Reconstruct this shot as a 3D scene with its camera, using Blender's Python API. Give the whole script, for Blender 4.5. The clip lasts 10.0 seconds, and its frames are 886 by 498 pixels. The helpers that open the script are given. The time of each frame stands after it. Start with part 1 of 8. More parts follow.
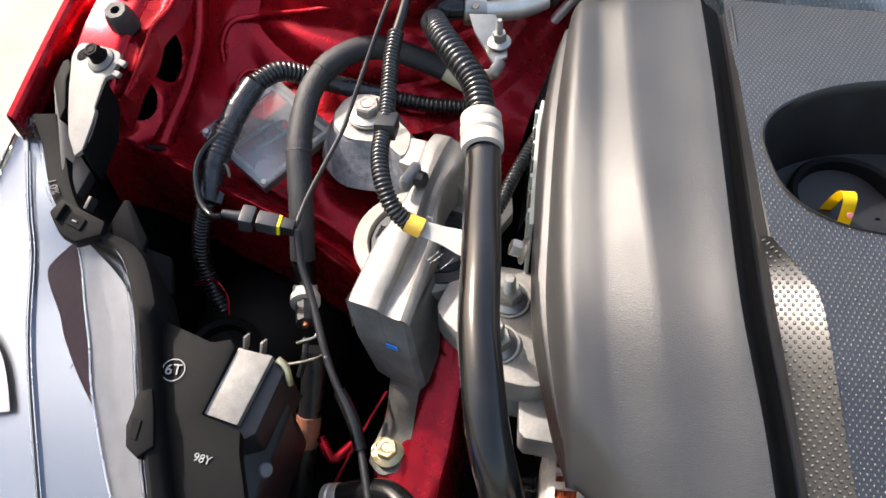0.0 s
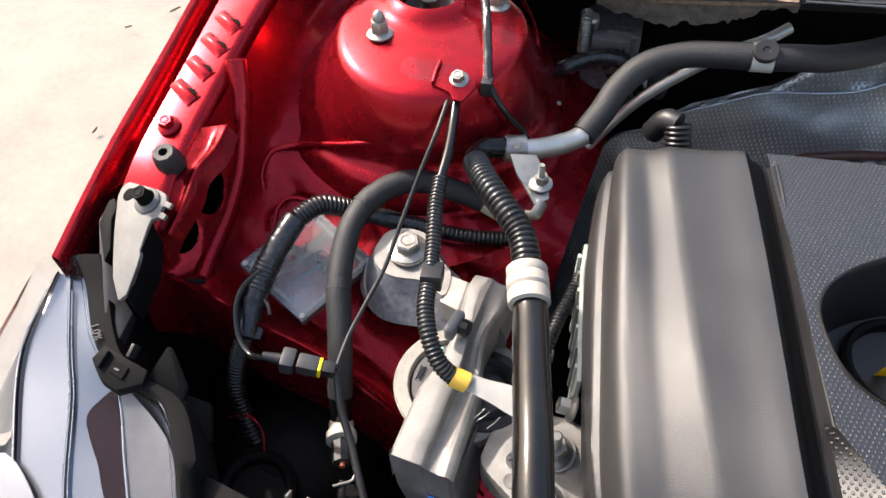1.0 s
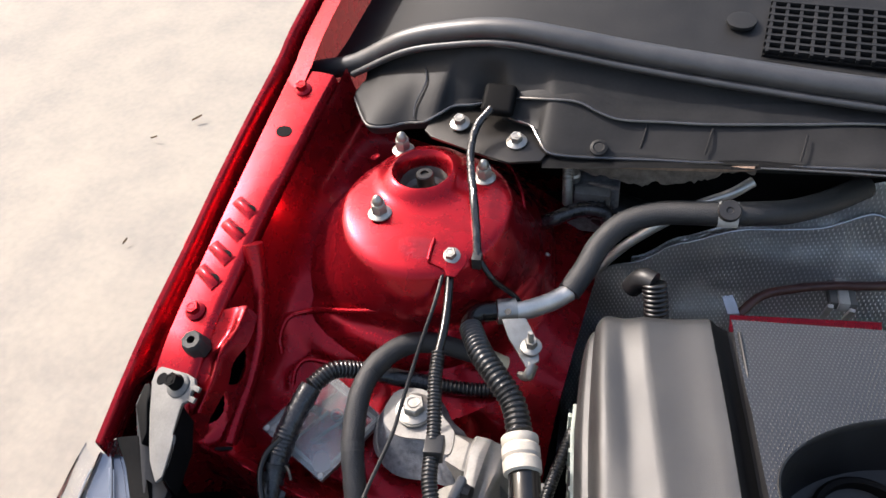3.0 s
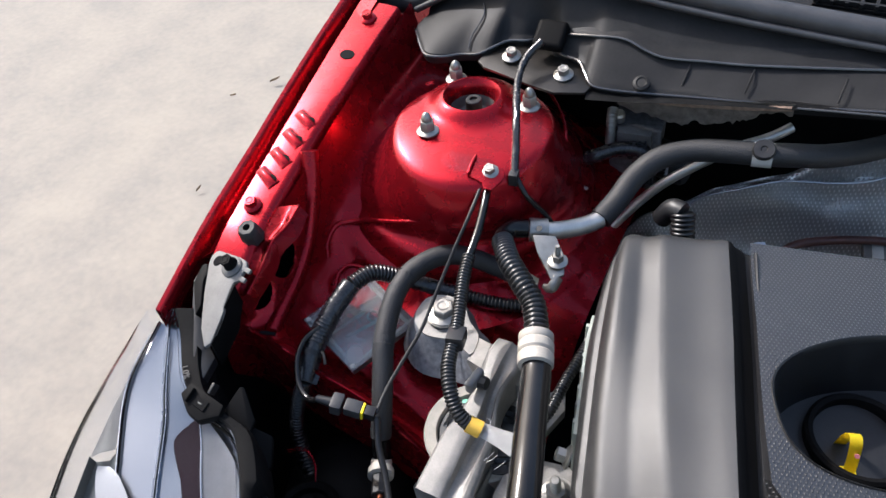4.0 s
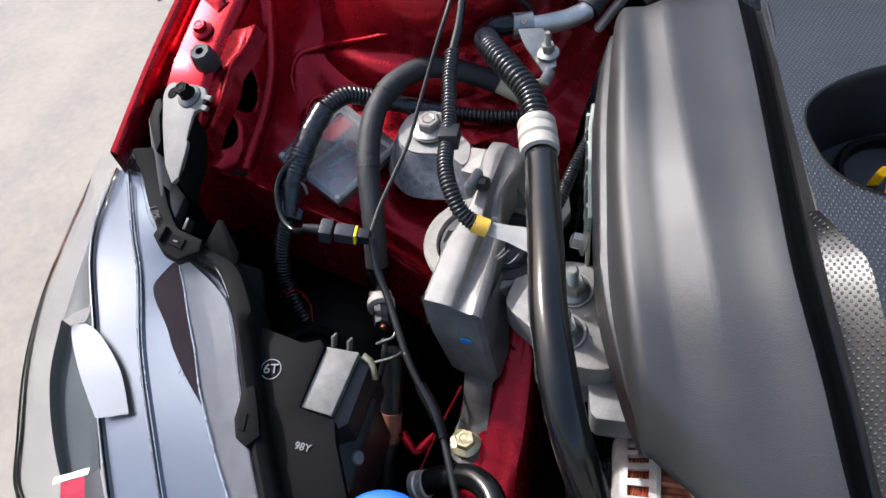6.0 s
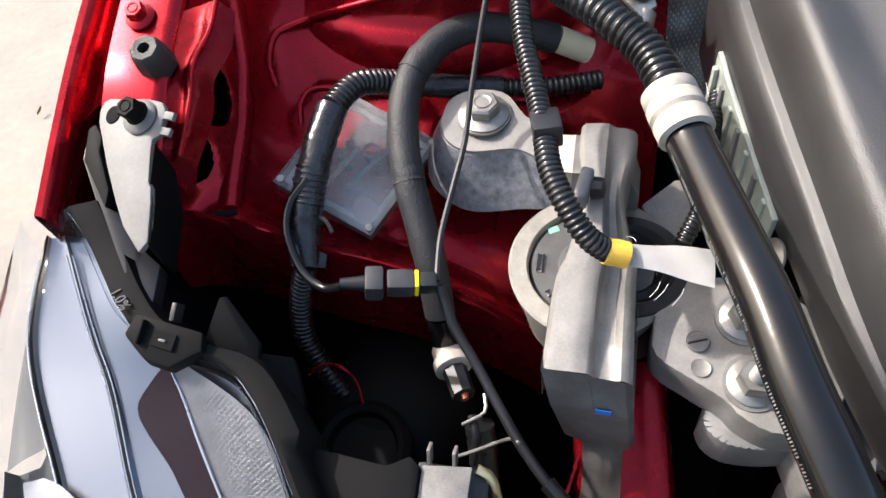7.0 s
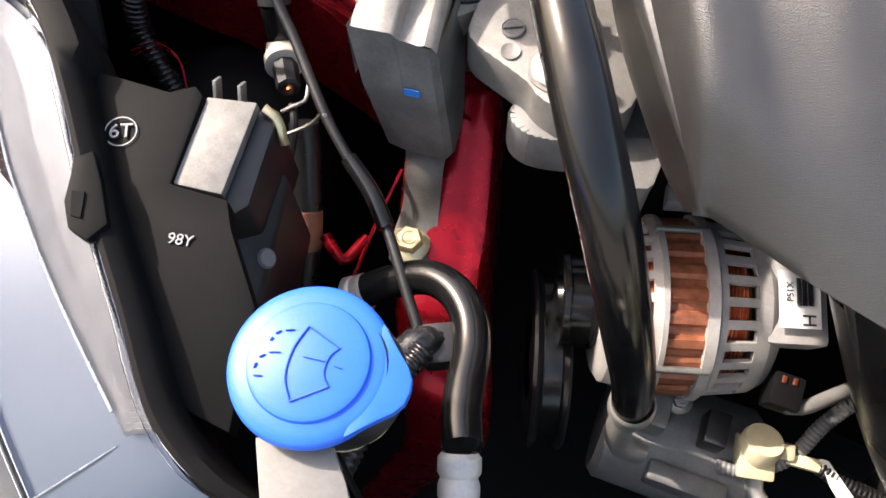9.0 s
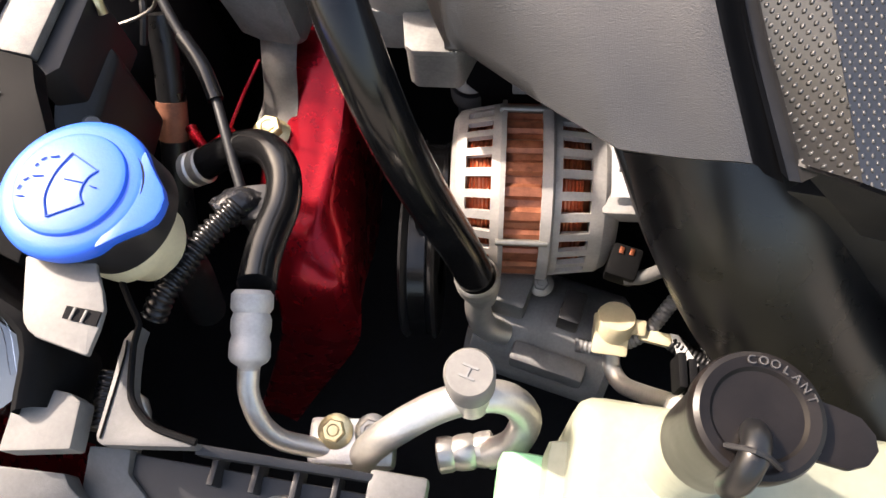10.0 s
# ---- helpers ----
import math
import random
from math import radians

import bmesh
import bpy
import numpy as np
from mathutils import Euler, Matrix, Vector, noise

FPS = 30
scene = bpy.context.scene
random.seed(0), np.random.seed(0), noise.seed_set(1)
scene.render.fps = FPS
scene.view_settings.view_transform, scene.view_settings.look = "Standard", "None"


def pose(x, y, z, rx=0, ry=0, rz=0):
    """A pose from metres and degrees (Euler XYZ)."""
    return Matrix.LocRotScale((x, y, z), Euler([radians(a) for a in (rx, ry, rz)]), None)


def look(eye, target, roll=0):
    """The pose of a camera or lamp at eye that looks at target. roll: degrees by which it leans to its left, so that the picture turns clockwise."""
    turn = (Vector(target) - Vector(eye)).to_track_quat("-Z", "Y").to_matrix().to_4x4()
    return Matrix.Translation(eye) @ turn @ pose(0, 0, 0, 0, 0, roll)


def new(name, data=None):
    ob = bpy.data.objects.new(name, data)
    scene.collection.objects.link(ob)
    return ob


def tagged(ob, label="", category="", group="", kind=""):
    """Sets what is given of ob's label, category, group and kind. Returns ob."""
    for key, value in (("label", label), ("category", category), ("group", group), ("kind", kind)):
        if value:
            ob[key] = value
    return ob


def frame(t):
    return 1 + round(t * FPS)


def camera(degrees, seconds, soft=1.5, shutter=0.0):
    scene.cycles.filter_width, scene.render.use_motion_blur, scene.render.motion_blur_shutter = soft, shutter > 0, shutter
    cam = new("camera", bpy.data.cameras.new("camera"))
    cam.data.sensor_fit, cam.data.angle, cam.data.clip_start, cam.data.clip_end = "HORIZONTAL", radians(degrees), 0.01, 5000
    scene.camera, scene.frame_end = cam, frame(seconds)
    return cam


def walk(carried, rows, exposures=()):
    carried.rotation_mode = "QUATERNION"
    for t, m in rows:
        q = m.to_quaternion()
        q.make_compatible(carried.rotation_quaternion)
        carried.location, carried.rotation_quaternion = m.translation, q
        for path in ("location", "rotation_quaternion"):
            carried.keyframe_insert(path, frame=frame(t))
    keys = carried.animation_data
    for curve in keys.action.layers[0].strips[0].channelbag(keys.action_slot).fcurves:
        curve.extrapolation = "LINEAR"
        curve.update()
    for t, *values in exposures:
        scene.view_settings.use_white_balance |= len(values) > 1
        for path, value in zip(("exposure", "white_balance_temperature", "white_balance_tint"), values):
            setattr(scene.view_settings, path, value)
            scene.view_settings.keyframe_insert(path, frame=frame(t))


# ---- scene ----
cam = camera(62.52, 10.0)
PATH = [
    (0, (0.1266, 0.0496, 1.2058), (0.0092, 0.3199, 0.8019), -2.71),
    (0.5, (0.0941, 0.0741, 1.2333), (-0.0318, 0.3574, 0.8411), -2.25),
    (1, (0.0839, 0.0893, 1.2440), (-0.0461, 0.3841, 0.8616), -2.32),
    (1.5, (0.0938, 0.1157, 1.2706), (-0.0382, 0.4190, 0.8956), -2.90),
    (2, (0.0997, 0.1192, 1.2961), (-0.0362, 0.4305, 0.9291), -4.19),
    (2.5, (0.0955, 0.1217, 1.3215), (-0.0461, 0.4389, 0.9619), -5.60),
    (2.7, (0.0954, 0.1264, 1.3430), (-0.0502, 0.4442, 0.9855), -6.20),
    (3.8, (0.1337, 0.0802, 1.3277), (-0.0527, 0.3828, 0.9760), -7.73),
    (4, (0.1488, 0.0604, 1.3207), (-0.0440, 0.3555, 0.9661), -7.41),
    (4.5, (0.1858, 0.0032, 1.3096), (-0.0174, 0.2773, 0.9441), -6.94),
    (5, (0.2064, -0.0366, 1.2998), (-0.0008, 0.2164, 0.9215), -7.02),
    (5.5, (0.2437, -0.0488, 1.2954), (0.0498, 0.1948, 0.9042), -7.91),
    (6, (0.1302, 0.0148, 1.2287), (-0.0235, 0.2828, 0.8355), -11.12),
    (6.2, (0.0788, 0.0440, 1.2024), (-0.0618, 0.3163, 0.8073), -13.07),
    (7.3, (-0.0149, 0.1199, 1.1207), (-0.1107, 0.3722, 0.6998), -12.10),
    (7.5, (-0.0171, 0.1183, 1.1099), (-0.1047, 0.3697, 0.6867), -10.44),
    (8, (0.0104, 0.1169, 1.0952), (-0.0594, 0.3637, 0.6660), -5.71),
    (8.5, (0.0377, 0.0820, 1.0822), (-0.0307, 0.3078, 0.6414), -4.06),
    (9, (0.0804, 0.0326, 1.0698), (0.0135, 0.2419, 0.6207), -3.03),
    (9.5, (0.1283, 0.0046, 1.0683), (0.0565, 0.1992, 0.6134), -4.84),
    (10, (0.1907, 0.0022, 1.0575), (0.1150, 0.1934, 0.6017), -7.54),
]
walk(cam, [(t, look(eye, target, roll)) for t, eye, target, roll in PATH], exposures=[(0, 1.62, 6700, 13), (0.9, 1.42, 6700, 14), (2.7, 1.27, 6600, 15), (3.8, 0.98, 6100, 13), (5.5, 0.90, 5800, 13), (7.3, 1.48, 6500, 13), (9.0, 1.78, 6900, 16), (10, 1.85, 7200, 18)])

# ---- world, sun, exposure ----
world = bpy.data.worlds.new("sky")
scene.world = world
world.use_nodes = True
wn = world.node_tree.nodes
sky = wn.new("ShaderNodeTexSky")
sky.sky_type = "NISHITA"
sky.sun_disc = False
sky.sun_elevation, sky.sun_rotation = radians(43), radians(-74)
sky.air_density, sky.dust_density, sky.ozone_density = 1.5, 5.0, 1.0
world.node_tree.links.new(sky.outputs[0], wn["Background"].inputs[0])
wn["Background"].inputs[1].default_value = 0.15
sun = new("sun", bpy.data.lights.new("sun", "SUN"))
sun.data.energy, sun.data.angle, sun.data.color = 3.1, radians(1.2), (1.0, 0.95, 0.88)
sun.matrix_world = look((-7.05, 2.0, 6.85), (0, 0, 0))

# ---- materials ----


def mat(name, color, rough=0.5, metal=0.0, spots=0.0, scale=40.0, bump=0.0, bump_scale=400.0, coat=0.0, trans=0.0, spec=0.5, dirt=0.0, color2=None):
    """A principled material: two scales of colour change, roughness change and fine relief."""
    m = bpy.data.materials.new(name)
    m.use_nodes = True
    nt = m.node_tree
    b = nt.nodes["Principled BSDF"]
    b.inputs["Base Color"].default_value = (*color, 1)
    b.inputs["Roughness"].default_value = rough
    b.inputs["Metallic"].default_value = metal
    b.inputs["Coat Weight"].default_value = coat
    b.inputs["Coat Roughness"].default_value = 0.06
    b.inputs["Transmission Weight"].default_value = trans
    b.inputs["Specular IOR Level"].default_value = spec
    co = nt.nodes.new("ShaderNodeTexCoord")
    if spots or color2:
        n1 = nt.nodes.new("ShaderNodeTexNoise")
        n1.inputs["Scale"].default_value, n1.inputs["Detail"].default_value = scale, 6
        nt.links.new(co.outputs["Object"], n1.inputs["Vector"])
        n2 = nt.nodes.new("ShaderNodeTexNoise")
        n2.inputs["Scale"].default_value, n2.inputs["Detail"].default_value = scale * 9, 4
        nt.links.new(co.outputs["Object"], n2.inputs["Vector"])
        add = nt.nodes.new("ShaderNodeMath")
        add.operation = "MULTIPLY_ADD"
        add.inputs[1].default_value = 0.45
        nt.links.new(n2.outputs[0], add.inputs[0])
        nt.links.new(n1.outputs[0], add.inputs[2])
        ramp = nt.nodes.new("ShaderNodeMapRange")
        ramp.inputs[1].default_value, ramp.inputs[2].default_value = 0.5, 0.95
        nt.links.new(add.outputs[0], ramp.inputs[0])
        mix = nt.nodes.new("ShaderNodeMix")
        mix.data_type = "RGBA"
        lo = color2 or tuple(c * (1 - spots) for c in color)
        hi = color if color2 else tuple(min(1, c * (1 + spots * 0.6)) for c in color)
        mix.inputs[6].default_value, mix.inputs[7].default_value = (*lo, 1), (*hi, 1)
        nt.links.new(ramp.outputs[0], mix.inputs[0])
        nt.links.new(mix.outputs[2], b.inputs["Base Color"])
        rr = nt.nodes.new("ShaderNodeMapRange")
        rr.inputs[3].default_value, rr.inputs[4].default_value = max(0.02, rough - 0.08), min(1, rough + 0.12)
        nt.links.new(n1.outputs[0], rr.inputs[0])
        nt.links.new(rr.outputs[0], b.inputs["Roughness"])
    if bump:
        n3 = nt.nodes.new("ShaderNodeTexNoise")
        n3.inputs["Scale"].default_value, n3.inputs["Detail"].default_value = bump_scale, 3
        nt.links.new(co.outputs["Object"], n3.inputs["Vector"])
        bp = nt.nodes.new("ShaderNodeBump")
        bp.inputs["Strength"].default_value, bp.inputs["Distance"].default_value = bump, 0.0008
        nt.links.new(n3.outputs[0], bp.inputs["Height"])
        nt.links.new(bp.outputs[0], b.inputs["Normal"])
    return m


RED = mat("red paint", (0.30, 0.0075, 0.0145), 0.25, 0.75, 0.12, 60, 0.02, 1500, coat=0.18, spec=0.12)
BLACK = mat("black plastic", (0.013, 0.013, 0.014), 0.40, 0, 0.35, 50, 0.06, 2600, spec=0.4)
DARK = mat("dark plastic", (0.011, 0.011, 0.012), 0.45, 0, 0.3, 40, 0.07, 2400, spec=0.4)
COVER = mat("satin grained plastic", (0.020, 0.020, 0.0205), 0.42, 0, 0.16, 30, 0.30, 1900, spec=0.6)
RUBBER = mat("rubber hose", (0.006, 0.006, 0.0063), 0.17, 0, 0.3, 60, 0.05, 500, spec=0.38)
FOAM = mat("foam rubber", (0.015, 0.015, 0.016), 0.6, 0, 0.3, 90, 0.6, 700)
FELT = mat("dusty felt", (0.11, 0.095, 0.08), 0.95, 0, 0.5, 120, 0.8, 500)
FELT2 = mat("brown fibre board edge", (0.22, 0.15, 0.11), 0.9, 0, 0.4, 200, 0.6, 600)
TAPE = mat("black vinyl tape", (0.018, 0.018, 0.02), 0.25, 0, 0.4, 120, 0.6, 220)
CORR = mat("black corrugated tube", (0.011, 0.011, 0.0115), 0.28, 0, 0.3, 90, 0.1, 600)
CAST = mat("cast aluminium", (0.225, 0.215, 0.20), 0.5, 0.4, 0.25, 70, 0.25, 1600)
CASTM = mat("weathered cast aluminium", (0.18, 0.178, 0.172), 0.55, 0.4, 0.3, 60, 0.3, 1600)
CASTD = mat("grey cast alloy", (0.17, 0.175, 0.19), 0.6, 0.3, 0.45, 220, 0.7, 1000)
ALU = mat("aluminium pipe", (0.55, 0.53, 0.49), 0.36, 0.75, 0.15, 60, 0.15, 700)
STEEL = mat("zinc plated steel", (0.31, 0.30, 0.275), 0.38, 0.8, 0.2, 140, 0.1, 900)
GOLD = mat("passivated steel", (0.62, 0.52, 0.30), 0.33, 0.85, 0.2, 140, 0.1, 900)
WHITE = mat("white plastic", (0.44, 0.43, 0.40), 0.5, 0, 0.12, 90, 0.1, 500)
GREYP = mat("grey plastic", (0.15, 0.15, 0.15), 0.45, 0, 0.2, 60, 0.08, 1800)
PALE = mat("pale grey plastic", (0.14, 0.136, 0.128), 0.55, 0, 0.2, 60, 0.08, 1600, spec=0.35)
BEIGE = mat("beige moulded plastic", (0.40, 0.365, 0.31), 0.5, 0, 0.2, 90, 0.1, 500)
DKGREY = mat("dark grey plastic", (0.035, 0.035, 0.036), 0.35, 0, 0.3, 80, 0.08, 1500)
SEAGREEN = mat("pale green-grey moulding", (0.30, 0.33, 0.29), 0.4, 0, 0.25, 60, 0.1, 600)
RINGCAST = mat("cream cast alloy", (0.25, 0.235, 0.205), 0.6, 0.2, 0.25, 90, 0.2, 1600)
PUCKG = mat("grey puck plastic", (0.075, 0.075, 0.074), 0.5, 0, 0.25, 90, 0.1, 1600)
# Grey raised above the other rubber to hold the sky's sheen on the seal.
SEALM = mat("seal rubber with sky sheen", (0.030, 0.030, 0.032), 0.42, 0, 0.3, 60, 0.1, 900, spec=0.7)
CREAM = mat("cream plastic", (0.56, 0.50, 0.33), 0.5, 0, 0.12, 70, 0.1, 600)
TANK = mat("milky polyethylene", (0.25, 0.262, 0.20), 0.42, 0, 0.14, 30, 0.1, 300, spec=0.3)
GREEN = mat("green coolant", (0.25, 0.55, 0.30), 0.4, 0, 0.15, 30)
BLUE = mat("blue plastic", (0.012, 0.105, 0.58), 0.42, 0, 0.08, 40, 0.08, 900, spec=0.4)
BLUE_DEEP = mat("blue plastic relief", (0.008, 0.06, 0.36), 0.4)
YELLOW = mat("yellow plastic", (0.85, 0.66, 0.01), 0.4, 0, 0.08, 60, 0.1, 600)
YTAPE = mat("amber tape", (0.80, 0.48, 0.06), 0.45, 0, 0.15, 120, 0.2, 500)
COPPER = mat("copper windings", (0.62, 0.20, 0.10), 0.3, 0.9, 0.3, 200, 0.1, 600)
STATOR = mat("varnished stator core", (0.33, 0.115, 0.06), 0.38, 0.45, 0.4, 160, 0.2, 700)
RUST = mat("copper-brown tape", (0.30, 0.12, 0.07), 0.5, 0.1, 0.3, 90, 0.2, 500)
BROWN = mat("brown plastic pipe", (0.075, 0.03, 0.025), 0.35, 0, 0.3, 90, 0.05, 900)
CHROME = mat("chrome", (0.85, 0.85, 0.86), 0.08, 1.0)
SILVER = mat("silver reflector", (0.46, 0.47, 0.49), 0.26, 0.85, 0.1, 40)
# Two tones of chrome; the blue-grey one has the mirrored sky in its colour.
BEZEL = mat("chromed bezel with sky tone", (0.125, 0.14, 0.165), 0.3, 0.9, 0.0, 12, spec=0.5)
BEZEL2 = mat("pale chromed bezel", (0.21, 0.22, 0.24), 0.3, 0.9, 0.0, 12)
# Silver for a patch that imitates glare in the lamp.
GLARE = mat("silver glare facet", (0.17, 0.175, 0.185), 0.5, 0.8, 0.0, 40)
MARKER = mat("red marker plastic", (0.45, 0.02, 0.04), 0.25, 0, 0.1, 60)
DUCT = mat("smooth black duct plastic", (0.007, 0.007, 0.0075), 0.27, 0, 0.3, 40, 0.04, 1800, spec=0.45)
CAPM = mat("glossy brown-black plastic", (0.009, 0.0075, 0.007), 0.3, 0, 0.3, 60, 0.04, 1500, spec=0.2)
COWLM = mat("matt black plastic", (0.013, 0.013, 0.0135), 0.52, 0, 0.3, 40, 0.05, 2400, spec=0.2)
# Paler and glossier than the cowl: edge highlights are partly in the colour.
GLOSSLIP = mat("black edge with highlight tone", (0.035, 0.035, 0.037), 0.16, 0, 0.2, 60, spec=0.9)
# Shade inside the lamp is put into these two dark colours.
INNER_SHADE = mat("shadowed lamp chamber", (0.05, 0.058, 0.058), 0.5, 0.0, 0.2, 25)
CAVITY_SHADE = mat("lamp cavity shade", (0.016, 0.010, 0.013), 0.6, 0, 0.1, 10, spec=0.03)
RIBBED = mat("bright ribbed trim", (0.42, 0.42, 0.425), 0.36, 0.6, 0.1, 90)
FOIL = mat("aluminium heat shield", (0.50, 0.52, 0.55), 0.32, 0.85, 0.2, 30, 0.2, 300)
BRUSHED = mat("brushed worn metal", (0.15, 0.145, 0.135), 0.6, 0.25, 0.35, 120, 0.1, 900)
PAPER = mat("white label", (0.55, 0.55, 0.54), 0.6, 0, 0.06, 60)
INK = mat("black ink", (0.02, 0.02, 0.02), 0.6)
LIGHTINK = mat("pale print", (0.22, 0.22, 0.22), 0.6)
WORNINK = mat("worn pale print", (0.15, 0.15, 0.15), 0.6, 0, 0.3, 300)
ALLOY = mat("pale alloy", (0.42, 0.40, 0.375), 0.5, 0.3, 0.2, 70, 0.2, 1600)
STRAP = mat("black rim plastic", (0.005, 0.005, 0.0053), 0.6, 0, 0.3, 40, 0.05, 2400, spec=0.06)
DARKINK = mat("raised grey lettering", (0.055, 0.052, 0.05), 0.4, 0, 0.2, 200)
BLUEINK = mat("blue paint mark", (0.02, 0.20, 0.65), 0.5)
OLIVE = mat("dark olive steel", (0.014, 0.012, 0.010), 0.35, 0.2, 0.3, 80, 0.2, 700)
# Near-black that carries the shade of the bay, slots and holes.
SHADE_BLACK = mat("bay floor shade", (0.007, 0.007, 0.0075), 0.8, 0, 0.3, 20, spec=0.08)
DIRTY = mat("sandy concrete", (0.275, 0.247, 0.205), 0.9, 0, 0.22, 5, 0.9, 26, color2=(0.20, 0.183, 0.16))
PINK = mat("pink paint", (0.75, 0.25, 0.28), 0.5)
MINT = mat("mint sticker", (0.20, 0.55, 0.36), 0.5)
LEAF = mat("dry leaf", (0.22, 0.16, 0.10), 0.8, 0, 0.3, 60)


def clear(name, tint=(1, 1, 1), rough=0.02, haze=0.0):
    """Thin clear plastic: it lets light straight through and mirrors by Fresnel; haze mixes in milky white."""
    m = bpy.data.materials.new(name)
    m.use_nodes = True
    nt = m.node_tree
    out = nt.nodes["Material Output"]
    nt.nodes.remove(nt.nodes["Principled BSDF"])
    through_bsdf = nt.nodes.new("ShaderNodeBsdfTransparent")
    through_bsdf.inputs[0].default_value = (*tint, 1)
    milk = nt.nodes.new("ShaderNodeBsdfDiffuse")
    milk.inputs[0].default_value = (0.6, 0.6, 0.6, 1)
    body = nt.nodes.new("ShaderNodeMixShader")
    no = nt.nodes.new("ShaderNodeTexNoise")
    no.inputs["Scale"].default_value, no.inputs["Detail"].default_value = 18, 1
    co = nt.nodes.new("ShaderNodeTexCoord")
    nt.links.new(co.outputs["Object"], no.inputs["Vector"])
    mr = nt.nodes.new("ShaderNodeMapRange")
    mr.inputs[1].default_value, mr.inputs[2].default_value, mr.inputs[3].default_value, mr.inputs[4].default_value = 0.3, 0.75, haze * 0.35, haze * 1.6
    nt.links.new(no.outputs[0], mr.inputs[0])
    nt.links.new(mr.outputs[0], body.inputs[0])
    nt.links.new(through_bsdf.outputs[0], body.inputs[1])
    nt.links.new(milk.outputs[0], body.inputs[2])
    gloss = nt.nodes.new("ShaderNodeBsdfGlossy")
    gloss.inputs["Roughness"].default_value = rough
    fr = nt.nodes.new("ShaderNodeFresnel")
    fr.inputs["IOR"].default_value = 1.13
    mix = nt.nodes.new("ShaderNodeMixShader")
    nt.links.new(fr.outputs[0], mix.inputs[0])
    nt.links.new(body.outputs[0], mix.inputs[1])
    nt.links.new(gloss.outputs[0], mix.inputs[2])
    nt.links.new(mix.outputs[0], out.inputs["Surface"])
    return m


LENS = clear("clear polycarbonate", (0.95, 0.97, 1.0), 0.05, 0.004)
CLEARBOX = clear("clear acrylic", (0.95, 0.95, 0.95), 0.06, 0.26)

# ---- builders ----
BASE = {}


def thing(name, label, category, base, group="", kind=""):
    """A thing: an Empty at its base; its parts are built in world places."""
    ob = new(name)
    ob.empty_display_size = 0.02
    ob.location = base
    BASE[ob.name] = Vector(base)
    return tagged(ob, label, category, group, kind)


def part(name, bm, material, parent, label="", smooth=True):
    base = BASE[parent.name]
    bmesh.ops.translate(bm, verts=bm.verts, vec=-base)
    me = bpy.data.meshes.new(name)
    bmesh.ops.recalc_face_normals(bm, faces=bm.faces)
    for f in bm.faces:
        f.smooth = smooth
    bm.to_mesh(me)
    bm.free()
    me.materials.append(material)
    ob = new(name, me)
    ob.parent = parent
    BASE[ob.name] = base
    if smooth:
        me.set_sharp_from_angle(angle=radians(38))
    if label:
        ob["label"] = label
    return ob


def single(name, bm, material, label, category, base, group="", kind="", smooth=True):
    """A thing that is one mesh."""
    bmesh.ops.translate(bm, verts=bm.verts, vec=-Vector(base))
    me = bpy.data.meshes.new(name)
    bmesh.ops.recalc_face_normals(bm, faces=bm.faces)
    for f in bm.faces:
        f.smooth = smooth
    bm.to_mesh(me)
    bm.free()
    me.materials.append(material)
    if smooth:
        me.set_sharp_from_angle(angle=radians(38))
    ob = new(name, me)
    ob.location = base
    BASE[ob.name] = Vector(base)
    return tagged(ob, label, category, group, kind)


def spline(pts, n):
    """n points on a Catmull-Rom curve through pts, evenly spaced."""
    p = [Vector(q) for q in pts]
    p = [2 * p[0] - p[1]] + p + [2 * p[-1] - p[-2]]
    out = []
    for i in range(1, len(p) - 2):
        for k in range(24):
            u = k / 24
            a, b, c, d = p[i - 1], p[i], p[i + 1], p[i + 2]
            out.append(0.5 * (2 * b + (c - a) * u + (2 * a - 5 * b + 4 * c - d) * u * u + (3 * b - a - 3 * c + d) * u ** 3))
    out.append(p[-2])
    s = [0.0]
    for a, b in zip(out, out[1:]):
        s.append(s[-1] + (b - a).length)
    res, j = [], 0
    for k in range(n):
        want = s[-1] * k / (n - 1)
        while j < len(s) - 2 and s[j + 1] < want:
            j += 1
        u = (want - s[j]) / max(1e-9, s[j + 1] - s[j])
        res.append(out[j].lerp(out[j + 1], u))
    return res


def length(pts):
    q = spline(pts, 60)
    return sum((b - a).length for a, b in zip(q, q[1:]))


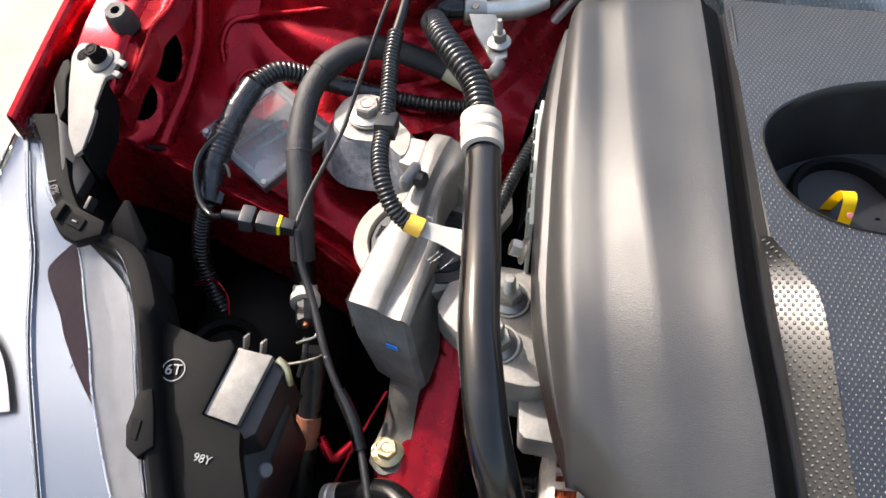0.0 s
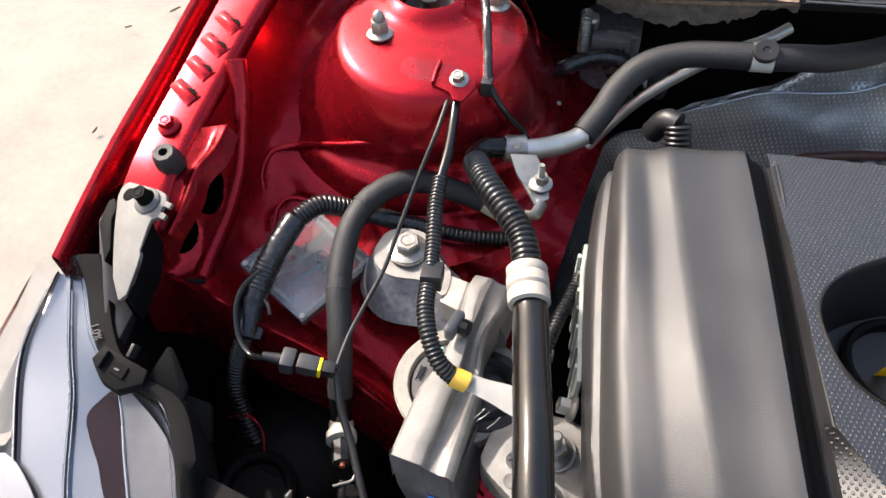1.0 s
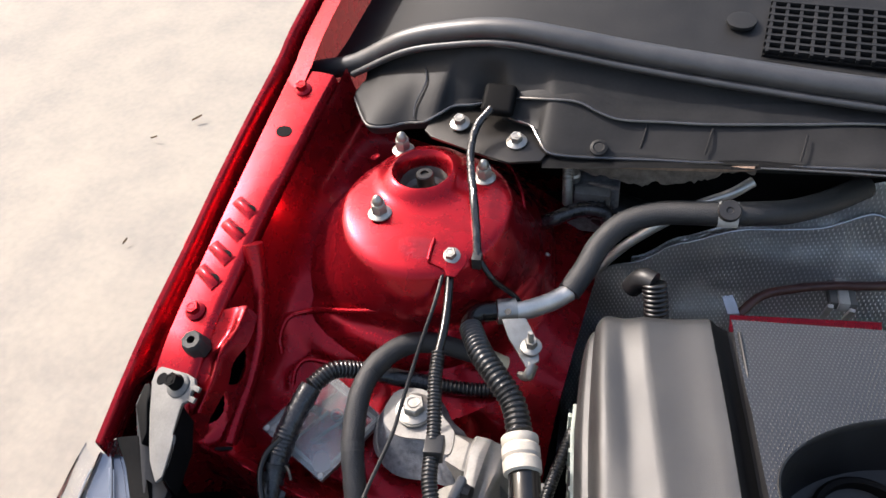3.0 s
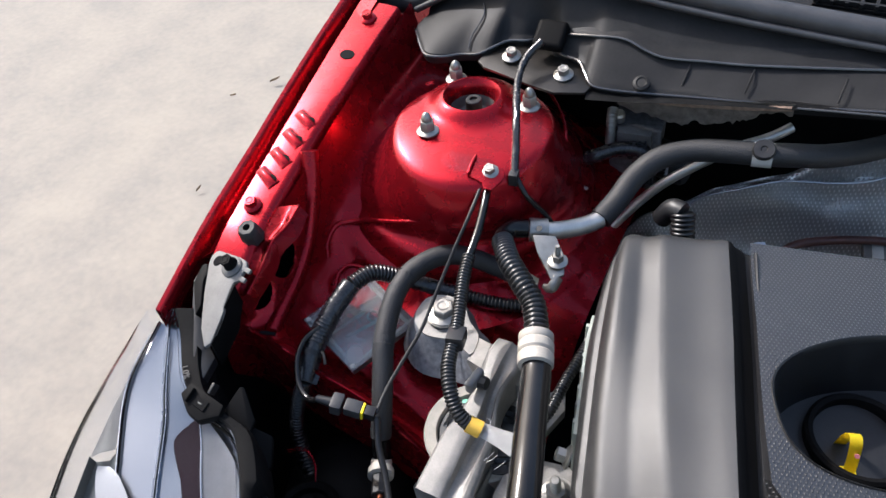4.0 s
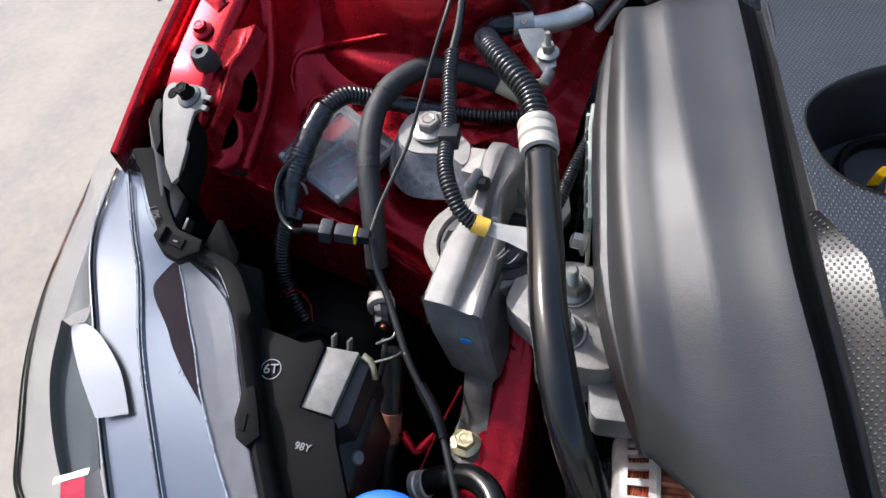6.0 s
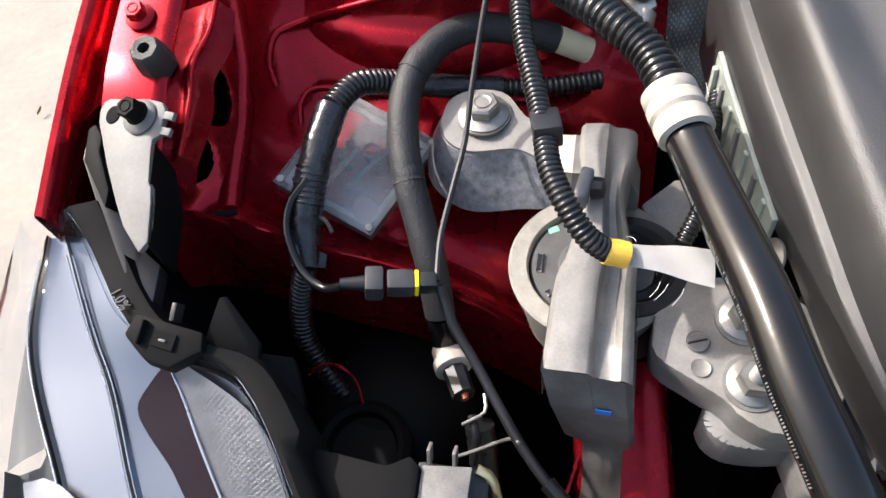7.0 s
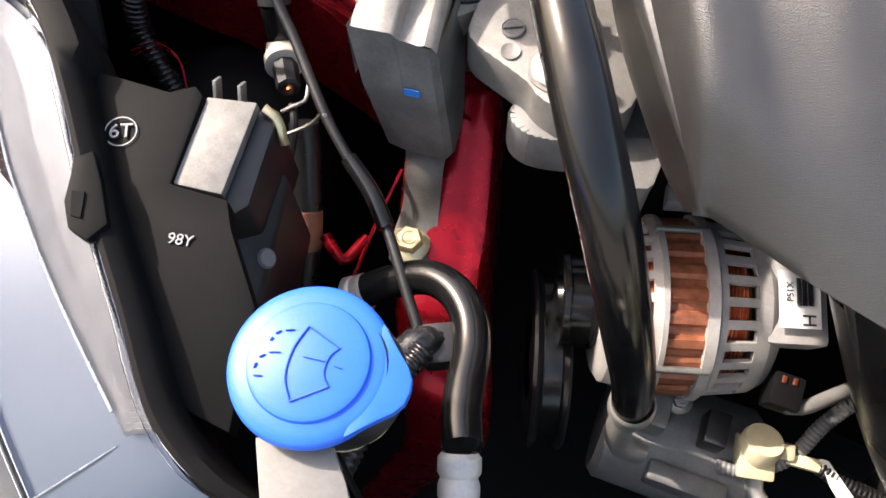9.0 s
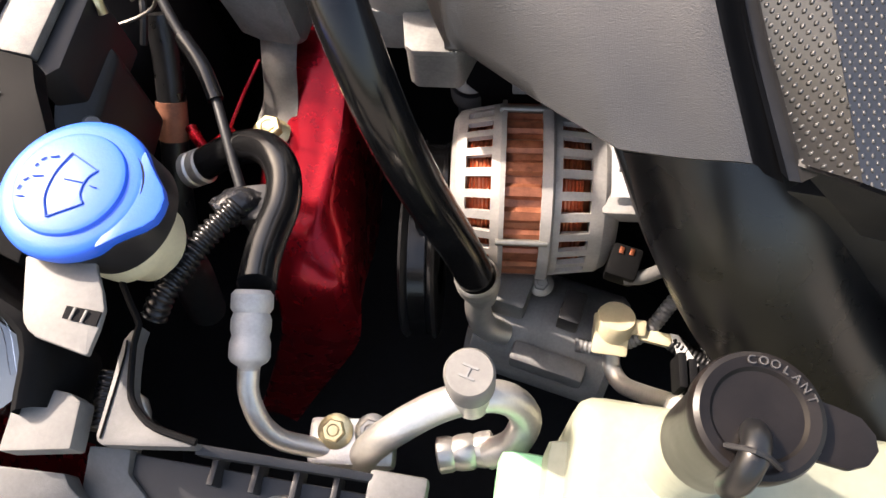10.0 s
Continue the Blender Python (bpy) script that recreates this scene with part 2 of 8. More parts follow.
def sweep(bm, pts, radius, seg=14, n=None, ribs=0.0, depth=0.0, caps=True, flat=1.0, wob=0.0):
    """A tube along pts. radius: a number or a function of 0..1; ribs: rib pitch in metres, of that depth; wob: uneven wrapping."""
    if ribs:
        n = int(length(pts) / ribs * 6) + 2
    n = n or max(8, int(length(pts) / 0.004))
    c = spline(pts, n)
    up = None
    rings = []
    for i, q in enumerate(c):
        d = (c[min(i + 1, n - 1)] - c[max(i - 1, 0)]).normalized()
        if up is None:
            up = d.orthogonal().normalized()
        up = (up - d * up.dot(d)).normalized()
        side = d.cross(up)
        u = i / (n - 1)
        r = radius(u) if callable(radius) else radius
        if ribs:
            ph = i % 6
            r -= depth if ph in (0, 5) else (0 if ph in (2, 3) else depth * 0.35)
        ring = []
        for k in range(seg):
            a = 2 * math.pi * k / seg
            rr = r
            if wob:
                rr += wob * (noise.noise(Vector((u * 40, math.cos(a) * 1.5, math.sin(a) * 1.5))))
            ring.append(bm.verts.new(q + up * (math.cos(a) * rr) + side * (math.sin(a) * rr * flat)))
        rings.append(ring)
    for a, b in zip(rings, rings[1:]):
        for k in range(seg):
            bm.faces.new((a[k], a[(k + 1) % seg], b[(k + 1) % seg], b[k]))
    if caps:
        bm.faces.new(rings[0][::-1])
        bm.faces.new(rings[-1])
    return bm


def tube(pts, radius, **kw):
    return sweep(bmesh.new(), pts, radius, **kw)


def axis_matrix(loc, axis):
    if Vector(axis).normalized().z > 0.9999:
        return Matrix.Translation(loc)
    return Matrix.Translation(loc) @ Vector(axis).to_track_quat("Z", "Y").to_matrix().to_4x4()


def lathe(bm, profile, m=None, seg=32, squash=None):
    """Revolve (r, z) pairs round z and place them by m."""
    m = m or Matrix()
    rings = []
    for r, z in profile:
        if r < 1e-6:
            rings.append([bm.verts.new(m @ Vector((0, 0, z)))])
            continue
        ring = []
        for k in range(seg):
            a = 2 * math.pi * k / seg
            rr = r * (squash(a) if squash else 1)
            ring.append(bm.verts.new(m @ Vector((rr * math.cos(a), rr * math.sin(a), z))))
        rings.append(ring)
    for a, b in zip(rings, rings[1:]):
        for k in range(seg):
            k2 = (k + 1) % seg
            if len(a) == 1 and len(b) == 1:
                continue
            if len(a) == 1:
                bm.faces.new((a[0], b[k], b[k2]))
            elif len(b) == 1:
                bm.faces.new((a[k], a[k2], b[0]))
            else:
                bm.faces.new((a[k], a[k2], b[k2], b[k]))
    return bm


def turned(profile, loc, axis=(0, 0, 1), seg=32, squash=None):
    return lathe(bmesh.new(), profile, axis_matrix(loc, axis), seg, squash)


def box(bm, size, m, bevel=0.0, seg=2):
    r = bmesh.ops.create_cube(bm, size=1.0, matrix=m @ Matrix.Diagonal((*size, 1)))
    if bevel:
        es = list({e for v in r["verts"] for e in v.link_edges})
        bmesh.ops.bevel(bm, geom=es, offset=bevel, segments=seg, affect="EDGES", profile=0.6)
    return bm


def block(size, m, bevel=0.002, seg=2):
    return box(bmesh.new(), size, m, bevel, seg)


def slab(outline, thick, bevel=0.0, up=(0, 0, 1)):
    """A plate with a corner list in space as its top face, thick downwards along up."""
    bm = bmesh.new()
    top = [bm.verts.new(p) for p in outline]
    f = bm.faces.new(top)
    ext = bmesh.ops.extrude_face_region(bm, geom=[f])
    vs = [v for v in ext["geom"] if isinstance(v, bmesh.types.BMVert)]
    bmesh.ops.translate(bm, verts=vs, vec=-Vector(up).normalized() * thick)
    if bevel:
        bmesh.ops.bevel(bm, geom=bm.edges[:], offset=bevel, segments=2, affect="EDGES", profile=0.6)
    return bm


def grid(bm, rows, flip=False):
    """Faces over rows of points."""
    vs = [[bm.verts.new(p) for p in r] for r in rows]
    for a, b in zip(vs, vs[1:]):
        for k in range(len(a) - 1):
            bm.faces.new((a[k], a[k + 1], b[k + 1], b[k]))
    return vs


def fine(rows, nu, nv):
    """Refine a small grid of control points by splines both ways."""
    a = [spline(r, nu) for r in rows]
    cols = [spline([r[k] for r in a], nv) for k in range(nu)]
    return [[cols[k][j] for k in range(nu)] for j in range(nv)]


def hexagon(bm, flats, height, m, chamfer=0.12):
    r = flats / 2 / math.cos(math.pi / 6)
    lathe(bm, [(0, 0), (r, 0), (r, height * 0.85), (r * (1 - chamfer), height), (0, height)], m, 6)
    return bm


def bolt(parent, loc, axis, flats, flange, material=None, head=0.006, name="bolt", washer=None, stud=0.0, dome=False, label=""):
    """A flanged hex bolt or nut as one part of parent."""
    m = axis_matrix(loc, axis)
    bm = bmesh.new()
    if washer:
        lathe(bm, [(0, 0), (washer, 0), (washer, 0.0015), (washer * 0.6, 0.0015), (0, 0.0015)], m, 28)
        m = m @ Matrix.Translation((0, 0, 0.0015))
    lathe(bm, [(0, 0), (flange, 0), (flange, 0.0012), (flats * 0.56, 0.0032), (0, 0.0032)], m, 28)
    hexagon(bm, flats, head, m @ Matrix.Translation((0, 0, 0.0025)))
    if not stud and not dome:
        lathe(bm, [(flats * 0.30, head + 0.0026), (flats * 0.30, head + 0.0030), (flats * 0.22, head + 0.0024), (0, head + 0.0024)], m, 20)
    if dome:
        lathe(bm, [(flats * 0.40, head + 0.002), (flats * 0.40, head + 0.005), (flats * 0.30, head + 0.0085), (flats * 0.12, head + 0.0105), (0, head + 0.011)], m, 20)
    if stud:
        r = flats * 0.27
        prof = [(0, head), (r, head)]
        k = 0.0
        while k < stud:
            prof += [(r, head + 0.003 + k), (r * 0.86, head + 0.0036 + k)]
            k += 0.0013
        prof += [(r * 0.7, head + 0.004 + stud), (0, head + 0.004 + stud)]
        lathe(bm, prof, m, 16)
    return part(name, bm, material or STEEL, parent, label)


def ribbon(pts, width, up, thick):
    """A flat strip along pts."""
    c = [Vector(p) for p in pts]
    rows = []
    for i, q in enumerate(c):
        d = (c[min(i + 1, len(c) - 1)] - c[max(i - 1, 0)]).normalized()
        s = d.cross(Vector(up)).normalized() * width / 2
        rows.append([q - s, q + s])
    bm = bmesh.new()
    grid(bm, rows)
    r = bmesh.ops.solidify(bm, geom=bm.faces[:], thickness=thick)
    return bm


def lettering(name, words, size, m, material, parent, depth=0.0003, label=""):
    """Letters of the built-in font as a mesh part, lying in m's x-y plane and centred there."""
    cu = bpy.data.curves.new(name, "FONT")
    cu.body, cu.size, cu.extrude, cu.align_x, cu.align_y = words, size, depth, "CENTER", "CENTER"
    tmp = new(name, cu)
    bpy.context.view_layer.update()
    me = bpy.data.meshes.new_from_object(tmp.evaluated_get(bpy.context.evaluated_depsgraph_get()))
    bpy.data.objects.remove(tmp)
    bm = bmesh.new()
    bm.from_mesh(me)
    bmesh.ops.transform(bm, matrix=m, verts=bm.verts)
    return part(name, bm, material, parent, label, smooth=False)


def frame_on(origin, xdir, normal):
    """A matrix with its x along xdir and z along normal, at origin."""
    z = Vector(normal).normalized()
    x = Vector(xdir)
    x = (x - z * x.dot(z)).normalized()
    y = z.cross(x)
    return Matrix.Translation(origin) @ Matrix((x, y, z)).transposed().to_4x4()

# ---- ground ----
bm = bmesh.new()
rows = []
for j in range(181):
    row = []
    for i in range(181):
        x, y = (i - 90) / 90, (j - 90) / 90
        x, y = math.copysign(abs(x) ** 3 * 40, x) - 0.95, math.copysign(abs(y) ** 3 * 40, y) + 0.7
        near = max(0.0, 1 - math.hypot(x + 0.95, y - 0.7) / 4)
        tread = max(0.0, noise.noise(Vector((x * 2.2, y * 1.4, 9)))) * math.sin(46 * (x * 0.6 + y * 0.8) + 5 * noise.noise(Vector((x * 4, y * 4, 3))))
        row.append((x, y, 0.012 * noise.noise(Vector((x * 0.7, y * 0.7, 0))) + near * (0.007 * noise.noise(Vector((x * 7, y * 7, 1))) + 0.0035 * noise.noise(Vector((x * 19, y * 19, 2))) + 0.006 * tread)))
    rows.append(row)
grid(bm, rows)
single("ground", bm, DIRTY, "pale sandy concrete yard in full sun", "ground", (0, 0, 0), kind="structure")

# ---- car body ----
car = thing("car_body", "red painted car body shell round the engine bay", "car body", (-0.2, 0.4, 0.0))
crest = [(-0.2925, 0.2795, 0.8668), (-0.2995, 0.326, 0.879), (-0.305, 0.378, 0.8935), (-0.3095, 0.452, 0.9135), (-0.314, 0.506, 0.928), (-0.3187, 0.5835, 0.949), (-0.3215, 0.66, 0.9697), (-0.327, 0.73, 0.988), (-0.335, 1.0, 1.05)]
cr = spline(crest, 40)
rows = []
for q in cr:
    g = 0.022 if q.y < 0.36 else 0.022 + min(0.0, (0.36 - q.y) * 0.02)
    e = 0.020 if q.y > 0.375 else 0.003
    if q.y < 0.335:
        g, e = 0.0095, 0.0
    rows.append([q + Vector((g + e, 0, -0.008)), q + Vector((g, 0, -0.010)), q + Vector((g - 0.003, 0, -0.020)), q + Vector((g - 0.008, 0, -0.026)), q + Vector((0.008, 0, -0.020)), q + Vector((0.0065, 0, -0.005)), q + Vector((0.004, 0, -0.001)), q + Vector((0.0005, 0, 0.0)), q + Vector((-0.0005, 0, -0.003)), q + Vector((0.0005, 0, -0.02)), q + Vector((0.002, 0, -0.10)), q + Vector((0.03, 0, -0.45))])
bm = bmesh.new()
grid(bm, rows)
part("fender", bm, RED, car)
# bolted flange along the fender
fl = spline([(-0.260, 0.322, 0.864), (-0.261, 0.342, 0.874), (-0.262, 0.36, 0.884), (-0.268, 0.40, 0.893), (-0.274, 0.50, 0.920), (-0.279, 0.60, 0.946), (-0.283, 0.66, 0.958)], 24)
bm = bmesh.new()
grid(bm, [[q + Vector((-0.021 - 0.02 * max(0, q.y - 0.45), 0, -0.004)), q + Vector((-0.018 - 0.02 * max(0, q.y - 0.45), 0, 0.0005)), q + Vector((-0.008, 0, 0.001)), q + Vector((0.012, 0, 0.001)), q + Vector((0.016 + 0.04 * max(0, q.y - 0.50), 0, 0.0)), q + Vector((0.0185 + 0.04 * max(0, q.y - 0.50), 0, -0.003)), q + Vector((0.021 + 0.04 * max(0, q.y - 0.50), 0, -0.012)), q + Vector((0.024 + 0.03 * max(0, q.y - 0.50), 0, -0.035))] for q in fl])
part("flange", bm, RED, car)
for y in (0.430, 0.453, 0.476, 0.499):
    fm = frame_on((-0.2745, y - 0.002, 0.9025 + (y - 0.428) * 0.262), (0.90, -0.43, -0.11), (0, -0.25, 1))
    bm = bmesh.new()
    rows = []
    for i in range(13):
        u = i / 12
        tall = 0.0034 * math.sin(math.pi * min(1, 0.08 + 0.92 * u)) ** 0.7
        wide = 0.0055 + 0.001 * u
        rows.append([fm @ Vector((-0.013 + 0.026 * u, wide * v, tall * (1 - abs(v) ** 1.6) - 0.0004)) for v in (-1, -0.8, -0.5, -0.2, 0.1, 0.4, 0.7, 0.9, 1)])
    grid(bm, rows)
    louvre = part("louvre", bm, RED, car)
    # Dark sheet in place of the shade inside the louvre.
    bm = bmesh.new()
    grid(bm, [[fm @ Vector((0.001 + 0.012 * i / 10, 0.0030 + 0.0034 * k * math.sin(math.pi * i / 10), 0.0024 - 0.0014 * k)) for k in (0, 0.5, 1)] for i in range(11)])
    part("slot", bm, SHADE_BLACK, louvre, "louvre slot, its shade laid on as a dark sheet")
bolt(car, (-0.269, 0.397, 0.8945), (0, -0.25, 1), 0.010, 0.0085, RED, 0.006)
bolt(car, (-0.281, 0.634, 0.9545), (0, -0.25, 1), 0.010, 0.0085, RED, 0.006)
part("beam_edge", tube([(-0.2440, 0.3230, 0.8150), (-0.2140, 0.3210, 0.8090), (-0.1680, 0.3170, 0.7960), (-0.1350, 0.3180, 0.7840), (-0.1050, 0.3180, 0.7690), (-0.0600, 0.3120, 0.7450)], 0.0022, seg=8), RED, car)
part("bolt_hole", turned([(0, 0), (0.0065, 0), (0.0065, 0.0012), (0, 0.0012)], (-0.2765, 0.582, 0.9420), (0, -0.25, 1), 24, lambda a: 1.1 + 0.15 * math.cos(2 * a)), SHADE_BLACK, car, "dark round hole in the flange")

# strut tower
C = Vector((-0.134, 0.577, 0))
D = Vector((-0.120, 0.548, 0))
prof = [(0.0205, 0.895), (0.0225, 0.920), (0.0245, 0.929), (0.0275, 0.9318), (0.031, 0.9308), (0.036, 0.9262), (0.042, 0.9225), (0.048, 0.9212), (0.058, 0.9205), (0.068, 0.9195), (0.0725, 0.9188), (0.0750, 0.9172), (0.0770, 0.9135), (0.082, 0.9010), (0.091, 0.8830), (0.102, 0.8650), (0.111, 0.8520), (0.117, 0.842), (0.121, 0.8385), (0.125, 0.836), (0.129, 0.829), (0.133, 0.808), (0.150, 0.795), (0.18, 0.79)]
bm = bmesh.new()
rings = []
for r, z in prof:
    ring = []
    for k in range(96):
        a = 2 * math.pi * k / 96
        w = max(0, (r - 0.074) / 0.052)
        sx = 1 + w * (0.32 if math.cos(a) < 0 else -0.10)
        sy = 1 + w * (0.0 if math.sin(a) < 0 else 0.15)
        s = min(1, max(0, (r - 0.044) / 0.026)) * min(1, max(0, (0.118 - r) / 0.034))
        q = C.lerp(D, s * s * (3 - 2 * s)) + Vector((r * math.cos(a) * sx, r * math.sin(a) * sy, z))
        q.z -= 0.16 * max(0, 0.540 - q.y) * s
        ring.append(bm.verts.new(q))
    rings.append(ring)
for a, b in zip(rings, rings[1:]):
    for k in range(96):
        bm.faces.new((a[k], a[(k + 1) % 96], b[(k + 1) % 96], b[k]))
bmesh.ops.remove_doubles(bm, verts=bm.verts, dist=1e-5)
part("strut_tower", bm, RED, car)
part("strut_seat", turned([(0, 0.893), (0.011, 0.893), (0.0125, 0.896), (0.0155, 0.8965), (0.0165, 0.902), (0.0205, 0.9055), (0.0218, 0.9165)], C, seg=48), BRUSHED, car, "bare steel strut mount seen through the tower hole")
part("strut_rod", turned([(0.0080, 0.893), (0.0080, 0.9245), (0.0072, 0.9255), (0.0040, 0.9255), (0.0036, 0.9235), (0, 0.9235)], C + Vector((0.001, 0.001, 0)), seg=32), OLIVE, car, "dark strut rod end")
for x, y in ((-0.153, 0.523), (-0.168, 0.610), (-0.081, 0.591)):
    bolt(car, (x, y, 0.9205), (0, 0, 1), 0.0125, 0.0105, STEEL, 0.010, name="stud_nut", dome=True, label="zinc plated dome nut on the strut tower")

# inner apron: wall under the flange, shelf in front of the tower, sloping floor
ctrl = [
    [(-0.2540, 0.2960, 0.7730), (-0.2440, 0.3170, 0.7400), (-0.2140, 0.3150, 0.7340), (-0.1680, 0.3110, 0.7210), (-0.1350, 0.3120, 0.7090), (-0.1050, 0.3120, 0.6940), (-0.0600, 0.3060, 0.6700), (0.0200, 0.2860, 0.6250)],
    [(-0.2540, 0.3000, 0.8480), (-0.2440, 0.3210, 0.8150), (-0.2140, 0.3190, 0.8090), (-0.1680, 0.3150, 0.7960), (-0.1350, 0.3160, 0.7840), (-0.1050, 0.3160, 0.7690), (-0.0600, 0.3100, 0.7450), (0.0200, 0.2900, 0.7000)],
    [(-0.2540, 0.3060, 0.8480), (-0.2440, 0.3270, 0.8150), (-0.2140, 0.3250, 0.8090), (-0.1680, 0.3210, 0.7960), (-0.1350, 0.3220, 0.7840), (-0.1050, 0.3220, 0.7690), (-0.0600, 0.3160, 0.7450), (0.0200, 0.2960, 0.7000)],
    [(-0.25, 0.357, 0.866), (-0.238, 0.357, 0.829), (-0.214, 0.352, 0.787), (-0.165, 0.352, 0.764), (-0.135, 0.3495, 0.753), (-0.105, 0.347, 0.742), (-0.05, 0.337, 0.716), (0.02, 0.312, 0.684)],
    [(-0.25, 0.385, 0.882), (-0.239, 0.384, 0.847), (-0.222, 0.38, 0.805), (-0.17, 0.37, 0.768), (-0.135, 0.3675, 0.7565), (-0.1, 0.365, 0.745), (-0.04, 0.355, 0.72), (0.02, 0.34, 0.68)],
    [(-0.248, 0.43, 0.895), (-0.24, 0.43, 0.862), (-0.224, 0.43, 0.815), (-0.18, 0.425, 0.785), (-0.14, 0.425, 0.775), (-0.1, 0.425, 0.765), (-0.04, 0.415, 0.745), (0.02, 0.41, 0.71)],
    [(-0.248, 0.47, 0.907), (-0.241, 0.47, 0.88), (-0.226, 0.468, 0.845), (-0.19, 0.455, 0.822), (-0.145, 0.4525, 0.815), (-0.1, 0.45, 0.808), (-0.04, 0.452, 0.79), (0.02, 0.46, 0.76)],
    [(-0.249, 0.53, 0.924), (-0.244, 0.53, 0.9), (-0.236, 0.53, 0.88), (-0.2, 0.53, 0.85), (-0.15, 0.53, 0.84), (-0.1, 0.53, 0.83), (-0.04, 0.53, 0.81), (0.02, 0.53, 0.78)],
    [(-0.256, 0.68, 0.955), (-0.25, 0.68, 0.93), (-0.24, 0.68, 0.9), (-0.2, 0.68, 0.88), (-0.15, 0.68, 0.87), (-0.1, 0.68, 0.86), (-0.04, 0.68, 0.83), (0.02, 0.68, 0.79)],
]
bm = bmesh.new()
grid(bm, fine(ctrl, 130, 190))
HOLES = (((-0.236, 0.3855, 0.853), 0.0175, 0.021), ((-0.2355, 0.3485, 0.8345), 0.0135, 0.0125))
for c, ry, rz in HOLES:
    inside = []
    for v in bm.verts:
        if abs(v.co.x - c[0]) > 0.02:
            continue
        h, k = (v.co.y - c[1]) / ry, (v.co.z - 0.30 * (v.co.y - c[1]) - c[2]) / rz
        far = math.hypot(h, k)
        if 0.80 < far < 1.12:
            v.co.y += (h / far - h) * ry
            v.co.z += (k / far - k) * rz + 0.30 * (h / far - h) * ry
            v.co.x -= 0.0012
            far = 1.0
        if far <= 1.0:
            inside.append(v)
    inside = set(inside)
    bmesh.ops.delete(bm, geom=[f for f in bm.faces if all(v in inside for v in f.verts)], context="FACES")
part("inner_apron", bm, RED, car)
seam = [(-0.225, 0.426, 0.816), (-0.229, 0.435, 0.828), (-0.227, 0.450, 0.837), (-0.216, 0.460, 0.838), (-0.201, 0.465, 0.841), (-0.165, 0.464, 0.853), (-0.129, 0.465, 0.866), (-0.097, 0.474, 0.871), (-0.070, 0.491, 0.872), (-0.045, 0.522, 0.868), (-0.033, 0.555, 0.862)]
part("seam_flange", tube(seam, 0.0026, seg=10), RED, car, "raised seam round the tower foot")
part("lower_bead", tube([(-0.205, 0.405, 0.804), (-0.206, 0.418, 0.812), (-0.196, 0.430, 0.812), (-0.150, 0.436, 0.802), (-0.100, 0.440, 0.795), (-0.05, 0.440, 0.785)], 0.0022, seg=8), RED, car)
part("wall_rib", tube([(-0.2500, 0.466, 0.912), (-0.2440, 0.452, 0.886), (-0.2410, 0.434, 0.858), (-0.2385, 0.416, 0.838), (-0.2365, 0.388, 0.819), (-0.2325, 0.352, 0.808), (-0.2290, 0.334, 0.804)], 0.0085, seg=20), RED, car, "rounded pressed edge of the inner wall")
part("wall_slot", slab([(-0.2300, 0.3245, 0.8165), (-0.2205, 0.3315, 0.8105), (-0.2200, 0.3290, 0.8098), (-0.2300, 0.3215, 0.8150)], 0.002), SHADE_BLACK, car, "dark slot above the beam")
part("ground_tab", slab([(-0.0975, 0.5075, 0.9185), (-0.093, 0.508, 0.9180), (-0.077, 0.514, 0.9160), (-0.066, 0.504, 0.9140), (-0.065, 0.494, 0.9120), (-0.069, 0.481, 0.9100), (-0.0760, 0.480, 0.9105), (-0.0800, 0.485, 0.9118), (-0.0955, 0.4865, 0.9150)], 0.002, 0.0006), RED, car)
part("tab_step", tube([(-0.0965, 0.508, 0.9195), (-0.0955, 0.497, 0.9185), (-0.0940, 0.487, 0.9160)], 0.0014, seg=8), RED, car)
part("clear_tag", slab([(-0.1235, 0.4975, 0.9205), (-0.1190, 0.5035, 0.9215), (-0.0975, 0.5075, 0.9200), (-0.0950, 0.4860, 0.9165), (-0.1130, 0.4850, 0.9185), (-0.1215, 0.4875, 0.9195)], 0.0012, 0.0004), LENS, car, "clear plastic tag beside the tab")
for x, y in ((-0.191, 0.596), (-0.187, 0.549), (-0.137, 0.528), (-0.096, 0.561)):
    part("dimple", turned([(0.0046, 0), (0.0042, 0.0008), (0.0034, 0.0008), (0.0026, -0.0004), (0, -0.0006)], (x, y, 0.9205 - 0.12 * max(0, math.hypot(x + 0.134, y - 0.577) - 0.045)), (0.2 * (x + 0.134) / 0.05, 0.2 * (y - 0.577) / 0.05, 1), 20), RED, car)
part("weld_bead", tube([(-0.128, 0.650, 0.917), (-0.100, 0.647, 0.912), (-0.075, 0.636, 0.903), (-0.057, 0.618, 0.893), (-0.047, 0.600, 0.882), (-0.045, 0.590, 0.868)], 0.0016, seg=8), RED, car)
# front rail
bm = bmesh.new()
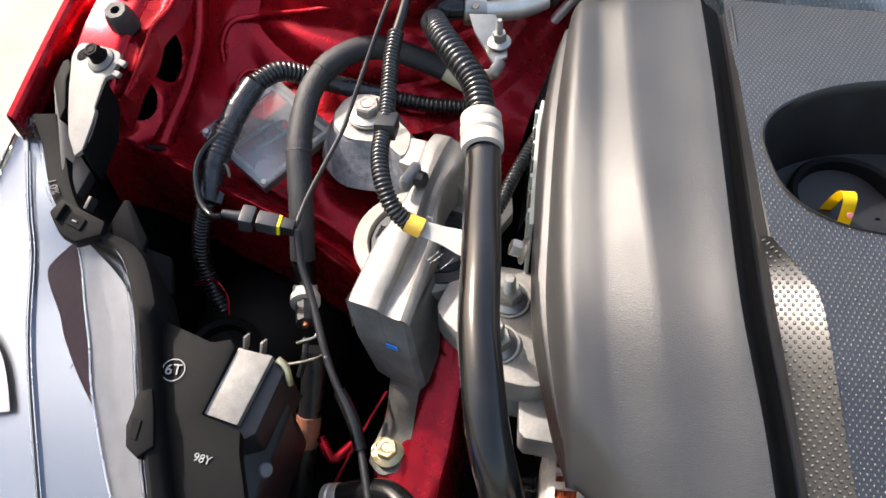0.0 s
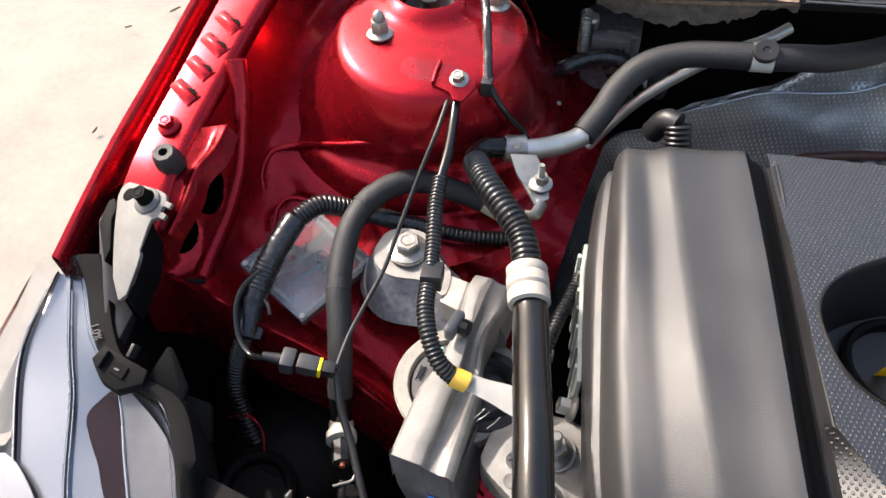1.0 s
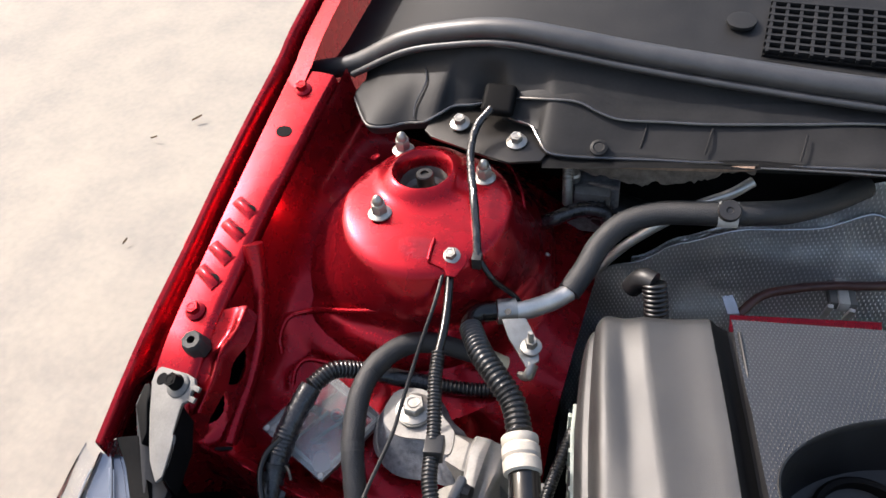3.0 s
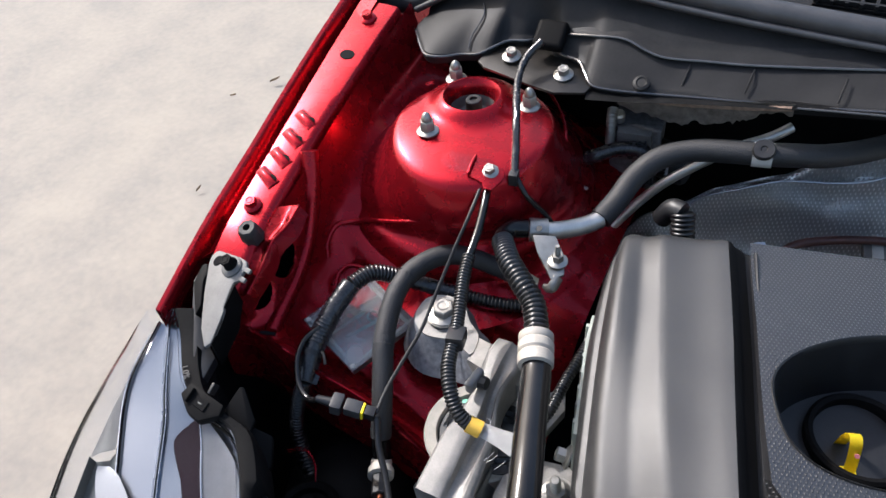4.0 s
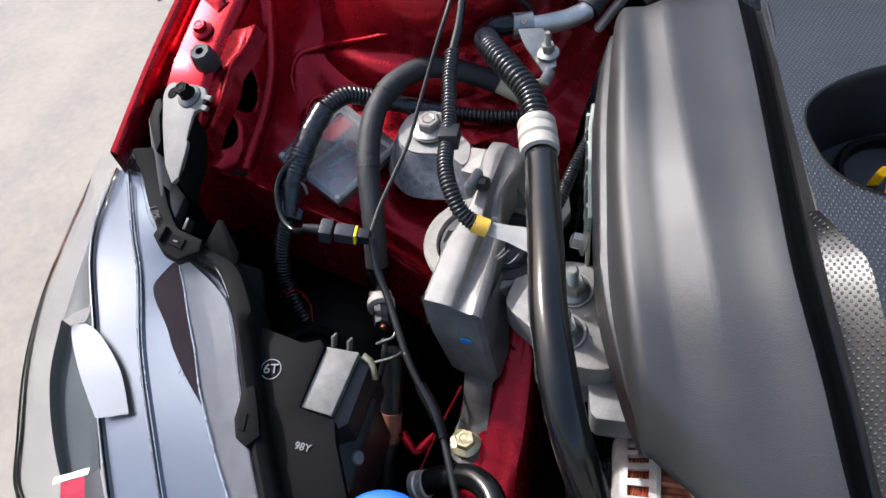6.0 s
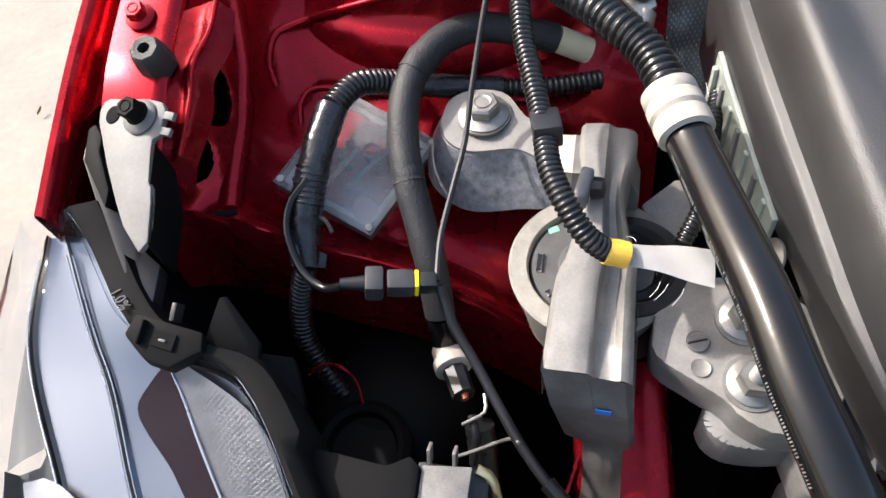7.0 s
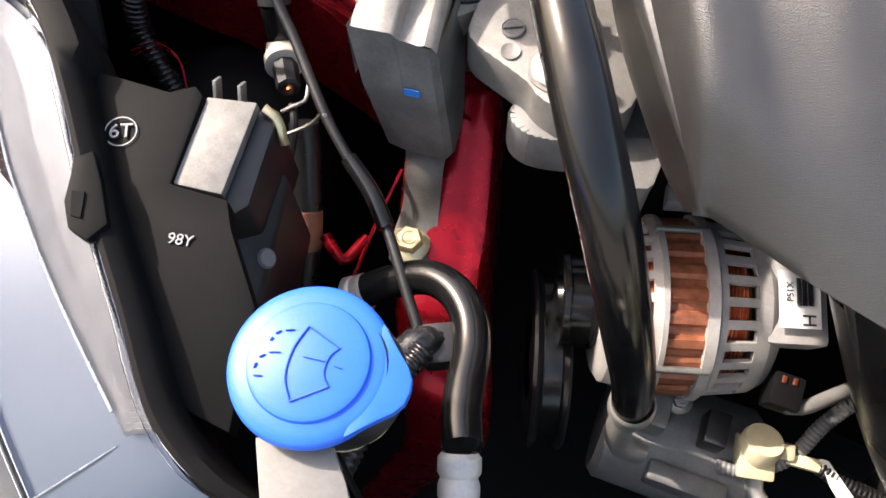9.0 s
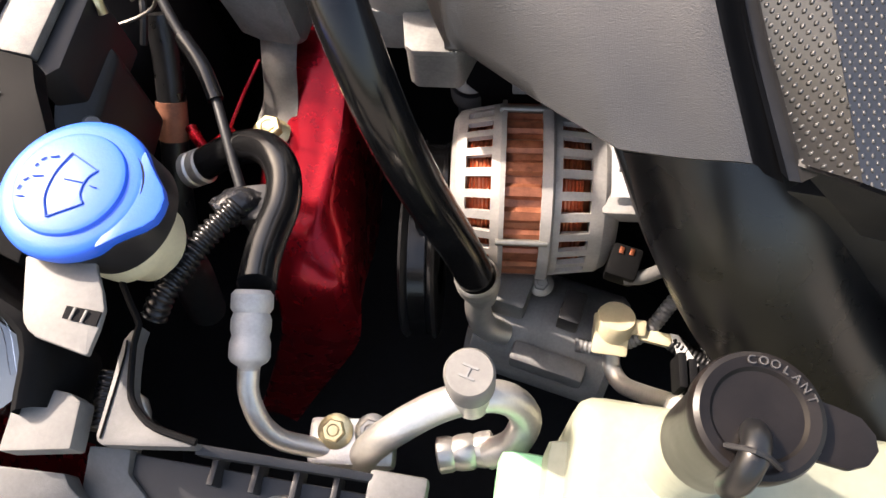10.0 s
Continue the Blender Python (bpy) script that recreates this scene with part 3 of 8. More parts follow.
grid(bm, fine([
    [(-0.022, 0.31, 0.700), (-0.016, 0.31, 0.712), (0.020, 0.31, 0.712), (0.036, 0.31, 0.70), (0.040, 0.31, 0.60)],
    [(-0.010, 0.22, 0.660), (-0.004, 0.22, 0.672), (0.032, 0.22, 0.672), (0.050, 0.22, 0.66), (0.056, 0.22, 0.56)],
    [(0.010, 0.15, 0.640), (0.016, 0.15, 0.650), (0.046, 0.15, 0.650), (0.066, 0.15, 0.640), (0.070, 0.15, 0.60)],
    [(0.020, 0.12, 0.59), (0.026, 0.12, 0.60), (0.050, 0.12, 0.60), (0.066, 0.125, 0.585), (0.069, 0.125, 0.565)],
    [(-0.006, 0.10, 0.50), (0.000, 0.10, 0.51), (0.016, 0.10, 0.51), (0.030, 0.105, 0.50), (0.032, 0.105, 0.48)],
    [(-0.030, 0.08, 0.43), (-0.024, 0.08, 0.44), (-0.008, 0.08, 0.44), (0.000, 0.08, 0.43), (0.002, 0.08, 0.42)]], 40, 24))
part("front_rail", bm, RED, car)

# bumper corner, red, under the lamp
bm = bmesh.new()
grid(bm, fine([
    [(-0.205, 0.035, 0.725), (-0.206, 0.033, 0.70), (-0.195, 0.035, 0.60), (-0.18, 0.05, 0.40)],
    [(-0.172, -0.012, 0.715), (-0.176, -0.016, 0.69), (-0.165, -0.012, 0.58), (-0.15, 0, 0.40)],
    [(-0.115, -0.065, 0.71), (-0.12, -0.07, 0.68), (-0.115, -0.06, 0.57), (-0.10, -0.04, 0.40)]], 10, 12))
part("bumper_corner", bm, RED, car)

# ---- bay interior: plain closing forms, the bay's shade put into their black ----
single("bay_floor", slab([(-0.23, 0.0, 0.42), (-0.10, -0.10, 0.42), (0.8, -0.12, 0.42), (0.8, 0.95, 0.42), (-0.29, 0.95, 0.42), (-0.29, 0.2, 0.42)], 0.02), SHADE_BLACK, "undertray below the engine, bay shade put into its black", "undertray", (0.2, 0.3, 0.40), kind="structure")
single("bulkhead", slab([(-0.26, 0.76, 0.93), (0.8, 0.76, 0.93), (0.8, 0.76, 0.40), (-0.29, 0.76, 0.40)], 0.02, up=(0, -1, 0)), SHADE_BLACK, "bulkhead behind the engine, bay shade put into its black", "bulkhead", (0.2, 0.76, 0.42), kind="structure")
single("inner_liner", slab([(-0.20, 0.02, 0.66), (-0.25, 0.275, 0.80), (-0.25, 0.275, 0.42), (-0.20, 0.02, 0.42)], 0.01, up=(1, 0.2, 0)), SHADE_BLACK, "plastic liner behind the lamp, bay shade put into its black", "liner", (-0.26, 0.1, 0.42), kind="structure")
single("front_closing", slab([(-0.20, 0.02, 0.66), (-0.10, -0.08, 0.66), (0.8, -0.10, 0.66), (0.8, -0.10, 0.42), (-0.10, -0.08, 0.42), (-0.20, 0.02, 0.42)], 0.01, up=(0.2, 1, 0)), SHADE_BLACK, "back of the front bumper, bay shade put into its black", "bumper", (0.2, -0.115, 0.42), kind="structure")
single("side_closing", slab([(-0.268, 0.22, 0.80), (-0.268, 0.78, 0.90), (-0.268, 0.78, 0.40), (-0.268, 0.22, 0.40)], 0.01, up=(1, 0, 0)), SHADE_BLACK, "inner wing panel, bay shade put into its black", "panel", (-0.27, 0.5, 0.42), kind="structure")
engine = thing("engine_block", "engine block under its cover, its core near-black for shade", "engine", (0.25, 0.35, 0.42))
part("block", block((0.34, 0.26, 0.36), pose(0.30, 0.38, 0.63, 0, 0, -14), 0.012), SHADE_BLACK, engine)

# ---- engine cover ----
cover = thing("engine_cover", "black plastic engine cover, satin flank and patterned centre panel", "engine cover", (0.2, 0.3, 0.80))
# stations from the back to the front edge; each: skirt foot, skirt, ledge out, ledge in, wall top, shoulder, flat, crease, flat, right edge
BASE_L = [(0.048, 0.499, 0.80), (0.039, 0.487, 0.80), (0.050, 0.406, 0.815), (0.070, 0.324, 0.838), (0.0895, 0.259, 0.834), (0.1155, 0.211, 0.821), (0.130, 0.191, 0.816), (0.1325, 0.188, 0.820)]
SKIRT = [(0.047, 0.497, 0.850), (0.038, 0.484, 0.857), (0.049, 0.405, 0.859), (0.069, 0.323, 0.851), (0.0885, 0.258, 0.842), (0.115, 0.210, 0.826), (0.1285, 0.190, 0.822), (0.1315, 0.186, 0.8235)]
LEDGE = [(0.051, 0.492, 0.864), (0.0445, 0.480, 0.875), (0.056, 0.405, 0.877), (0.0755, 0.322, 0.871), (0.0935, 0.257, 0.862), (0.1155, 0.211, 0.846), (0.1285, 0.1925, 0.835), (0.132, 0.186, 0.8265)]
SHOULDER = [(0.057, 0.489, 0.884), (0.0505, 0.476, 0.903), (0.064, 0.405, 0.910), (0.083, 0.322, 0.9015), (0.103, 0.256, 0.888), (0.121, 0.212, 0.868), (0.1315, 0.193, 0.847), (0.1345, 0.1825, 0.828)]
CREASE = [(0.086, 0.487, 0.898), (0.079, 0.473, 0.916), (0.100, 0.397, 0.9165), (0.124, 0.318, 0.914), (0.147, 0.255, 0.901), (0.164, 0.212, 0.878), (0.183, 0.178, 0.8565), (0.204, 0.147, 0.835)]
EDGE_R = [(0.1270, 0.492, 0.904), (0.1255, 0.480, 0.921), (0.1455, 0.405, 0.921), (0.1645, 0.330, 0.919), (0.183, 0.267, 0.911), (0.205, 0.219, 0.893), (0.224, 0.180, 0.872), (0.246, 0.143, 0.8475)]
NS = 64
lines = [spline(l, NS) for l in (BASE_L, SKIRT, LEDGE, SHOULDER, CREASE, EDGE_R)]
rows = []
for k in range(NS):
    b0, s0, l0, e0, c0, r0 = [l[k] for l in lines]
    open_up = min(1.0, max(0.0, (e0.z - l0.z) / 0.022))
    fade = min(1.0, max(0.0, (l0.y - 0.205) / 0.075))
    l0 = s0.lerp(e0, 0.5).lerp(l0, fade)
    lo, li = l0 + Vector((-0.0022, 0, -0.0010)) * fade, l0 + Vector((0.0022, 0, 0.0010)) * fade
    wall = e0 + Vector((-0.0035, 0, -0.008 * open_up))
    top = e0 + Vector((0.004, 0.0, 0.0022 * open_up))
    m = e0.lerp(c0, 0.58) + Vector((0, 0, -0.0022 * open_up))
    rows.append(spline([b0, s0, s0 + Vector((0.001, 0, 0.003)), lo], 7)[:-1] + spline([lo, l0, li], 5)[:-1] + spline([li, li.lerp(wall, 0.5) + Vector((-0.0008, 0, 0)), wall, e0, top, top.lerp(m, 0.5), m, c0], 24) + spline([c0, c0.lerp(r0, 0.5) + Vector((0, 0, -0.0012)), r0 + Vector((-0.003, 0, -0.0002)), r0], 10)[1:])
last = rows[-1]
rows.append([q + Vector((0.0005, 0.001, -0.0022)) for q in last])
rows.append([q + Vector((0.002, 0.006, -0.0045)) for q in last])
bm = bmesh.new()
grid(bm, rows)
flank = part("flank", bm, COVER, cover, "satin grained black plastic flank with a stepped shoulder")
flank.data.set_sharp_from_angle(angle=radians(55))
bm = bmesh.new()
grid(bm, [[q + Vector((0, 0, -0.0002)), q + Vector((0.0022, 0, -0.0012)), q + Vector((0.0055, 0.0005, -0.0055)), q + Vector((0.0135, 0.0015, -0.0105))] for q in lines[5]])
part("flank_return", bm, STRAP, cover, "dark return slope beside the groove")
# patterned centre panel with the dipstick well
G = spline([(0.1385, 0.496, 0.900), (0.138, 0.484, 0.912), (0.157, 0.406, 0.912), (0.177, 0.331, 0.910), (0.198, 0.269, 0.902), (0.2195, 0.220, 0.884), (0.2385, 0.181, 0.864), (0.260, 0.146, 0.842)], 60)
HC, HX, HY, HA = Vector((0.258, 0.385, 0.915)), 0.082, 0.055, radians(22)


def well(a, k=1.0, z=0.0):
    """A point on the rim of the oval well, at the angle a."""
    ca, sa = math.cos(a), math.sin(a)
    soft = 0.75 + 0.22 * max(0, sa)
    x = math.copysign(abs(ca) ** soft, ca) * HX * k
    y = math.copysign(abs(sa) ** soft, sa) * HY * k
    return HC + Vector((x * math.cos(HA) - y * math.sin(HA), x * math.sin(HA) + y * math.cos(HA), z))


PANEL_Y = (0.10, 0.12, 0.137, 0.160, 0.182, 0.212, 0.245, 0.30, 0.40, 0.48, 0.56)
PANEL_Z = (0.838, 0.848, 0.857, 0.870, 0.882, 0.9015, 0.916, 0.9205, 0.921, 0.914, 0.908)


def panel_z(y):
    """The height of the centre panel, which bends down to the front."""
    return float(np.interp(y, PANEL_Y, PANEL_Z))


rim = [well(2 * math.pi * k / 64, 1.0, 0.006) for k in range(64)]
border = [(0.139, 0.496), (0.25, 0.520), (0.42, 0.545), (0.60, 0.56), (0.60, 0.36), (0.60, 0.20), (0.60, 0.15), (0.45, 0.122), (0.33, 0.128)]
stripe_edge = [Vector((x, y, panel_z(y))) for x, y in ((0.190, 0.302), (0.213, 0.280), (0.224, 0.245), (0.238, 0.212), (0.254, 0.182), (0.276, 0.137))]
edge = [(q.x + 0.004, q.y) for q in G if 0.31 < q.y < 0.49]
loop = [Vector((x, y, 0)) for x, y in border] + [Vector((q.x, q.y, 0)) for q in stripe_edge[::-1]] + [Vector((x, y, 0)) for x, y in edge[::-1]]
bm = bmesh.new()
vs = [bm.verts.new(q) for q in loop]
rv = [bm.verts.new((q.x, q.y, 0)) for q in rim]
es = [bm.edges.new((vs[k], vs[(k + 1) % len(vs)])) for k in range(len(vs))] + [bm.edges.new((rv[k], rv[(k + 1) % 64])) for k in range(64)]
bmesh.ops.triangle_fill(bm, use_beauty=True, edges=es)
for y in [0.13 + 0.006 * k for k in range(24)]:
    bmesh.ops.bisect_plane(bm, geom=bm.verts[:] + bm.edges[:] + bm.faces[:], plane_co=(0, y, 0), plane_no=(0, 1, 0))
for v in bm.verts:
    v.co.z = panel_z(v.co.y) if v.co.y < 0.30 else 0.9205 if v.co.y < 0.42 else panel_z(v.co.y)


def dots_material(name, dark, light, scale, relief=0.0009, rough=0.34):
    """Moulded sheet with tight staggered rows of small raised dots, their highlights partly put into the colour."""
    m = mat(name, dark, rough, 0, 0.1, 20)
    nt = m.node_tree
    b = nt.nodes["Principled BSDF"]
    co = nt.nodes.new("ShaderNodeTexCoord")
    mp = nt.nodes.new("ShaderNodeMapping")
    mp.inputs["Rotation"].default_value = (0, 0, radians(-14))
    nt.links.new(co.outputs["Object"], mp.inputs["Vector"])
    sep = nt.nodes.new("ShaderNodeSeparateXYZ")
    nt.links.new(mp.outputs[0], sep.inputs[0])
    slope = nt.nodes.new("ShaderNodeMath")
    slope.operation = "MULTIPLY_ADD"
    slope.inputs[1].default_value = 0.5
    nt.links.new(sep.outputs[2], slope.inputs[0])
    nt.links.new(sep.outputs[1], slope.inputs[2])
    waves = []
    for source, pitch in ((sep.outputs[0], scale), (slope.outputs[0], scale * 0.577)):
        mul = nt.nodes.new("ShaderNodeMath")
        mul.operation = "MULTIPLY"
        mul.inputs[1].default_value = pitch
        nt.links.new(source, mul.inputs[0])
        s = nt.nodes.new("ShaderNodeMath")
        s.operation = "SINE"
        nt.links.new(mul.outputs[0], s.inputs[0])
        waves.append(s)
    pr = nt.nodes.new("ShaderNodeMath")
    pr.operation = "MULTIPLY"
    nt.links.new(waves[0].outputs[0], pr.inputs[0])
    nt.links.new(waves[1].outputs[0], pr.inputs[1])
    rng = nt.nodes.new("ShaderNodeMapRange")
    rng.interpolation_type = "SMOOTHSTEP"
    rng.inputs[1].default_value, rng.inputs[2].default_value = 0.30, 0.95
    nt.links.new(pr.outputs[0], rng.inputs[0])
    # The raised dots get a paler base colour that adds to their highlights.
    mix = nt.nodes.new("ShaderNodeMix")
    mix.data_type = "RGBA"
    mix.inputs[6].default_value, mix.inputs[7].default_value = (*dark, 1), (*light, 1)
    nt.links.new(rng.outputs[0], mix.inputs[0])
    for l in list(b.inputs["Base Color"].links):
        nt.links.remove(l)
    nt.links.new(mix.outputs[2], b.inputs["Base Color"])
    bp = nt.nodes.new("ShaderNodeBump")
    bp.inputs["Strength"].default_value, bp.inputs["Distance"].default_value = 1.0, relief
    nt.links.new(rng.outputs[0], bp.inputs["Height"])
    nt.links.new(bp.outputs[0], b.inputs["Normal"])
    return m


WEAVE = dots_material("dotted pattern plastic", (0.008, 0.008, 0.009), (0.060, 0.060, 0.061), 2250, 0.0010)
WEAVE.node_tree.nodes["Principled BSDF"].inputs["Specular IOR Level"].default_value = 0.45
WEAVE.node_tree.nodes["Principled BSDF"].inputs["Specular IOR Level"].default_value = 1.0
part("centre_panel", bm, WEAVE, cover, "black panel with rows of small raised dots")
bm = bmesh.new()
lo = spline([(0.186, 0.308, 0.912), (0.192, 0.296, 0.910), (0.203, 0.264, 0.904), (0.2225, 0.219, 0.887), (0.240, 0.183, 0.867), (0.262, 0.148, 0.845)], 20)
hi = spline(stripe_edge, 20)
grid(bm, [[a, a.lerp(b, 0.5), b] for a, b in zip(lo, hi)])
part("bevel_stripe", bm, WEAVE, cover, "sloping bevel with the same dots")
bm = bmesh.new()
grid(bm, [[q + Vector((-0.003, 0, -0.001)), q + Vector((0.001, 0, -0.005)), q + Vector((0.005, 0, -0.005)), q + Vector((0.008, 0, 0.0015))] for q in G])
part("groove", bm, DARK, cover, "dark groove between flank and panel")
part("panel_bead", tube([q + Vector((0.0075, 0, 0.003)) for q in G[3::3]], 0.0013, seg=8), BLACK, cover)
# well
bm = bmesh.new()
rows = []
for k in range(65):
    a = 2 * math.pi * k / 64
    rows.append([well(a, 1.012, 0.005), well(a, 1.005, 0.0068), well(a, 0.99, 0.006), well(a, 0.97, 0.0), well(a, 0.92, -0.03), well(a, 0.86, -0.045), well(a, 0.4, -0.05), well(a, 0.02, -0.05)])
grid(bm, rows)
part("well", bm, BLACK, cover, "smooth black oval well")
part("filler_ring", turned([(0.034, -0.004), (0.034, 0.006), (0.032, 0.008), (0.029, 0.007), (0.028, -0.004)], (0.239, 0.386, 0.868), seg=48), STRAP, cover, "dark ring round the filler hole")
part("oil_cap", turned([(0.0, 0.016), (0.010, 0.016), (0.0125, 0.014), (0.0135, 0.010), (0.0135, 0.0), (0.016, -0.002)], (0.306, 0.410, 0.872), seg=24), STRAP, cover, "black round oil cap in the well")
part("front_edge", slab([(0.262, 0.149, 0.842), (0.277, 0.138, 0.853), (0.33, 0.130, 0.848), (0.45, 0.124, 0.848), (0.60, 0.152, 0.862), (0.60, 0.165, 0.80), (0.45, 0.145, 0.80), (0.30, 0.152, 0.80)], 0.004, up=(0, -1, 0)), BLACK, cover)

dip = thing("dipstick", "bright yellow plastic dipstick loop in the cover well", "dipstick", (0.234, 0.368, 0.868))
bm = bmesh.new()
lean, wide = Vector((-0.3, 0.95, 0)), Vector((0.95, 0.3, 0))
rows = []
for q in spline([Vector((0.2325, 0.372, 0)) + lean * a + Vector((0, 0, z)) for a, z in ((-0.0125, 0.866), (-0.0100, 0.877), (-0.0050, 0.8890), (0.0, 0.8925), (0.0055, 0.8870), (0.0100, 0.870), (0.0125, 0.852))], 30):
    rows.append([q - wide * 0.0038, q - wide * 0.0015, q + wide * 0.0015, q + wide * 0.0038])
grid(bm, rows)
bmesh.ops.solidify(bm, geom=bm.faces[:], thickness=0.0036)
part("grip", bm, YELLOW, dip)
part("foot", block((0.014, 0.010, 0.007), pose(0.2345, 0.3605, 0.8645, 0, 0, 17), 0.002), YELLOW, dip)
part("pink_dot", turned([(0, 0), (0.0016, 0), (0.0016, 0.0004), (0, 0.0004)], Vector((0.2325, 0.372, 0.0)) - lean * 0.0082 + Vector((0.0015, 0, 0.8840)), (0.0, -0.9, 0.42), 12), PINK, dip, "small pink paint dot")

emblem = thing("emblem", "chrome oval ring emblem on the cover panel", "emblem", (0.318, 0.256, 0.917))
bm = bmesh.new()
rows = []
for k in range(65):
    a = 2 * math.pi * k / 64
    d = Vector((math.cos(a), math.sin(a), 0))
    c = Vector((0.3175, 0.2555, 0)) + Vector((math.cos(a) * 0.0315, math.sin(a) * 0.0275, 0))
    c = Vector((c.x, c.y, panel_z(c.y) + 0.0005))
    rows.append([c + d * 0.0045, c + d * 0.0032 + Vector((0, 0, 0.003)), c - d * 0.001 + Vector((0, 0, 0.0042)), c - d * 0.0035 + Vector((0, 0, 0.0030)), c - d * 0.0045])
grid(bm, rows)
part("ring", bm, CHROME, emblem)
wing = [(0.290, 0.263), (0.300, 0.2665), (0.308, 0.260), (0.3175, 0.2465), (0.327, 0.263), (0.335, 0.271), (0.345, 0.2715)]
bm = bmesh.new()
grid(bm, [[Vector((x - 0.001, y + w, panel_z(y) + 0.0015)), Vector((x, y + w * 0.4, panel_z(y) + 0.0042)), Vector((x, y - w * 0.4, panel_z(y) + 0.0042)), Vector((x + 0.001, y - w, panel_z(y) + 0.0015))] for (x, y, _), w in zip(spline([(x, y, 0) for x, y in wing], 24), [0.0022 + 0.004 * math.sin(math.pi * k / 23) for k in range(24)])])
part("wing", bm, CHROME, emblem)


def cover_mark(o, along, tall, lean):
    """A slanted pale printed bar lying on the sloping panel."""
    a = Vector((along, along * 0.24, 0))
    b = Vector((lean, tall, 0))
    o = Vector((*o, 0))
    corners = [Vector((q.x, q.y, panel_z(q.y) + 0.0012)) for q in (o, o + a, o + a + b, o + b)]
    return single("printed_bar", slab(corners, 0.0010), LIGHTINK, "pale grey printed mark on the engine cover", "marking", tuple(corners[0]), group="printed marks on the cover", smooth=False)


for k in range(8):
    cover_mark((0.2735 + 0.0172 * k, 0.1775 + 0.0041 * k), 0.0142, 0.0098, 0.0022)
for k in range(10):
    cover_mark((0.2862 + 0.0102 * k, 0.1702 + 0.0024 * k), 0.0080, 0.0058, 0.0010)

# ---- cowl ----
cowl = thing("cowl", "black plastic cowl below the windscreen", "cowl", (0.0, 0.65, 0.93))
SX = [-0.25, -0.222, -0.19, -0.163, -0.136, -0.10, -0.078, -0.046, 0.0, 0.06, 0.14, 0.25, 0.40, 0.60]
SZ = [0.945, 0.962, 0.972, 0.980, 0.988, 0.994, 0.995, 0.994, 0.990, 0.986, 0.982, 0.978, 0.977, 0.977]
CL = spline([(-0.242, 0.662, 0.935), (-0.227, 0.642, 0.935), (-0.212, 0.624, 0.935), (-0.200, 0.619, 0.935), (-0.186, 0.625, 0.935), (-0.173, 0.634, 0.935), (-0.150, 0.638, 0.938), (-0.144, 0.647, 0.941), (-0.138, 0.659, 0.942), (-0.120, 0.664, 0.943), (-0.109, 0.671, 0.943), (-0.095, 0.672, 0.943), (-0.083, 0.656, 0.942), (-0.064, 0.653, 0.942), (-0.049, 0.645, 0.941), (-0.041, 0.630, 0.939), (-0.030, 0.622, 0.936), (-0.007, 0.624, 0.935), (0.031, 0.631, 0.935), (0.06, 0.634, 0.937), (0.14, 0.640, 0.943), (0.25, 0.642, 0.957), (0.40, 0.644, 0.965), (0.60, 0.646, 0.970)], 150)
bm = bmesh.new()
rows = []
for q in CL:
    i = max(k for k in range(len(SX) - 1) if SX[k] <= q.x)
    b = SZ[i] + (SZ[i + 1] - SZ[i]) * (q.x - SX[i]) / (SX[i + 1] - SX[i])
    rows.append(spline([(q.x, q.y + 0.002, q.z - 0.010), (q.x, q.y - 0.0005, q.z - 0.002), (q.x, q.y + 0.001, q.z + 0.001), (q.x, q.y + 0.005, q.z + 0.003), (q.x, (q.y + 0.69) / 2 + 0.004, (q.z + b) / 2 - 0.004), (q.x, 0.69, b - 0.012), (q.x, 0.70, b)], 24))
grid(bm, rows)
part("face", bm, COWLM, cowl)
part("lip", tube([q + Vector((0, -0.0005, -0.0005)) for q in CL[::3]], 0.0015, seg=8), GLOSSLIP, cowl, "rolled lip that catches the light")
part("lower_lip", ribbon([(-0.035, 0.616, 0.931), (0.0, 0.624, 0.931), (0.04, 0.632, 0.934), (0.09, 0.638, 0.939), (0.142, 0.642, 0.945), (0.22, 0.645, 0.953)], 0.020, (0, -0.1, 1), 0.002), COWLM, cowl)
part("lower_edge", tube([(0.142, 0.6325, 0.9455), (0.18, 0.634, 0.9495), (0.22, 0.635, 0.9535), (0.33, 0.637, 0.963)], 0.0010, seg=8), GLOSSLIP, cowl)
for x, za, zb in ((0.045, 0.941, 0.954), (0.098, 0.945, 0.956), (0.170, 0.952, 0.962)):
    part("rib", tube([(x, 0.641, za), (x + 0.001, 0.650, (za + zb) / 2 + 0.001), (x + 0.002, 0.662, zb)], 0.0009, seg=6), COWLM, cowl)
fold = [(-0.073, 0.667, 0.9555), (-0.046, 0.664, 0.9605), (-0.017, 0.664, 0.9625), (0.006, 0.659, 0.9575), (0.025, 0.657, 0.955), (0.060, 0.661, 0.956), (0.098, 0.665, 0.9575), (0.167, 0.675, 0.9625), (0.233, 0.686, 0.966), (0.33, 0.69, 0.968)]
part("fold_line", tube([(x, y - 0.001, z + 0.0012) for x, y, z in fold], 0.0014, seg=8), GLOSSLIP, cowl, "fold edge that catches the light")
bm = bmesh.new()
grid(bm, [[q + Vector((0, -0.0005, 0.0)), q + Vector((0, 0.003, 0.0035)), q + Vector((0, 0.010, 0.005)), q + Vector((0, 0.016, 0.010))] for q in spline(fold, 50)])
part("upper_step", bm, COWLM, cowl)
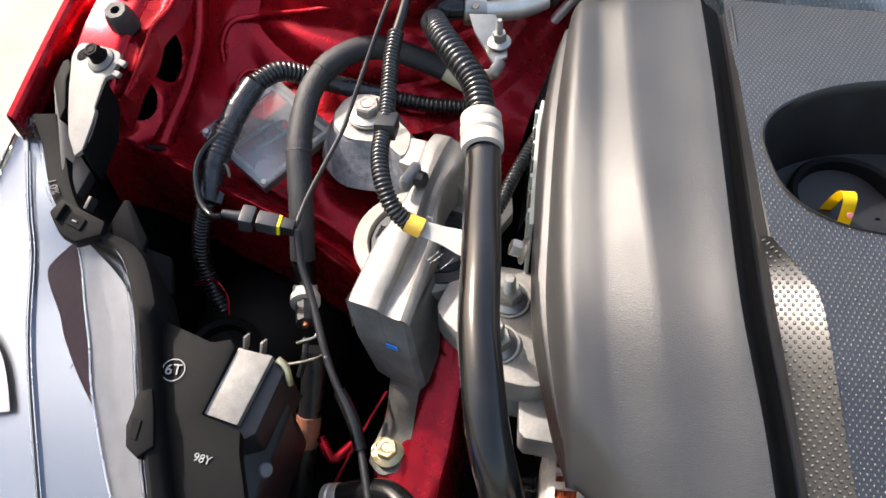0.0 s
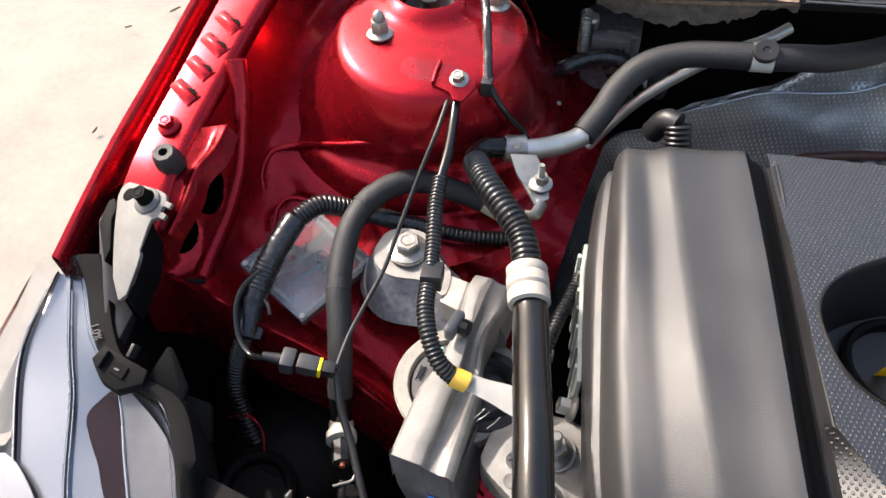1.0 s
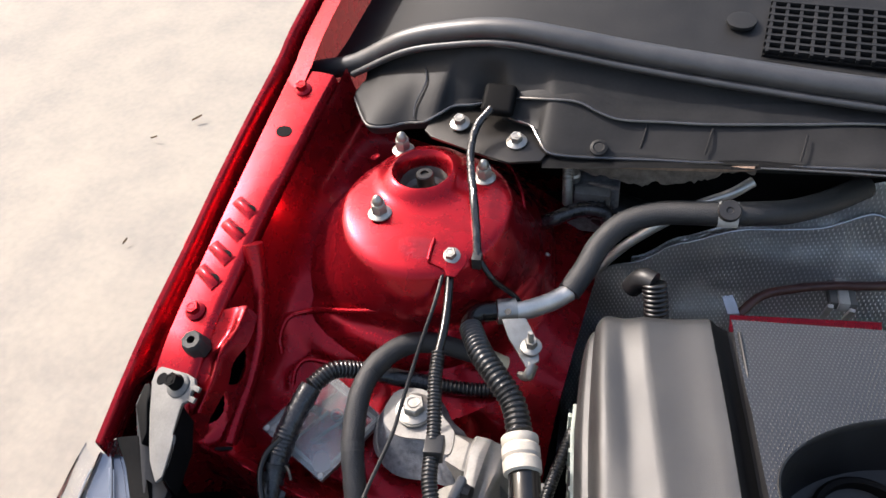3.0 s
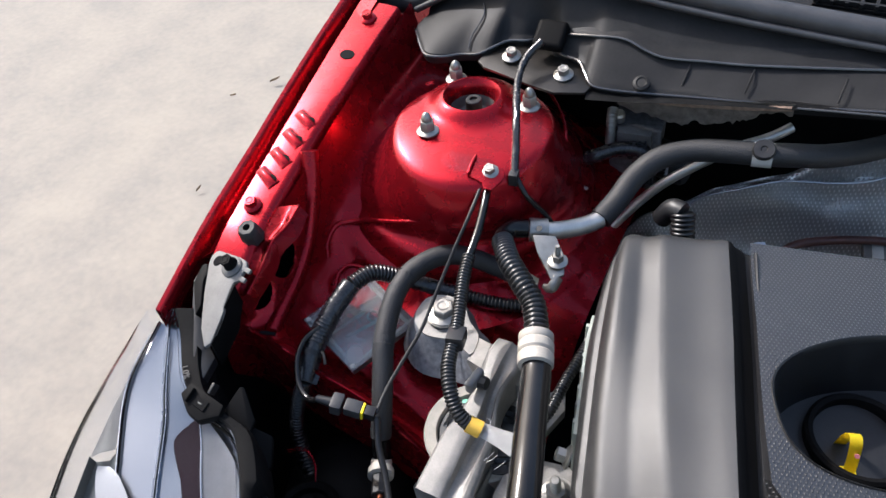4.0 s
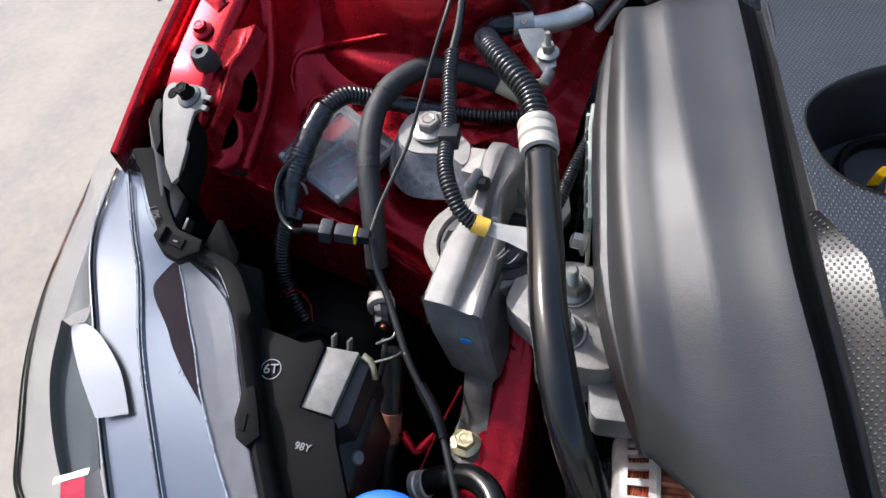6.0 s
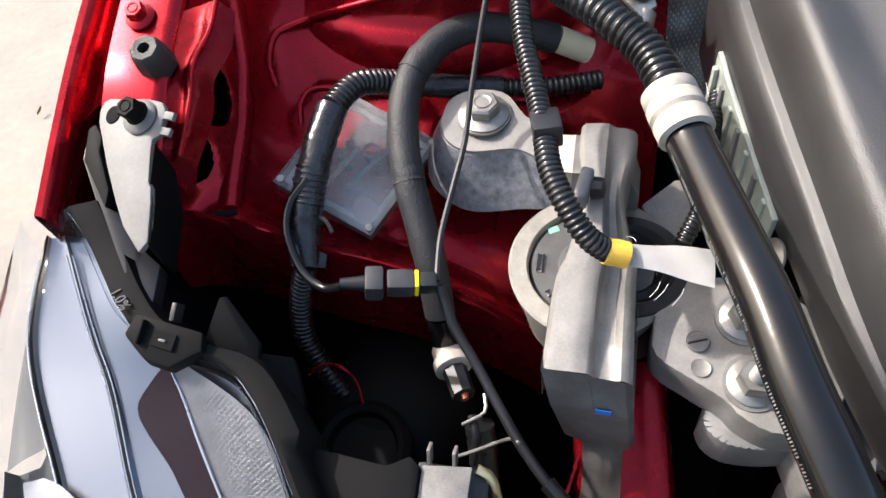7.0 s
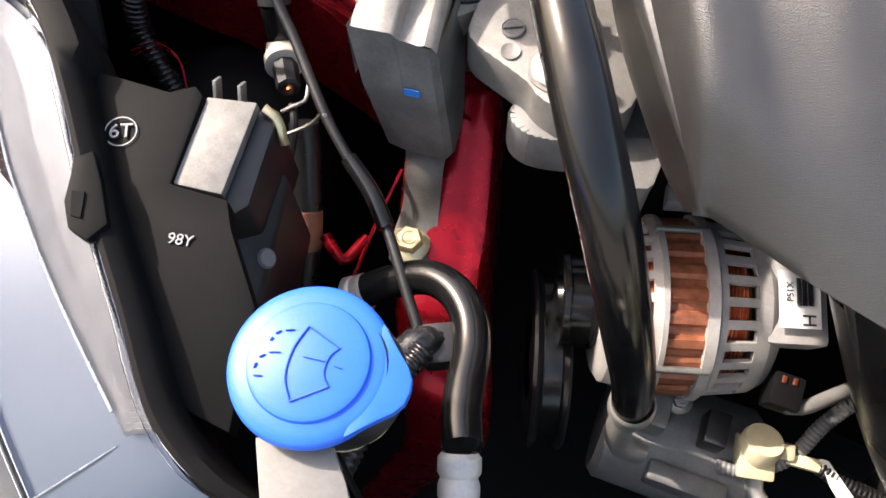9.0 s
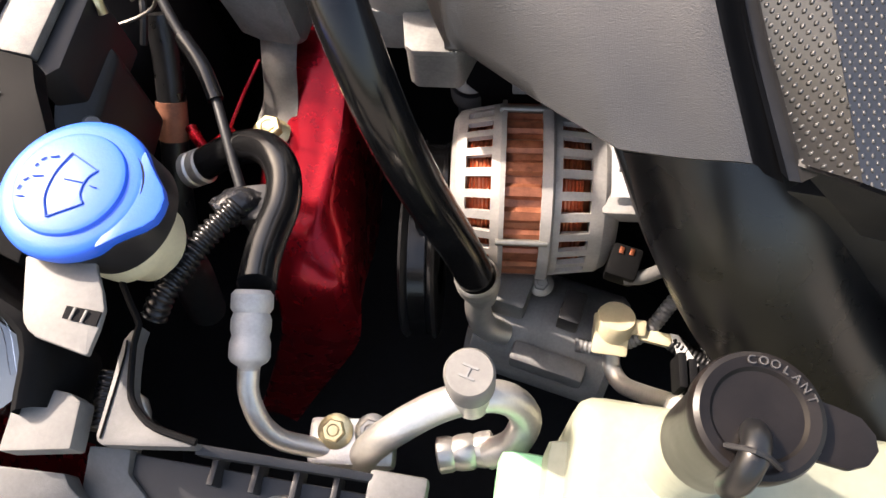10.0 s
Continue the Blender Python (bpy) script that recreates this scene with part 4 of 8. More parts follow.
part("seal_edge", tube([(-0.12, 0.692, 0.991), (-0.03, 0.690, 0.9925), (0.05, 0.690, 0.985), (0.117, 0.690, 0.9805), (0.233, 0.690, 0.9765), (0.5, 0.690, 0.9735)], 0.0011, seg=8), GLOSSLIP, cowl, "edge line under the seal, paler for its highlight")
bm = bmesh.new()
rows = []
for k in range(60):
    u = k / 59
    x = -0.010 + 0.15 * u
    top = 0.9215 + 0.024 * u
    deep = 0.012 + 0.016 * math.sin(math.pi * min(1, u * 1.1)) + 0.007 * noise.noise(Vector((x * 90, 3, 0))) + 0.004 * noise.noise(Vector((x * 400, 3, 0)))
    rows.append([(x, 0.6315 + 0.004 * u, top + 0.002), (x, 0.6325 + 0.004 * u + 0.001 * noise.noise(Vector((x * 120, 0, 5))), top - 0.003), (x, 0.634 + 0.004 * u + 0.0015 * noise.noise(Vector((x * 300, 1, 5))), top - deep * 0.6), (x, 0.637 + 0.004 * u, top - deep)])
grid(bm, rows)
part("insulation", bm, FELT, cowl, "frayed grey-brown insulation pad below the lip")
part("pad_edge", tube([(0.030, 0.6315, 0.9255), (0.06, 0.632, 0.9300), (0.09, 0.633, 0.9340), (0.138, 0.635, 0.9425)], 0.0024, seg=8, wob=0.0006), FELT2, cowl, "pale worn edge of the pad")
part("panel_joint", tube([(-0.1705, 0.6845, 0.9640), (-0.1650, 0.6711, 0.9580), (-0.1690, 0.6503, 0.9462), (-0.1668, 0.6374, 0.9390)], 0.0008, seg=6), GLOSSLIP, cowl, "joint between two cowl panels")
part("seal_foot", tube([(-0.255, 0.688, 0.942), (-0.194, 0.689, 0.975), (-0.14, 0.689, 0.990), (-0.09, 0.689, 0.997), (-0.03, 0.689, 0.993), (0.023, 0.689, 0.988), (0.117, 0.689, 0.982), (0.233, 0.689, 0.978), (0.5, 0.689, 0.975)], 0.0035, seg=10), SEALM, cowl, "lower rib of the seal")
part("seal", tube([(-0.345, 0.690, 0.924), (-0.30, 0.70, 0.934), (-0.255, 0.70, 0.948), (-0.194, 0.70, 0.982), (-0.14, 0.70, 0.998), (-0.09, 0.70, 1.005), (-0.03, 0.70, 1.001), (0.023, 0.70, 0.996), (0.117, 0.70, 0.990), (0.233, 0.70, 0.986), (0.5, 0.70, 0.983)], 0.0105, seg=16), SEALM, cowl, "rubber bulb seal along the cowl")
bm = bmesh.new()
grid(bm, [spline([(x, 0.705, z - 0.003), (x, 0.74, z + 0.0), (x, 0.80, z + 0.01), (x, 0.95, z + 0.05), (x, 1.3, z + 0.2)], 12) for x, z in ((-0.30, 0.93), (-0.19, 0.965), (-0.09, 0.985), (0.05, 0.98), (0.25, 0.975), (0.6, 0.975))])
part("top_panel", bm, COWLM, cowl)
bm = bmesh.new()
for i in range(13):
    box(bm, (0.0028, 0.075, 0.004), pose(0.13 + 0.012 * i, 0.782, 0.989, 8))
for j in range(8):
    box(bm, (0.15, 0.0028, 0.004), pose(0.202, 0.748 + 0.0098 * j, 0.9845 + 0.0014 * j, 8))
part("grille", bm, COWLM, cowl)
part("grille_backing", block((0.15, 0.075, 0.002), pose(0.202, 0.782, 0.9855, 8), 0), SHADE_BLACK, cowl)
part("plug", turned([(0.013, 0), (0.013, 0.003), (0.010, 0.0035), (0, 0.003)], (0.105, 0.785, 0.988), (0, -0.1, 1)), COWLM, cowl)
part("clip", turned([(0.0075, 0), (0.0075, 0.002), (0.005, 0.003), (0.004, 0.0022), (0, 0.0022)], (0.011, 0.632, 0.941), (0, -0.5, 1)), COWLM, cowl)
brace = thing("cowl_brace", "dark olive steel brace plate with two bolts", "bracket", (-0.1, 0.63, 0.93))
part("plate", slab([(-0.152, 0.628, 0.934), (-0.142, 0.620, 0.934), (-0.114, 0.613, 0.934), (-0.081, 0.605, 0.934), (-0.062, 0.602, 0.934), (-0.035, 0.611, 0.934), (-0.028, 0.64, 0.936), (-0.06, 0.675, 0.938), (-0.13, 0.675, 0.938), (-0.150, 0.65, 0.936)], 0.003, 0.001), OLIVE, brace)
bolt(brace, (-0.120, 0.639, 0.939), (0, -0.2, 1), 0.010, 0.0095, STEEL, 0.006)
bolt(brace, (-0.062, 0.628, 0.937), (0, -0.2, 1), 0.010, 0.0095, STEEL, 0.006)

# ---- heat shield ----
FOILD = dots_material("dimpled heat shield", (0.58, 0.60, 0.62), (0.92, 0.94, 0.96), 1600, 0.0032, 0.32)
FOILD.node_tree.nodes["Principled BSDF"].inputs["Metallic"].default_value = 0.8
shield = thing("heat_shield", "silver dimpled heat shield sheet behind the engine", "heat shield", (0.17, 0.69, 0.65))
CREST = spline([(-0.012, 0.650, 0.672), (-0.001, 0.6617, 0.709), (0.0214, 0.6757, 0.7451), (0.058, 0.6815, 0.763), (0.083, 0.689, 0.784), (0.103, 0.692, 0.794), (0.1425, 0.6985, 0.814), (0.1675, 0.700, 0.8205), (0.192, 0.7013, 0.8254), (0.215, 0.703, 0.832), (0.232, 0.706, 0.841), (0.2522, 0.710, 0.8527), (0.275, 0.7087, 0.8512), (0.33, 0.710, 0.854), (0.50, 0.712, 0.855)], 90)
bm = bmesh.new()
rows = []
for q in CREST:
    row = []
    for k in range(22):
        u = k / 21
        c = q + Vector((0.010 * u, -0.075 * u ** 1.2, -0.17 * u))
        c += Vector((0, -0.8, 0.5)) * (0.0070 * noise.noise(Vector((c.x * 16, c.z * 22, 1))) + 0.0030 * noise.noise(Vector((c.x * 50, c.z * 60, 4)))) * min(1, 6 * u)
        row.append(c)
    rows.append(row)
grid(bm, rows)
part("sheet", bm, FOILD, shield)
bm = bmesh.new()
rows = []
for q in CREST:
    if 0.045 < q.x:
        rise = 0.030 * min(1, max(0, (q.x - 0.150) / 0.04)) + 0.004
        rows.append([q + Vector((0, 0.002 + 0.008 * k / 6, -0.003 + rise * k / 6)) + Vector((0, -0.8, 0.5)) * 0.004 * noise.noise(Vector((q.x * 30, k * 0.4, 7))) for k in range(7)])
grid(bm, rows)
part("upper_sheet", bm, FOILD, shield, "folded upper edge of the dimpled sheet")
part("bright_crest", tube([q + Vector((0, -0.001, 0.0005)) for q in CREST[4::2]], 0.0013, seg=8), FOIL, shield, "bright folded crest")

# ---- headlamp ----
lamp = thing("headlamp", "large clear headlamp with silver reflectors and a black housing", "headlamp", (-0.18, 0.15, 0.70))
inner = spline([(-0.284, 0.288, 0.860), (-0.266, 0.272, 0.852), (-0.247, 0.250, 0.846), (-0.230, 0.236, 0.842), (-0.205, 0.229, 0.838), (-0.178, 0.224, 0.834), (-0.158, 0.207, 0.830), (-0.134, 0.176, 0.824), (-0.104, 0.134, 0.818), (-0.072, 0.094, 0.814), (-0.046, 0.062, 0.812), (-0.022, 0.046, 0.812), (0.002, 0.036, 0.806), (0.006, 0.01, 0.795)], 60)
rim0 = spline([(-0.295, 0.282, 0.862), (-0.309, 0.256, 0.842), (-0.307, 0.212, 0.828), (-0.295, 0.162, 0.813), (-0.278, 0.116, 0.799), (-0.263, 0.080, 0.786), (-0.254, 0.053, 0.776), (-0.238, 0.02, 0.755), (-0.20, -0.03, 0.735), (-0.15, -0.08, 0.72)], 60)


def lamp_at(k, u, drop=0.0):
    """A place over the lamp: station k along it, u across it from the inner edge."""
    i = min(58, int(k))
    a, b = inner[i].lerp(inner[i + 1], k - i), rim0[i].lerp(rim0[i + 1], k - i)
    return a.lerp(b, u) + Vector((0, 0, -drop))


def curve(stops, n=60, drop=0.0):
    return spline([lamp_at(k, u, drop) for k, u in stops], n)


OUTER = [(0, 1.6), (4, 1.12), (10.5, 1.06), (17, 1.07), (23.5, 1.07), (30.5, 1.05), (34.5, 1.02), (38, 0.95), (42, 0.85), (46.5, 0.76), (52, 0.70), (58, 0.66)]
RIDGE_B = [(0.3, 1.1), (9.5, 0.84), (20.5, 0.745), (30, 0.685), (42, 0.61), (51.5, 0.59), (58.5, 0.57)]
RIDGE_A = [(0.3, 0.55), (9, 0.32), (14.5, 0.405), (23.5, 0.49), (32.5, 0.43), (43, 0.385), (52.5, 0.385), (58.5, 0.38)]
STRIP = [(13.3, 0.02), (15, 0.10), (18, 0.195), (22, 0.22), (26, 0.205), (30, 0.195), (38, 0.14), (47.5, 0.07)]
RECESS = [(13.6, 0.03), (15.2, 0.22), (17, 0.37), (19, 0.39), (22, 0.35), (24.5, 0.325), (28, 0.265), (31, 0.20)]
CHAMBER = [(17, 1.03), (22, 1.03), (26, 1.0), (30, 0.955), (34, 0.88)]
rimo = curve(OUTER)
bm = bmesh.new()
rows = []
for k in range(60):
    a, b = inner[k], rimo[k]
    row = [a + Vector((0, 0, -0.004))]
    for j in range(15):
        u = j / 14
        w = a.lerp(b, u)
        w.z += 0.013 * math.sin(math.pi * u) * min(1, k / 8)
        row.append(w)
    out = Vector((b.x - a.x, b.y - a.y, 0)).normalized()
    row += [b + out * 0.0035 + Vector((0, 0, -0.008)), b + out * 0.004 + Vector((0, 0, -0.025)), b - out * 0.003 + Vector((0, 0, -0.055))]
    rows.append(row)
grid(bm, rows)
lens = part("lens", bm, LENS, lamp, "clear polycarbonate lens")
lens.visible_shadow = False


def lamp_sheet(name, material, label, a, b, columns):
    """A sheet inside the lamp between two curves; columns: (share across, drop) pairs."""
    bm = bmesh.new()
    grid(bm, [[p.lerp(q, f) + Vector((0, 0, -d)) for f, d in columns] for p, q in zip(a, b)])
    return part(name, bm, material, lamp, label)


ra, rb = curve(RIDGE_A, 90), curve(RIDGE_B, 90)
lamp_sheet("lower_bezel", BEZEL, "smooth chromed bezel, the mirrored blue-grey sky put into its colour", spline(inner[1:59:2], 90), ra, [(0.02, 0.0150), (0.5, 0.0165), (0.95, 0.0163), (0.975, 0.0145), (0.985, 0.0145)])
lamp_sheet("bezel_gap", INNER_SHADE, "narrow groove between two bright ridges, its shade put into the colour", ra, rb, [(-0.02, 0.0145), (0.0, 0.0165), (0.03, 0.0145)])
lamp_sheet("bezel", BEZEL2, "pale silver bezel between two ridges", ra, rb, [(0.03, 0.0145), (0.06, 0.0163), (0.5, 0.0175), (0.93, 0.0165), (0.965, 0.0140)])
lamp_sheet("ridge_groove", CAVITY_SHADE, "groove along the outer ridge, its shade put into the colour", ra, rb, [(0.965, 0.0140), (0.985, 0.0185), (1.01, 0.0130)])
part("ridge_line", tube([q + Vector((-0.0008, 0, -0.0124)) for q in rb[3::4]], 0.0006, seg=6), SILVER, lamp, "bright folded edge")
part("inner_ridge_line", tube([q + Vector((0.0016, 0, -0.0140)) for q in ra[3::4]], 0.00045, seg=6), SILVER, lamp)
part("outer_ridge_line", tube([q + Vector((-0.0024, 0, -0.0140)) for q in ra[3::4]], 0.00045, seg=6), SILVER, lamp)
# A shallow sheet; the shade of a deep recess is in its colour.
lamp_sheet("dark_recess", CAVITY_SHADE, "shallow purple-brown recess beside the strip, shade put into its colour", curve(STRIP[:6] + [(31, 0.19)], 40), curve(RECESS, 40), [(0.0, 0.0108), (0.06, 0.0116), (0.5, 0.0118), (0.95, 0.0120), (1.0, 0.0150)])
for k0, k1 in ((20.0, 22.6), (25.4, 27.2)):
    part("recess_edge", tube([lamp_at(k0, 0.225, 0.0125), lamp_at((k0 + k1) / 2, 0.265, 0.0135), lamp_at(k1, 0.30, 0.0140)], 0.0005, seg=6), SILVER, lamp, "thin bright edge across the recess")
# finely ribbed strip along the inner edge
n = 210
bm = bmesh.new()
se = curve(STRIP, n)
si = curve([(13.3, 0.008), (22, 0.010), (30, 0.010), (38, 0.010), (49, 0.008)], n)
grid(bm, [[si[max(0, i - 5)] + Vector((0, 0, -0.0055 - r)), si[max(0, i - 3)].lerp(se[max(0, i - 3)], 0.5) + Vector((0, 0, -0.0065 - r)), se[i] + Vector((0, 0, -0.0105 - r))] for i, r in ((i, 0.0032 if i % 2 else 0.0) for i in range(n))])
part("ribbed_strip", bm, RIBBED, lamp, "silver finely ribbed trim strip", smooth=False)
part("strip_bead", tube([q + Vector((0, 0, -0.0100)) for q in se[8::12]], 0.0007, seg=8), SILVER, lamp, "bright bead along the strip")
# outer chamber, reflectors and side marker
ob, oc = curve([(17.2, 0.785), (20.5, 0.755), (26, 0.715), (30, 0.695), (34, 0.665)], 40), curve(CHAMBER, 40)
lamp_sheet("outer_cavity", INNER_SHADE, "green-grey outer chamber, shade put into its colour", ob, oc, [(0.0, 0.0130), (0.06, 0.019), (0.5, 0.033), (0.95, 0.034), (1.0, 0.024)])
lamp_sheet("upper_reflector", BEZEL2, "bright silver reflector below the tip", curve([(0.6, 1.1), (9.5, 0.85), (17.2, 0.785)], 30), curve([(0.6, 1.35), (6, 1.06), (10.5, 1.03), (17, 1.03)], 30), [(0.0, 0.0130), (0.1, 0.016), (0.6, 0.020), (1.0, 0.026)])
lamp_sheet("side_reflector", BEZEL2, "silver reflector low on the outer side", curve([(34.2, 0.665), (42, 0.62), (51.5, 0.60), (58.5, 0.58)], 40), curve([(34.2, 0.93), (38, 0.92), (42, 0.83), (46.5, 0.745), (52, 0.69), (58, 0.655)], 40), [(0.0, 0.0130), (0.3, 0.020), (0.7, 0.032), (1.0, 0.050)])
# Facet added in the tapered shape of a bright reflection.
lamp_sheet("reflector", GLARE, "silver facet standing in for glare on the lamp", curve([(19.4, 0.80), (20.4, 0.735), (22.5, 0.66), (25, 0.595), (27.5, 0.56), (29.9, 0.54)], 24), curve([(19.4, 0.865), (20.6, 0.86), (22.5, 0.83), (25, 0.785), (27.5, 0.735), (29.7, 0.69)], 24), [(0.0, 0.0122), (0.5, 0.0108), (1.0, 0.0085)])
lamp_sheet("marker_frame", SILVER, "bright frame of the side marker", [lamp_at(33.5, 0.73), lamp_at(33.5, 0.80), lamp_at(33.5, 0.90)], [lamp_at(34.2, 0.73), lamp_at(34.2, 0.80), lamp_at(34.2, 0.90)], [(0.0, 0.0180), (1.0, 0.0165)])
lamp_sheet("side_marker", MARKER, "small red side marker", [lamp_at(34.3, 0.745), lamp_at(34.3, 0.80), lamp_at(34.3, 0.86)], [lamp_at(36.4, 0.745), lamp_at(36.4, 0.80), lamp_at(36.4, 0.86)], [(0.0, 0.0165), (1.0, 0.0165)])
part("bezel_seam", tube([lamp_at(49.5 - 0.2 * i, 0.43 - 0.036 * i, 0.0160) for i in range(10)], 0.0004, seg=6), SILVER, lamp)
part("edge_bead", tube([q + Vector((0.0006, 0.0005, 0.000)) for q in inner[::3]], 0.0013, seg=8), LENS, lamp, "clear rounded lens edge")
# black housing rim beside the lens
bm = bmesh.new()
rows = []
for k in range(60):
    a, b = inner[k], rim0[k]
    o = Vector((a.x - b.x, a.y - b.y, 0)).normalized()
    w = 0.018 if k < 14 else (0.015 if k < 25 else 0.010)
    rows.append([a + o * 0.002 + Vector((0, 0, -0.012)), a + o * 0.0025 + Vector((0, 0, 0.001)), a + o * 0.005 + Vector((0, 0, 0.002)), a + o * w + Vector((0, 0, 0.000)), a + o * (w + 0.003) + Vector((0, 0, -0.005)), a + o * (w + 0.004) + Vector((0, 0, -0.04))])
grid(bm, rows)
part("housing_rim", bm, STRAP, lamp, "black housing rim")
bm = bmesh.new()
grid(bm, [[q + Vector((0, 0, -0.012)), q + Vector((0, 0, -0.08)), q + Vector((-0.01, -0.01, -0.20))] for q in inner[6:]])
part("housing_wall", bm, STRAP, lamp, "black lamp housing wall")
part("housing_plate", slab([(-0.146, 0.202, 0.812), (-0.096, 0.198, 0.812), (-0.086, 0.204, 0.812), (-0.081, 0.200, 0.811), (-0.078, 0.156, 0.808), (-0.052, 0.155, 0.807), (-0.047, 0.144, 0.804), (-0.026, 0.115, 0.799), (-0.018, 0.066, 0.796), (-0.050, 0.072, 0.800), (-0.108, 0.138, 0.806)], 0.012, 0.0015), STRAP, lamp, "dark moulded back plate")

# ---- washer filler ----
washer = thing("washer_filler", "blue washer filler cap on a cream neck", "filler cap", (0.012, 0.092, 0.79))
CC = Vector((0.0105, 0.0925, 0))


wcap = part("cap", turned([(0, 0.8294), (0.0195, 0.8292), (0.0212, 0.8285), (0.0218, 0.8272), (0.0250, 0.8266), (0.0280, 0.8258), (0.0292, 0.8245), (0.0296, 0.8220), (0.0288, 0.8190), (0.026, 0.8185), (0, 0.8185)], CC, seg=72), BLUE, washer, "bright blue snap cap with a moulded wiper sign")
tab = []
for u, v in ((0.020, 0.0215), (0.028, 0.0135), (0.0335, 0.0085), (0.0362, 0.0045), (0.0368, 0.0), (0.0362, -0.0045), (0.0335, -0.0085), (0.028, -0.0135), (0.020, -0.0215)):
    a = radians(-2)
    tab.append(CC + Vector((u * math.cos(a) - v * math.sin(a), u * math.sin(a) + v * math.cos(a), 0.8262 - 0.10 * max(0, u - 0.028))))
part("tab", slab(tab, 0.005, 0.0012), BLUE, washer, "blue pull tab")
SG = [[(0.0070, 0.1040), (0.0200, 0.0990)], [(0.0200, 0.0990), (0.0175, 0.0950), (0.0175, 0.0890), (0.0205, 0.0850)], [(0.0205, 0.0850), (0.0095, 0.0770)], [(0.0095, 0.0770), (0.0050, 0.0850), (0.0045, 0.0950), (0.0070, 0.1040)], [(0.0090, 0.0930), (0.0165, 0.0932)], [(0.020, 0.0925), (0.0225, 0.0922)],
      [(-0.0005, 0.1005), (0.0025, 0.1015)], [(-0.0035, 0.0985), (-0.0020, 0.1000)], [(-0.0045, 0.0955), (-0.0040, 0.0970)], [(-0.0035, 0.0915), (0.0005, 0.0925)], [(-0.0060, 0.0890), (-0.0045, 0.0905)], [(-0.0065, 0.0850), (-0.0062, 0.0870)], [(-0.0055, 0.0825), (-0.0030, 0.0830)]]
bm = bmesh.new()
for seg in SG:
    sweep(bm, [(x, y, 0.8297) for x, y in seg], 0.00032, seg=6, n=max(4, 6 * len(seg)))
part("wiper_sign", bm, BLUE_DEEP, wcap, "moulded wiper sign")
part("neck", turned([(0.0, 0.002), (0.019, 0.002), (0.0200, -0.003), (0.0200, -0.010), (0.0175, -0.014), (0.0165, -0.022), (0.013, -0.026), (0.0, -0.026)], (0.0150, 0.0890, 0.797), (-0.38, -0.22, 1), seg=40), CREAM, washer, "cream plastic filler neck")
part("skirt", turned([(0.0235, 0.0), (0.0255, -0.002), (0.0262, -0.010), (0.0250, -0.020), (0.022, -0.021)], (0.0150, 0.0920, 0.821), (-0.22, -0.12, 1), seg=40), BLACK, washer, "black collar below the cap")
part("filler_tube", tube([(0.018, 0.094, 0.780), (0.012, 0.100, 0.755), (0.000, 0.108, 0.70), (-0.02, 0.11, 0.62)], 0.012, seg=18), BLACK, washer)

# ---- hoses ----


def hose(name, label, pts, parts, category="hose"):
    h = thing(name, label, category, pts[0])
    for pname, bm, material, lab in parts:
        part(pname, bm, material, h, lab)
    return h


ac = [(0.018, 0.372, 0.872), (0.027, 0.350, 0.868), (0.041, 0.307, 0.872), (0.054, 0.268, 0.875), (0.065, 0.234, 0.873), (0.077, 0.206, 0.868), (0.088, 0.184, 0.858), (0.100, 0.168, 0.838), (0.113, 0.156, 0.805), (0.126, 0.152, 0.760), (0.140, 0.155, 0.700), (0.148, 0.157, 0.655)]
corr = [(-0.040, 0.489, 0.868), (-0.052, 0.480, 0.870), (-0.052, 0.463, 0.872), (-0.033, 0.435, 0.882), (-0.015, 0.418, 0.882), (0.003, 0.402, 0.878), (0.015, 0.380, 0.874)]
hose("air_conditioning_hose", "thick shiny black air-conditioning hose with a ribbed upper sleeve", ac, [
    ("lower_hose", tube(ac, 0.0112, seg=24), RUBBER, "smooth black rubber hose"),
    ("ribbed_sleeve", tube(corr[2:], 0.0098, seg=20, ribs=0.0044, depth=0.0017), CORR, "black ribbed sleeve"),
    ("bend", tube(corr[:4], 0.0085, seg=16), RUBBER, ""),
    ("collar", lathe(bmesh.new(), [(0.0105, -0.013), (0.0135, -0.012), (0.0138, -0.004), (0.0122, -0.002), (0.0138, 0.0), (0.0138, 0.006), (0.0122, 0.008), (0.0135, 0.010), (0.0135, 0.014), (0.0105, 0.015)], axis_matrix((0.020, 0.366, 0.871), (-0.40, 1, 0.1)), 28), BEIGE, "pale beige ribbed collar"),
    ("end_fitting", lathe(bmesh.new(), [(0.012, 0.010), (0.0135, 0.008), (0.0135, 0.004), (0.0125, 0.002), (0.0135, 0), (0.0125, -0.006), (0.0105, -0.012), (0.0095, -0.022), (0, -0.022)], axis_matrix((0.149, 0.157, 0.650), (-0.1, 0.0, 1)), 28), ALU, "crimped aluminium fitting"),
])
sl = [(-0.038, 0.489, 0.866), (-0.020, 0.498, 0.864), (0.000, 0.520, 0.858), (0.012, 0.535, 0.858), (0.020, 0.556, 0.866), (0.028, 0.580, 0.878), (0.044, 0.600, 0.889), (0.070, 0.612, 0.896), (0.098, 0.616, 0.900), (0.126, 0.620, 0.902), (0.152, 0.628, 0.902), (0.176, 0.642, 0.898), (0.205, 0.668, 0.893), (0.235, 0.70, 0.89)]
hose("air_conditioning_pipe", "bare aluminium pipe that runs into a black foam sleeve", sl, [
    ("pipe", tube(sl[:4], 0.0082, seg=20), ALU, "bare aluminium pipe"),
    ("sleeve", tube(sl[3:], 0.0105, seg=20), FOAM, "black foam sleeve"),
])
